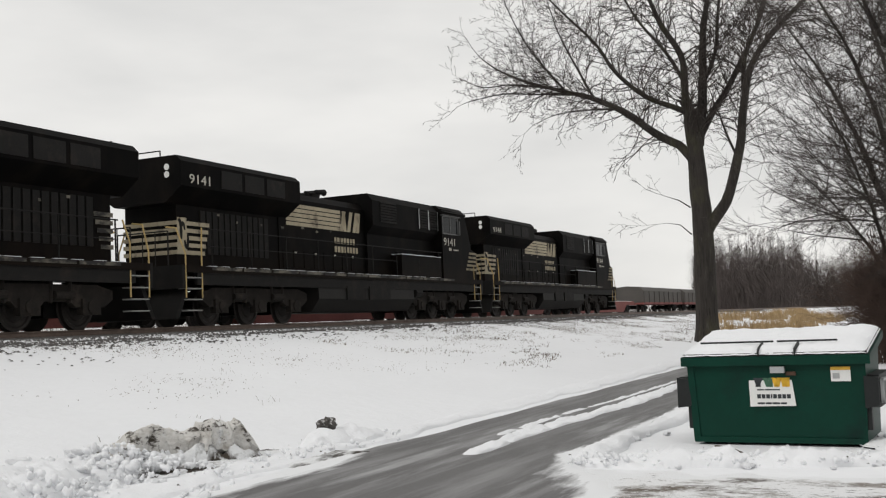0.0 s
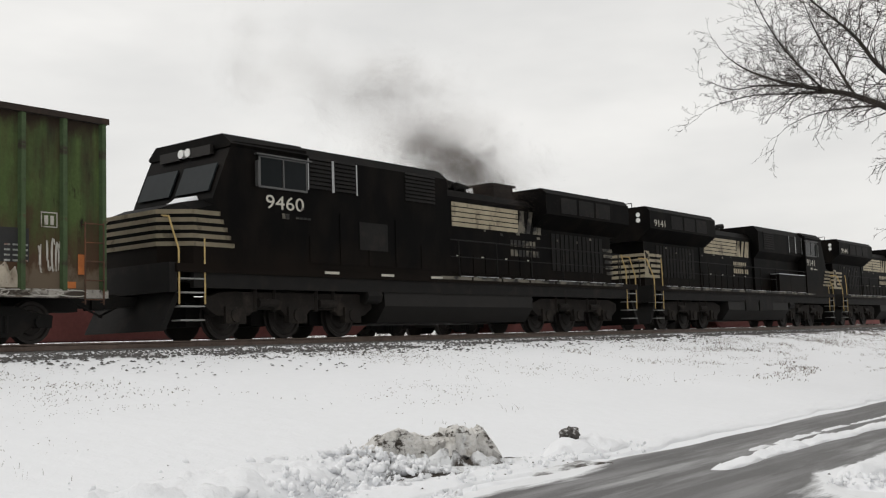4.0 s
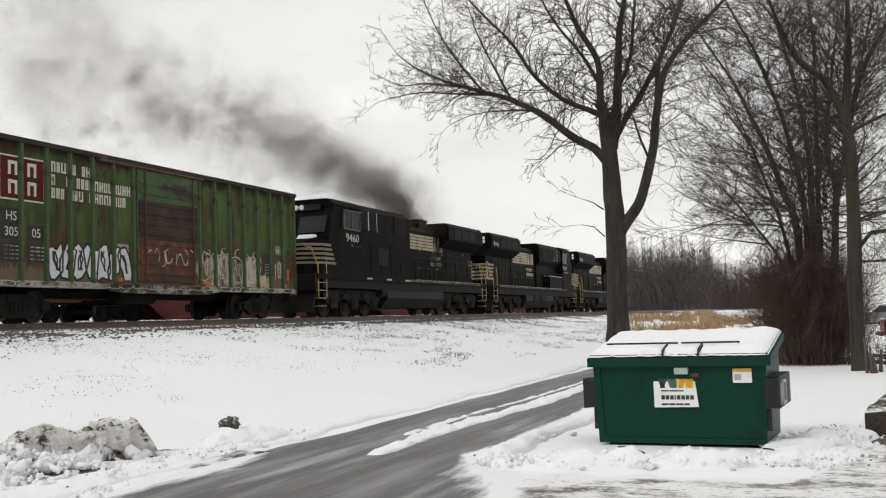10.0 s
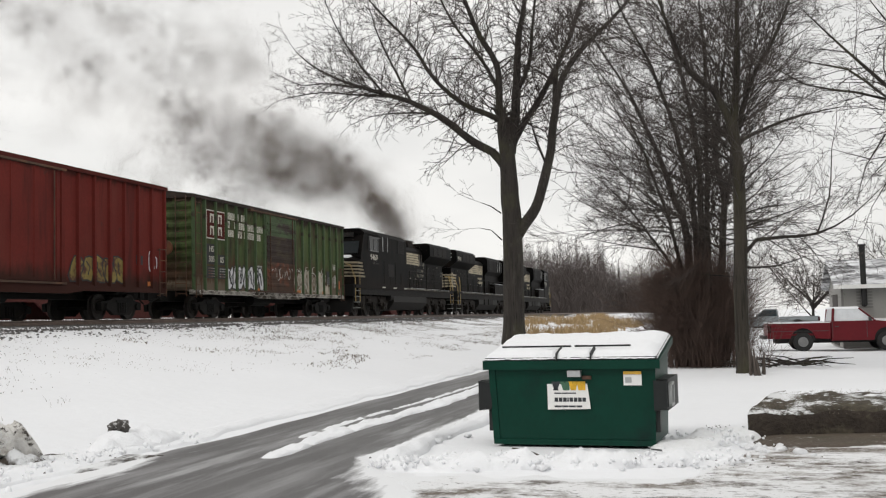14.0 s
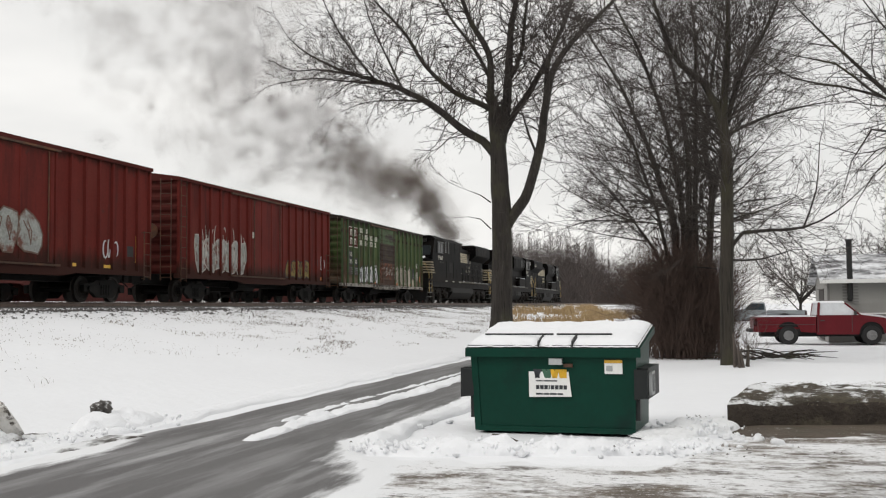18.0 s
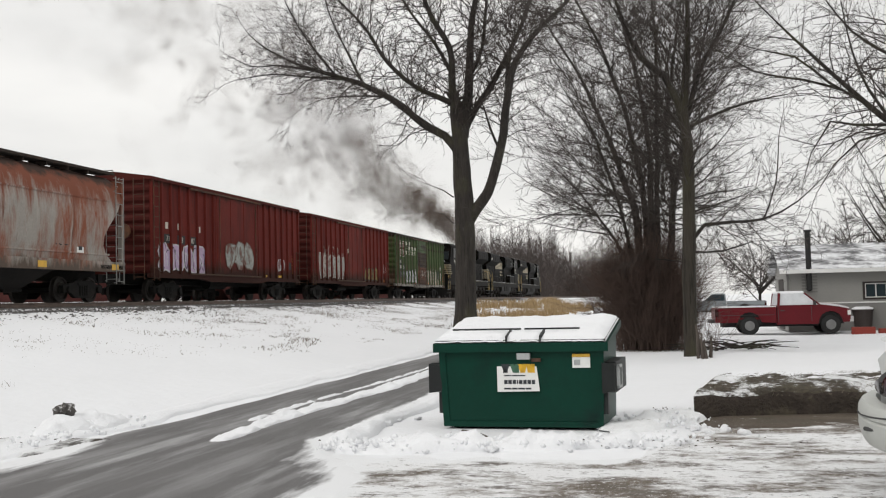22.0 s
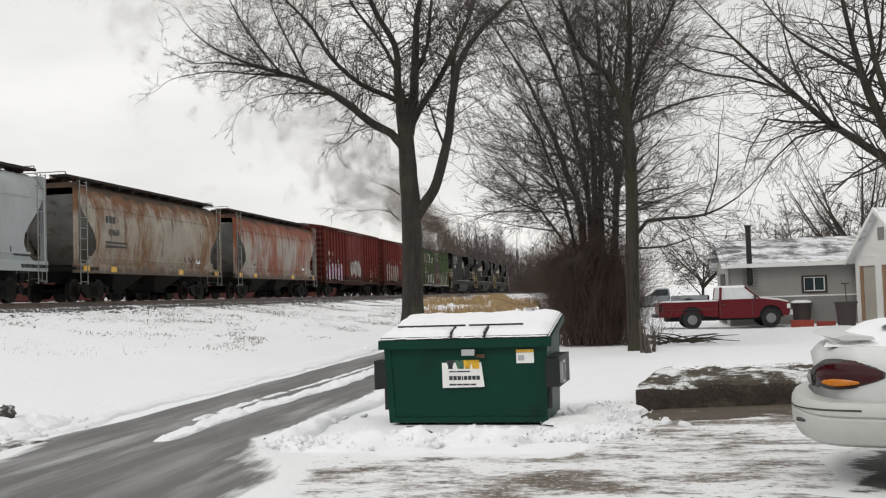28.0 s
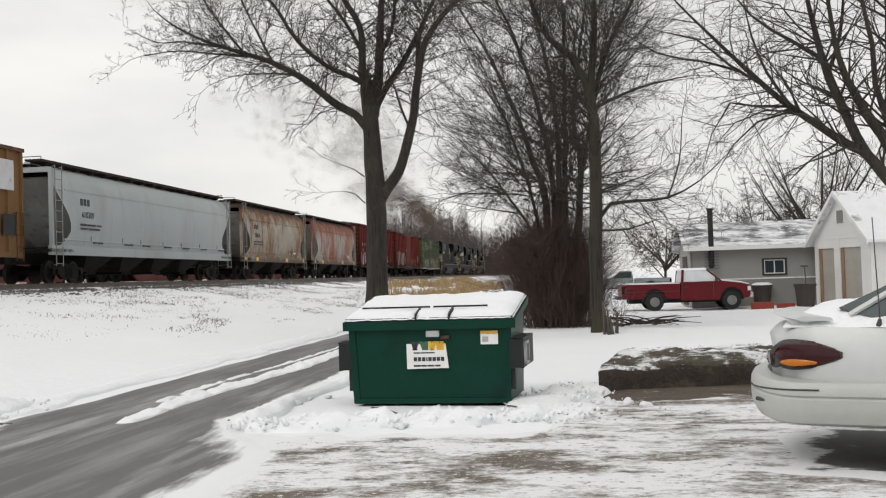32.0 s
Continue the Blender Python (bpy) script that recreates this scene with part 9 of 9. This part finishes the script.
    box(bm, 0.5, 1.05, -0.012, -0.005 + 0.0, 1.45, 2.2)
    part("flue_panel", bm, M["siding_dark"], th)


house()


def garage():
    """A white garage, its gable with two plain doors; local x along the gable, y along its length."""
    m = pose(29.85, 28.5, 0, 0, 0, math.degrees(math.atan2(-0.954, -0.30)))
    th = thing("garage", m, "white clapboard garage with two doors and a snowy roof", "garage")
    Wg, Lg, H = 3.7, 7.5, 2.4
    doors = ((0.25, 1.35), (1.75, 3.1))
    spans = ((0, 0.25), (1.35, 1.75), (3.1, Wg))
    for x0, x1 in spans:
        bm = bmesh.new()
        box(bm, x0, x1, 0, 0.14, 0, H)
        part("wall", bm, M["siding_white"], th)
        bm = bmesh.new()
        lapped(bm, x0, x1, 0.05, H, 0, 0.14)
        part("siding", bm, M["siding_white"], th)
    for x0, x1 in doors:
        bm = bmesh.new()
        box(bm, x0, x1, 0, 0.14, 2.08, H)
        part("lintel", bm, M["siding_white"], th)
        bm = bmesh.new()
        box(bm, x0 + 0.2, x1, 0.05, 0.10, 0, 2.08)
        part("door", bm, M["door_beige"], th, "plain beige-grey door")
        bm = bmesh.new()
        box(bm, x0, x0 + 0.2, 0.02, 0.12, 0, 2.08)
        part("jamb", bm, M["door_tan"], th, "bare tan wooden jamb")
    bm = bmesh.new()
    prism(bm, [(0, H), (Wg, H), (Wg / 2, H + 1.55)], "y", 0.0, 0.14)
    part("gable", bm, M["siding_white"], th)
    bm = bmesh.new()
    z = H
    while z < H + 1.5:
        k = 1 - (z - H) / 1.55
        prism(bm, [(0, z), (-0.018, z), (-0.003, z + 0.14), (0, z + 0.14)], "x", Wg / 2 - Wg / 2 * k, Wg / 2 + Wg / 2 * k)
        z += 0.14
    part("gable_siding", bm, M["siding_white"], th)
    bm = bmesh.new()
    box(bm, Wg / 2 - 0.2, Wg / 2 + 0.2, -0.03, 0.0, H + 0.55, H + 1.0)
    part("gable_vent", bm, M["siding_dark"], th)
    for x in (0.0, Wg - 0.14):
        bm = bmesh.new()
        box(bm, x, x + 0.14, 0.14, Lg, 0, H)
        part("wall", bm, M["siding_white"], th)
    bm = bmesh.new()
    z = 0.05
    while z < H:
        prism(bm, [(Wg, z), (Wg + 0.02, z), (Wg + 0.003, z + 0.14), (Wg, z + 0.14)], "y", 0.14, Lg)
        z += 0.14
    part("siding", bm, M["siding_white"], th)
    bm = bmesh.new()
    box(bm, 0.14, Wg - 0.14, Lg - 0.14, Lg, 0, H)
    part("wall", bm, M["siding_white"], th)
    for a, b in (((-0.25, H - 0.2), (Wg / 2, H + 1.6)), ((Wg + 0.25, H - 0.2), (Wg / 2, H + 1.6))):
        bm = bmesh.new()
        prism(bm, [a, b, (b[0], b[1] + 0.09), (a[0], a[1] + 0.09)], "y", -0.25, Lg + 0.2)
        part("roof", bm, M["shingle_snow"], th, "roof under snow")
        bm = bmesh.new()
        prism(bm, [(a[0], a[1] - 0.06), (b[0], b[1] - 0.06), (b[0], b[1] + 0.1), (a[0], a[1] + 0.1)], "y", -0.29, -0.25)
        part("barge_board", bm, M["trim_white"], th)


M["shingle_snow"] = material("snowy_shingles", (0.72, 0.73, 0.75), 0.85, var=0.06, scale=2, fine=14, bump=0.3, layers=[((0.30, 0.30, 0.31), 1.8, 0.63, 0.06, (1, 1, 1))])
garage()


def round_bin(x, y, h, r, mat, label, lid):
    th = thing("refuse_bin", pose(x, y, 0, 0, 0, -45), label, "bin", "yard bins")
    bm = bmesh.new()
    rings = []
    for z, k in ((0.0, 0.78), (h * 0.5, 0.9), (h * 0.93, 1.0), (h * 0.93, 1.08), (h, 1.08), (h, 0.98), (h * 0.1, 0.75)):
        rings.append([(k * r * math.cos(a * math.tau / 20), k * r * math.sin(a * math.tau / 20), z) for a in range(20)])
    loft(bm, rings)
    part("body", bm, mat, th)
    bm = bmesh.new()
    if lid:
        loft(bm, [[(k * r * math.cos(a * math.tau / 20), k * r * math.sin(a * math.tau / 20), z) for a in range(20)] for z, k in ((h, 1.06), (h + 0.05, 1.0), (h + 0.10, 0.6))])
        part("snow_cap", bm, M["snow"], th)
    else:
        rod(bm, (0.05, 0, 0.2), (0.0, 0.05, h + 0.62), 0.02, 0.02, 8)
        box(bm, -0.13, 0.13, -0.03, 0.03 + 0.05, h + 0.6, h + 0.65)
        part("shovel_handle", bm, M["stump"], th)


round_bin(28.6, 30.0, 0.80, 0.36, M["bin_brown"], "dark wheeled bin with a snow-capped lid", True)
round_bin(27.6, 26.85, 0.84, 0.36, M["bin_brown"], "dark open bin with a shovel handle in it", False)
for k, (x, y, w) in enumerate(((26.6, 27.9, 0.75), (27.3, 27.5, 0.6))):
    bm = bmesh.new()
    box(bm, -w / 2, w / 2, -0.2, 0.2, 0, 0.24 if k == 0 else 0.18)
    solid("crate", bm, M["red_box"], pose(x, y, 0, 0, 0, -40), "low red plastic crate on the snow", "crate", "crates", bevel=0.03)


def sod_bank():
    """The cut edge of raised ground beside the parking area: dark soil face, snow and dead grass on top."""
    verts, faces = [], []
    a, b = Vector((7.42, 10.55, 0)), Vector((12.6, 8.25, 0))
    d = (b - a).normalized()
    n = Vector((-d.y, d.x, 0))
    nu, L = 110, (b - a).length
    prof = [(-0.02, -0.03), (-0.01, 0.05), (0.0, 0.12), (0.0, 0.20), (0.02, 0.27), (0.07, 0.305), (0.25, 0.335), (0.5, 0.365), (0.9, 0.40), (1.3, 0.41), (1.7, 0.38), (2.2, 0.22), (2.7, -0.05)]
    for i in range(nu):
        u = i / (nu - 1)
        end = 0.0 if i == 0 else 1.0
        for j, (o, z) in enumerate(prof):
            q = a + d * (max(i - 1, 0) / (nu - 2) * L + 0.10 * noise.noise((o * 2.5, z * 4, 3.0)) + 0.5 * max(o, 0)) + n * o
            w = noise.noise(q * 2.3) * 0.05 + noise.noise(q * 6) * 0.025
            verts.append((*(q + n * w * 1.4).xy, max(z, -0.05) * end * (1 + 0.2 * noise.noise(q * 1.1)) + (w * 0.8 if 2 < j < 11 else 0) - 0.05 * (1 - end)))
    k = len(prof)
    for i in range(nu - 1):
        for j in range(k - 1):
            p = i * k + j
            faces.append((p, p + k, p + k + 1, p + 1))
    me = from_data("soil_bank", verts, faces, M["sod"], True)
    me.materials.append(M["sod_top"])
    for f in me.polygons:
        if f.index % (k - 1) >= 4:
            f.material_index = 1
    ob = new("soil_bank", me)
    tagged(ob, "raised bank of dark frozen sod with snow on top", "soil bank", kind="structure")
    # snow lying in patches on its top
    verts, faces = [], []
    for i in range(nu):
        u = i / (nu - 1)
        end = 1.0
        for j in range(26):
            o = 0.14 + 2.5 * j / 25
            zz = np.interp(o, [c[0] for c in prof], [c[1] for c in prof])
            q = a + d * (0.05 + u * (L - 0.05) + 0.5 * o) + n * o
            w = noise.noise(q * 2.3) * 0.05 + noise.noise(q * 6) * 0.025
            cover = noise.noise(q * 3.4 + Vector((3, 1, 0))) * 0.6 + noise.noise(q * 10) * 0.45 + min((o - 1.15) * 0.7, 0.6)
            verts.append((*(q + n * w * 1.4).xy, float(zz) * end * (1 + 0.2 * noise.noise(q * 1.1)) + w * 0.8 + 0.05 * max(min(cover, 0.5), -0.6) - 0.14 * (1 - end)))
    for i in range(nu - 1):
        for j in range(25):
            p = i * 26 + j
            faces.append((p, p + 26, p + 27, p + 1))
    ob = new("snow_cover", from_data("snow_cover", verts, faces, M["snow"], True))
    tagged(ob, "patchy snow lying on the sod bank", "snow", kind="stuff")
    rng = random.Random(61)
    v, f = [], []
    for _ in range(5200):
        u, o = rng.random(), rng.uniform(0.02, 1.7)
        q = a + d * (0.1 + u * (L - 0.1) + 0.5 * o) + n * o
        z0 = float(np.interp(o, [c[0] for c in prof], [c[1] for c in prof]))
        if noise.noise(q * 1.9) < -0.1:
            continue
        h, ang, l = rng.uniform(0.02, 0.06), rng.uniform(0, math.tau), rng.uniform(0.02, 0.12)
        k = len(v)
        v.extend([(q.x - 0.006, q.y, z0 - 0.02), (q.x + 0.006, q.y, z0 - 0.02), (q.x + math.cos(ang) * l, q.y + math.sin(ang) * l, z0 + h * 0.7)])
        f.append((k, k + 1, k + 2))
    ob = new("dead_grass", from_data("dead_grass", v, f, M["weed"]))
    tagged(ob, "short dead grass on the sod bank", "grass", kind="stuff")


sod_bank()


def brush_pile():
    rng = random.Random(71)
    th = thing("stump", pose(14.7, 20.3, 0), "splintered grey stump of cut stems in the snow", "stump")
    for k in range(7):
        bm = bmesh.new()
        x, y = rng.uniform(-0.22, 0.22), rng.uniform(-0.2, 0.2)
        rod(bm, (x, y, -0.05), (x + rng.uniform(-0.12, 0.12), y + rng.uniform(-0.1, 0.1), rng.uniform(0.35, 0.85)), rng.uniform(0.03, 0.06), 0.02, 7)
        part("stem", bm, M["stump"], th)
    th = thing("brush_pile", pose(17.2, 22.6, 0), "pile of cut brown branches on the snow", "brush pile")
    for k in range(26):
        w = Wood()
        a = rng.uniform(-0.7, 0.7) + (math.pi if rng.random() < 0.5 else 0)
        p = Vector((rng.uniform(-0.8, 0.8), rng.uniform(-0.5, 0.5), rng.uniform(0.02, 0.12)))
        q = p + Vector((math.cos(a - 0.6) * rng.uniform(0.7, 1.5), math.sin(a - 0.6) * rng.uniform(0.7, 1.5), rng.uniform(-0.05, 0.22)))
        w.tube([p, p.lerp(q, 0.5) + Vector((0, 0, 0.06)), q], [0.022, 0.016, 0.006], 5)
        part("branch", w.mesh(M["bark"]), None, th)


brush_pile()

# a dark clod on the low snow mound, lumps of snow round the bin
bm = bmesh.new()
bmesh.ops.create_icosphere(bm, subdivisions=3, radius=0.5)
for v in bm.verts:
    v.co *= 1 + 0.4 * noise.noise(v.co * 3.1) + 0.25 * noise.noise(v.co * 8)
    v.co.z *= 0.62
CX, CY = xy(7.12, 11.4)
M["rock"] = material("frosted_rock", (0.10, 0.092, 0.085), 0.9, var=0.5, scale=5, fine=24, bump=0.8, dist=0.03, rag=0.7, layers=[((0.7, 0.7, 0.7), 4.0, 0.58, 0.04, ONE)])
solid("clod", bm, M["rock"], pose(CX, CY, 0.27, 0, 0, 20) @ Matrix.Diagonal((0.27, 0.2, 0.27, 1)), "dark frozen clod of earth on the snow", "clod")
RS = random.Random(81)
spots = [(RS.uniform(0.0, 3.4), 10.55 + RS.gauss(0, 0.25), RS.uniform(0.03, 0.10)) for _ in range(60)]
spots += [(3.4 + RS.gauss(0, 0.15), RS.uniform(10.2, 15), RS.uniform(0.05, 0.13)) for _ in range(26)]
for _ in range(150):
    # clods over the white bank lie as high as the bank does
    sp, ss = 7.3 + RS.gauss(0, 0.5), RS.uniform(4.5, 8.7)
    mid = 7.4 + (ss - 5) * 0.09
    spots.append((sp, ss, 0.04 + 0.16 * RS.random() ** 2.5, 0.15 * max(0, 1 - ((sp - mid) / 0.7) ** 2)))
spots += [(6.95 + RS.gauss(0, 0.12), 8.3 + RS.gauss(0, 0.3), RS.uniform(0.04, 0.12), 0.01) for _ in range(36)]
spots += [(-0.4 + RS.gauss(0, 0.25), 11.6 + RS.gauss(0, 0.3), RS.uniform(0.05, 0.14)) for _ in range(14)]
spots += [(6.9 + RS.gauss(0, 0.2), RS.uniform(10.4, 12.2), RS.uniform(0.04, 0.12)) for _ in range(14)]
random.seed(4)
scatter_clumps("snow_clod", spots, "small ragged clod of ploughed snow", "snow clod", "snow clods")


def rubble():
    """Broken lumps of ploughed snow heaped along the lane, round the bin and at the end of the sod bank."""
    rng = random.Random(83)
    bm = bmesh.new()
    bmesh.ops.create_icosphere(bm, subdivisions=1, radius=0.5)
    bm.verts.ensure_lookup_table()
    base_v, base_f = [v.co.copy() for v in bm.verts], [tuple(v.index for v in f.verts) for f in bm.faces]
    bm.free()
    v, f = [], []

    def lump(p, s, z, size):
        x, y = xy(p, s)
        turn = Euler([rng.uniform(0, 6) for _ in range(3)]).to_matrix()
        sx, sy, sz = size * rng.uniform(0.8, 1.5), size * rng.uniform(0.7, 1.1), size * rng.uniform(0.5, 0.9)
        o = len(v)
        for c in base_v:
            q = turn @ Vector((c.x * sx, c.y * sy, c.z * sz)) * rng.uniform(0.78, 1.2)
            v.append((x + q.x, y + q.y, z + q.z))
        f.extend([tuple(i + o for i in t) for t in base_f])
    for _ in range(2600):
        s = rng.uniform(3.2, 8.9)
        mid = 7.25 + (s - 5) * 0.09
        d = rng.gauss(0, 0.42)
        crest = 0.24 * max(0, 1 - (d / 0.8) ** 2) * (0.6 + 0.8 * noise.noise((s * 1.4, 2.0, 5.0)))
        lump(mid + d, s, gz(mid + d, s) + crest * rng.uniform(0.55, 1.0), 0.014 + 0.115 * rng.random() ** 3.2)
    for _ in range(420):
        p = rng.uniform(-0.2, 3.5)
        lump(p, 10.25 + 0.16 * (3.4 - p) + rng.gauss(0, 0.2), 0.03 + 0.05 * rng.random(), 0.02 + 0.07 * rng.random() ** 2.5)
    for _ in range(240):
        lump(6.85 + rng.gauss(0, 0.2), rng.uniform(8.4, 12.3), gz(6.85, 10) + 0.02 + 0.06 * rng.random(), 0.02 + 0.06 * rng.random() ** 2)
    for _ in range(170):
        p, s = 0.15 + rng.gauss(0, 0.28), 12.5 + rng.gauss(0, 0.4)
        lump(p, s, 0.02 + 0.13 * math.exp(-((p - 0.1) / 0.3) ** 2 - ((s - 12.5) / 0.5) ** 2) * rng.uniform(0.5, 1.0), 0.02 + 0.05 * rng.random() ** 2)
    tagged(new("snow_rubble", from_data("snow_rubble", v, f, M["snow_lump"], True)), "broken lumps of ploughed snow heaped on the snow", "snow", kind="stuff")


rubble()


def crumbs():
    """Crumbs of dark soil scattered over the ploughed snow."""
    rng = random.Random(97)
    v, f = [], []
    for _ in range(110):
        c = rng.choice([(1.2, 10.5, 1.2, 0.22), (1.2, 10.5, 1.2, 0.22), (0.1, 13.5, 0.1, 0.08), (-0.15, 10.3, 0.25, 0.2), (7.2, 6.8, 0.4, 1.2), (6.9, 9.6, 0.25, 0.5)])
        p, s = rng.gauss(c[0], c[2]), rng.gauss(c[1], c[3])
        x, y = xy(p, s)
        r = rng.uniform(0.004, 0.012)
        z = gz(p, s) + rng.uniform(0.04, 0.09) * (1.6 if p > 6 else 1)
        o, a = len(v), rng.uniform(0, 6)
        v += [(x + r * 1.6 * math.cos(a + k * 1.5708), y + r * math.sin(a + k * 1.5708), z - r) for k in range(4)] + [(x, y, z + r * 0.3)]
        f += [(o + k, o + (k + 1) % 4, o + 4) for k in range(4)]
    tagged(new("soil_crumb", from_data("soil_crumb", v, f, M["soil"])), "dark soil crumbs scattered on the ploughed snow", "soil", kind="stuff")
    w = Wood()
    x0, y0 = xy(1.95, 10.55)
    pts = [Vector((x0 - 0.13, y0 + 0.10, 0.15)), Vector((x0 - 0.02, y0 + 0.02, 0.13)), Vector((x0 + 0.06, y0 - 0.06, 0.09)), Vector((x0 + 0.14, y0 - 0.12, 0.06))]
    w.tube(pts, [0.012, 0.020, 0.018, 0.012], 6)
    tagged(new("stick", w.mesh(M["stump"])), "short dark stick lying on the ploughed snow", "stick")


crumbs()


# ---- diesel smoke ----
def puff_mesh(seed, n, r, long=1.0, thick=0.0036):
    """A billow of fine soot filaments: round lobes, dense inside, with a soft rim."""
    rng = random.Random(seed)
    v, f = [], []
    lobes = [(Vector((rng.gauss(0, 0.42), rng.gauss(0, 0.42), rng.gauss(0, 0.42))), rng.uniform(0.28, 0.6)) for _ in range(6)]
    for _ in range(n):
        c, size = rng.choice(lobes)
        q = (c + Vector((rng.gauss(0, 1), rng.gauss(0, 1), rng.gauss(0, 1))) * size * 0.62) * r
        q.y *= long
        d = Vector((rng.gauss(0, 1), rng.gauss(0, 1), rng.gauss(0, 1))).normalized()
        e = d.orthogonal().normalized()
        h = rng.uniform(0.05, 0.16)
        o = len(v)
        v += [q - d * h, q + d * h, q + e * thick]
        f.append((o, o + 1, o + 2))
    return from_data("puff", v, f, M["smoke"])


BALLS = [puff_mesh(k, 2100, 0.6, 1.15, 0.0008) for k in range(6)]
CLOUDS = [puff_mesh(10 + k, 4600, 1.3, 1.3, 0.0007) for k in range(6)]
STACK_Y = 12.07 + 3.6


def smoke_motions():
    rng = random.Random(77)
    tb = -1.2
    while tb < 31.7:
        # one billow after another leaves the stack; each is a handful of puffs that stay together
        tb += rng.uniform(0.12, 0.30)
        count = 0 if tb < 1.2 else 1 if tb < 2.0 else 5 if tb < 3.2 else 9 if tb < 8 else 13
        off = Vector((rng.gauss(0, 1), rng.gauss(0, 1), rng.gauss(0, 1)))
        boil = rng.uniform(0.85, 1.2)
        wave = 0.6 * math.sin(tb * 1.3) + 0.4 * math.sin(tb * 0.47 + 1)
        for _ in range(count):
            te = tb + rng.uniform(-0.12, 0.12)
            big = rng.random() < 0.5
            ob = new("smoke_puff", (CLOUDS if big else BALLS)[rng.randrange(6)])
            tagged(ob, "drifting puff of brown-grey diesel exhaust smoke", "smoke", "smoke puffs", "stuff")
            own = Vector((rng.gauss(0, 1), rng.gauss(0, 1), rng.gauss(0, 1)))
            spin = [rng.uniform(-28, 28) for _ in range(3)]

            def at(t):
                a = t - te
                if a <= 0:
                    # before it leaves, it travels below the track bed, under the stack
                    x, y = xy(TRACK_P, train_s(t) + STACK_Y)
                    return pose(x, y, -4.0, 0, 0, -math.degrees(TH))
                wide = 0.03 + 0.17 * a ** 0.9 + 0.16 * max(0, a - 4.5) ** 1.2
                loose = 0.04 + 0.15 * a + 0.12 * max(0, a - 4.5) ** 1.2
                d = off * wide * 0.7 + own * loose
                h = 4.5 + (2.5 * (1 - math.exp(-a / 0.9)) + 0.26 * a) * boil * (0.74 + 0.36 * min(max((te - 8.5) / 3.0, 0), 1)) + wave * min(a / 2, 1) * 0.6 + 0.45 * max(0, a - 5) ** 1.2 + 0.7 * max(0, a - 9) ** 1.3
                s = train_s(te) + STACK_Y + 1.4 * (1 - math.exp(-a / 0.6)) - 0.1 * a + d.y * 1.2
                low = RAIL_Z + (3.4 if a < 0.3 else 5.2)
                x, y = xy(TRACK_P + d.x * 0.8 + 0.2 * a, s)
                return pose(x, y, low + abs(RAIL_Z + h + d.z - low), *[q * min(a, 2) + o for q, o in zip(spin, (0, 0, -math.degrees(TH)))])
            ages = [0.0, 0.3, 0.7, 1.4, 2.6, 5.0, 9.0, 16.0]
            ts = sorted({round(t * FPS) / FPS for t in [0, 4, 8, 12, 16, 20, 24, 28, te - 0.3, te - 0.08] if 0 <= t < te - 0.05} | {round((te + a) * FPS) / FPS for a in ages if 0 <= te + a <= 32} | {0.0, 32.0})
            walk(ob, [(t, at(t)) for t in ts])



motions()
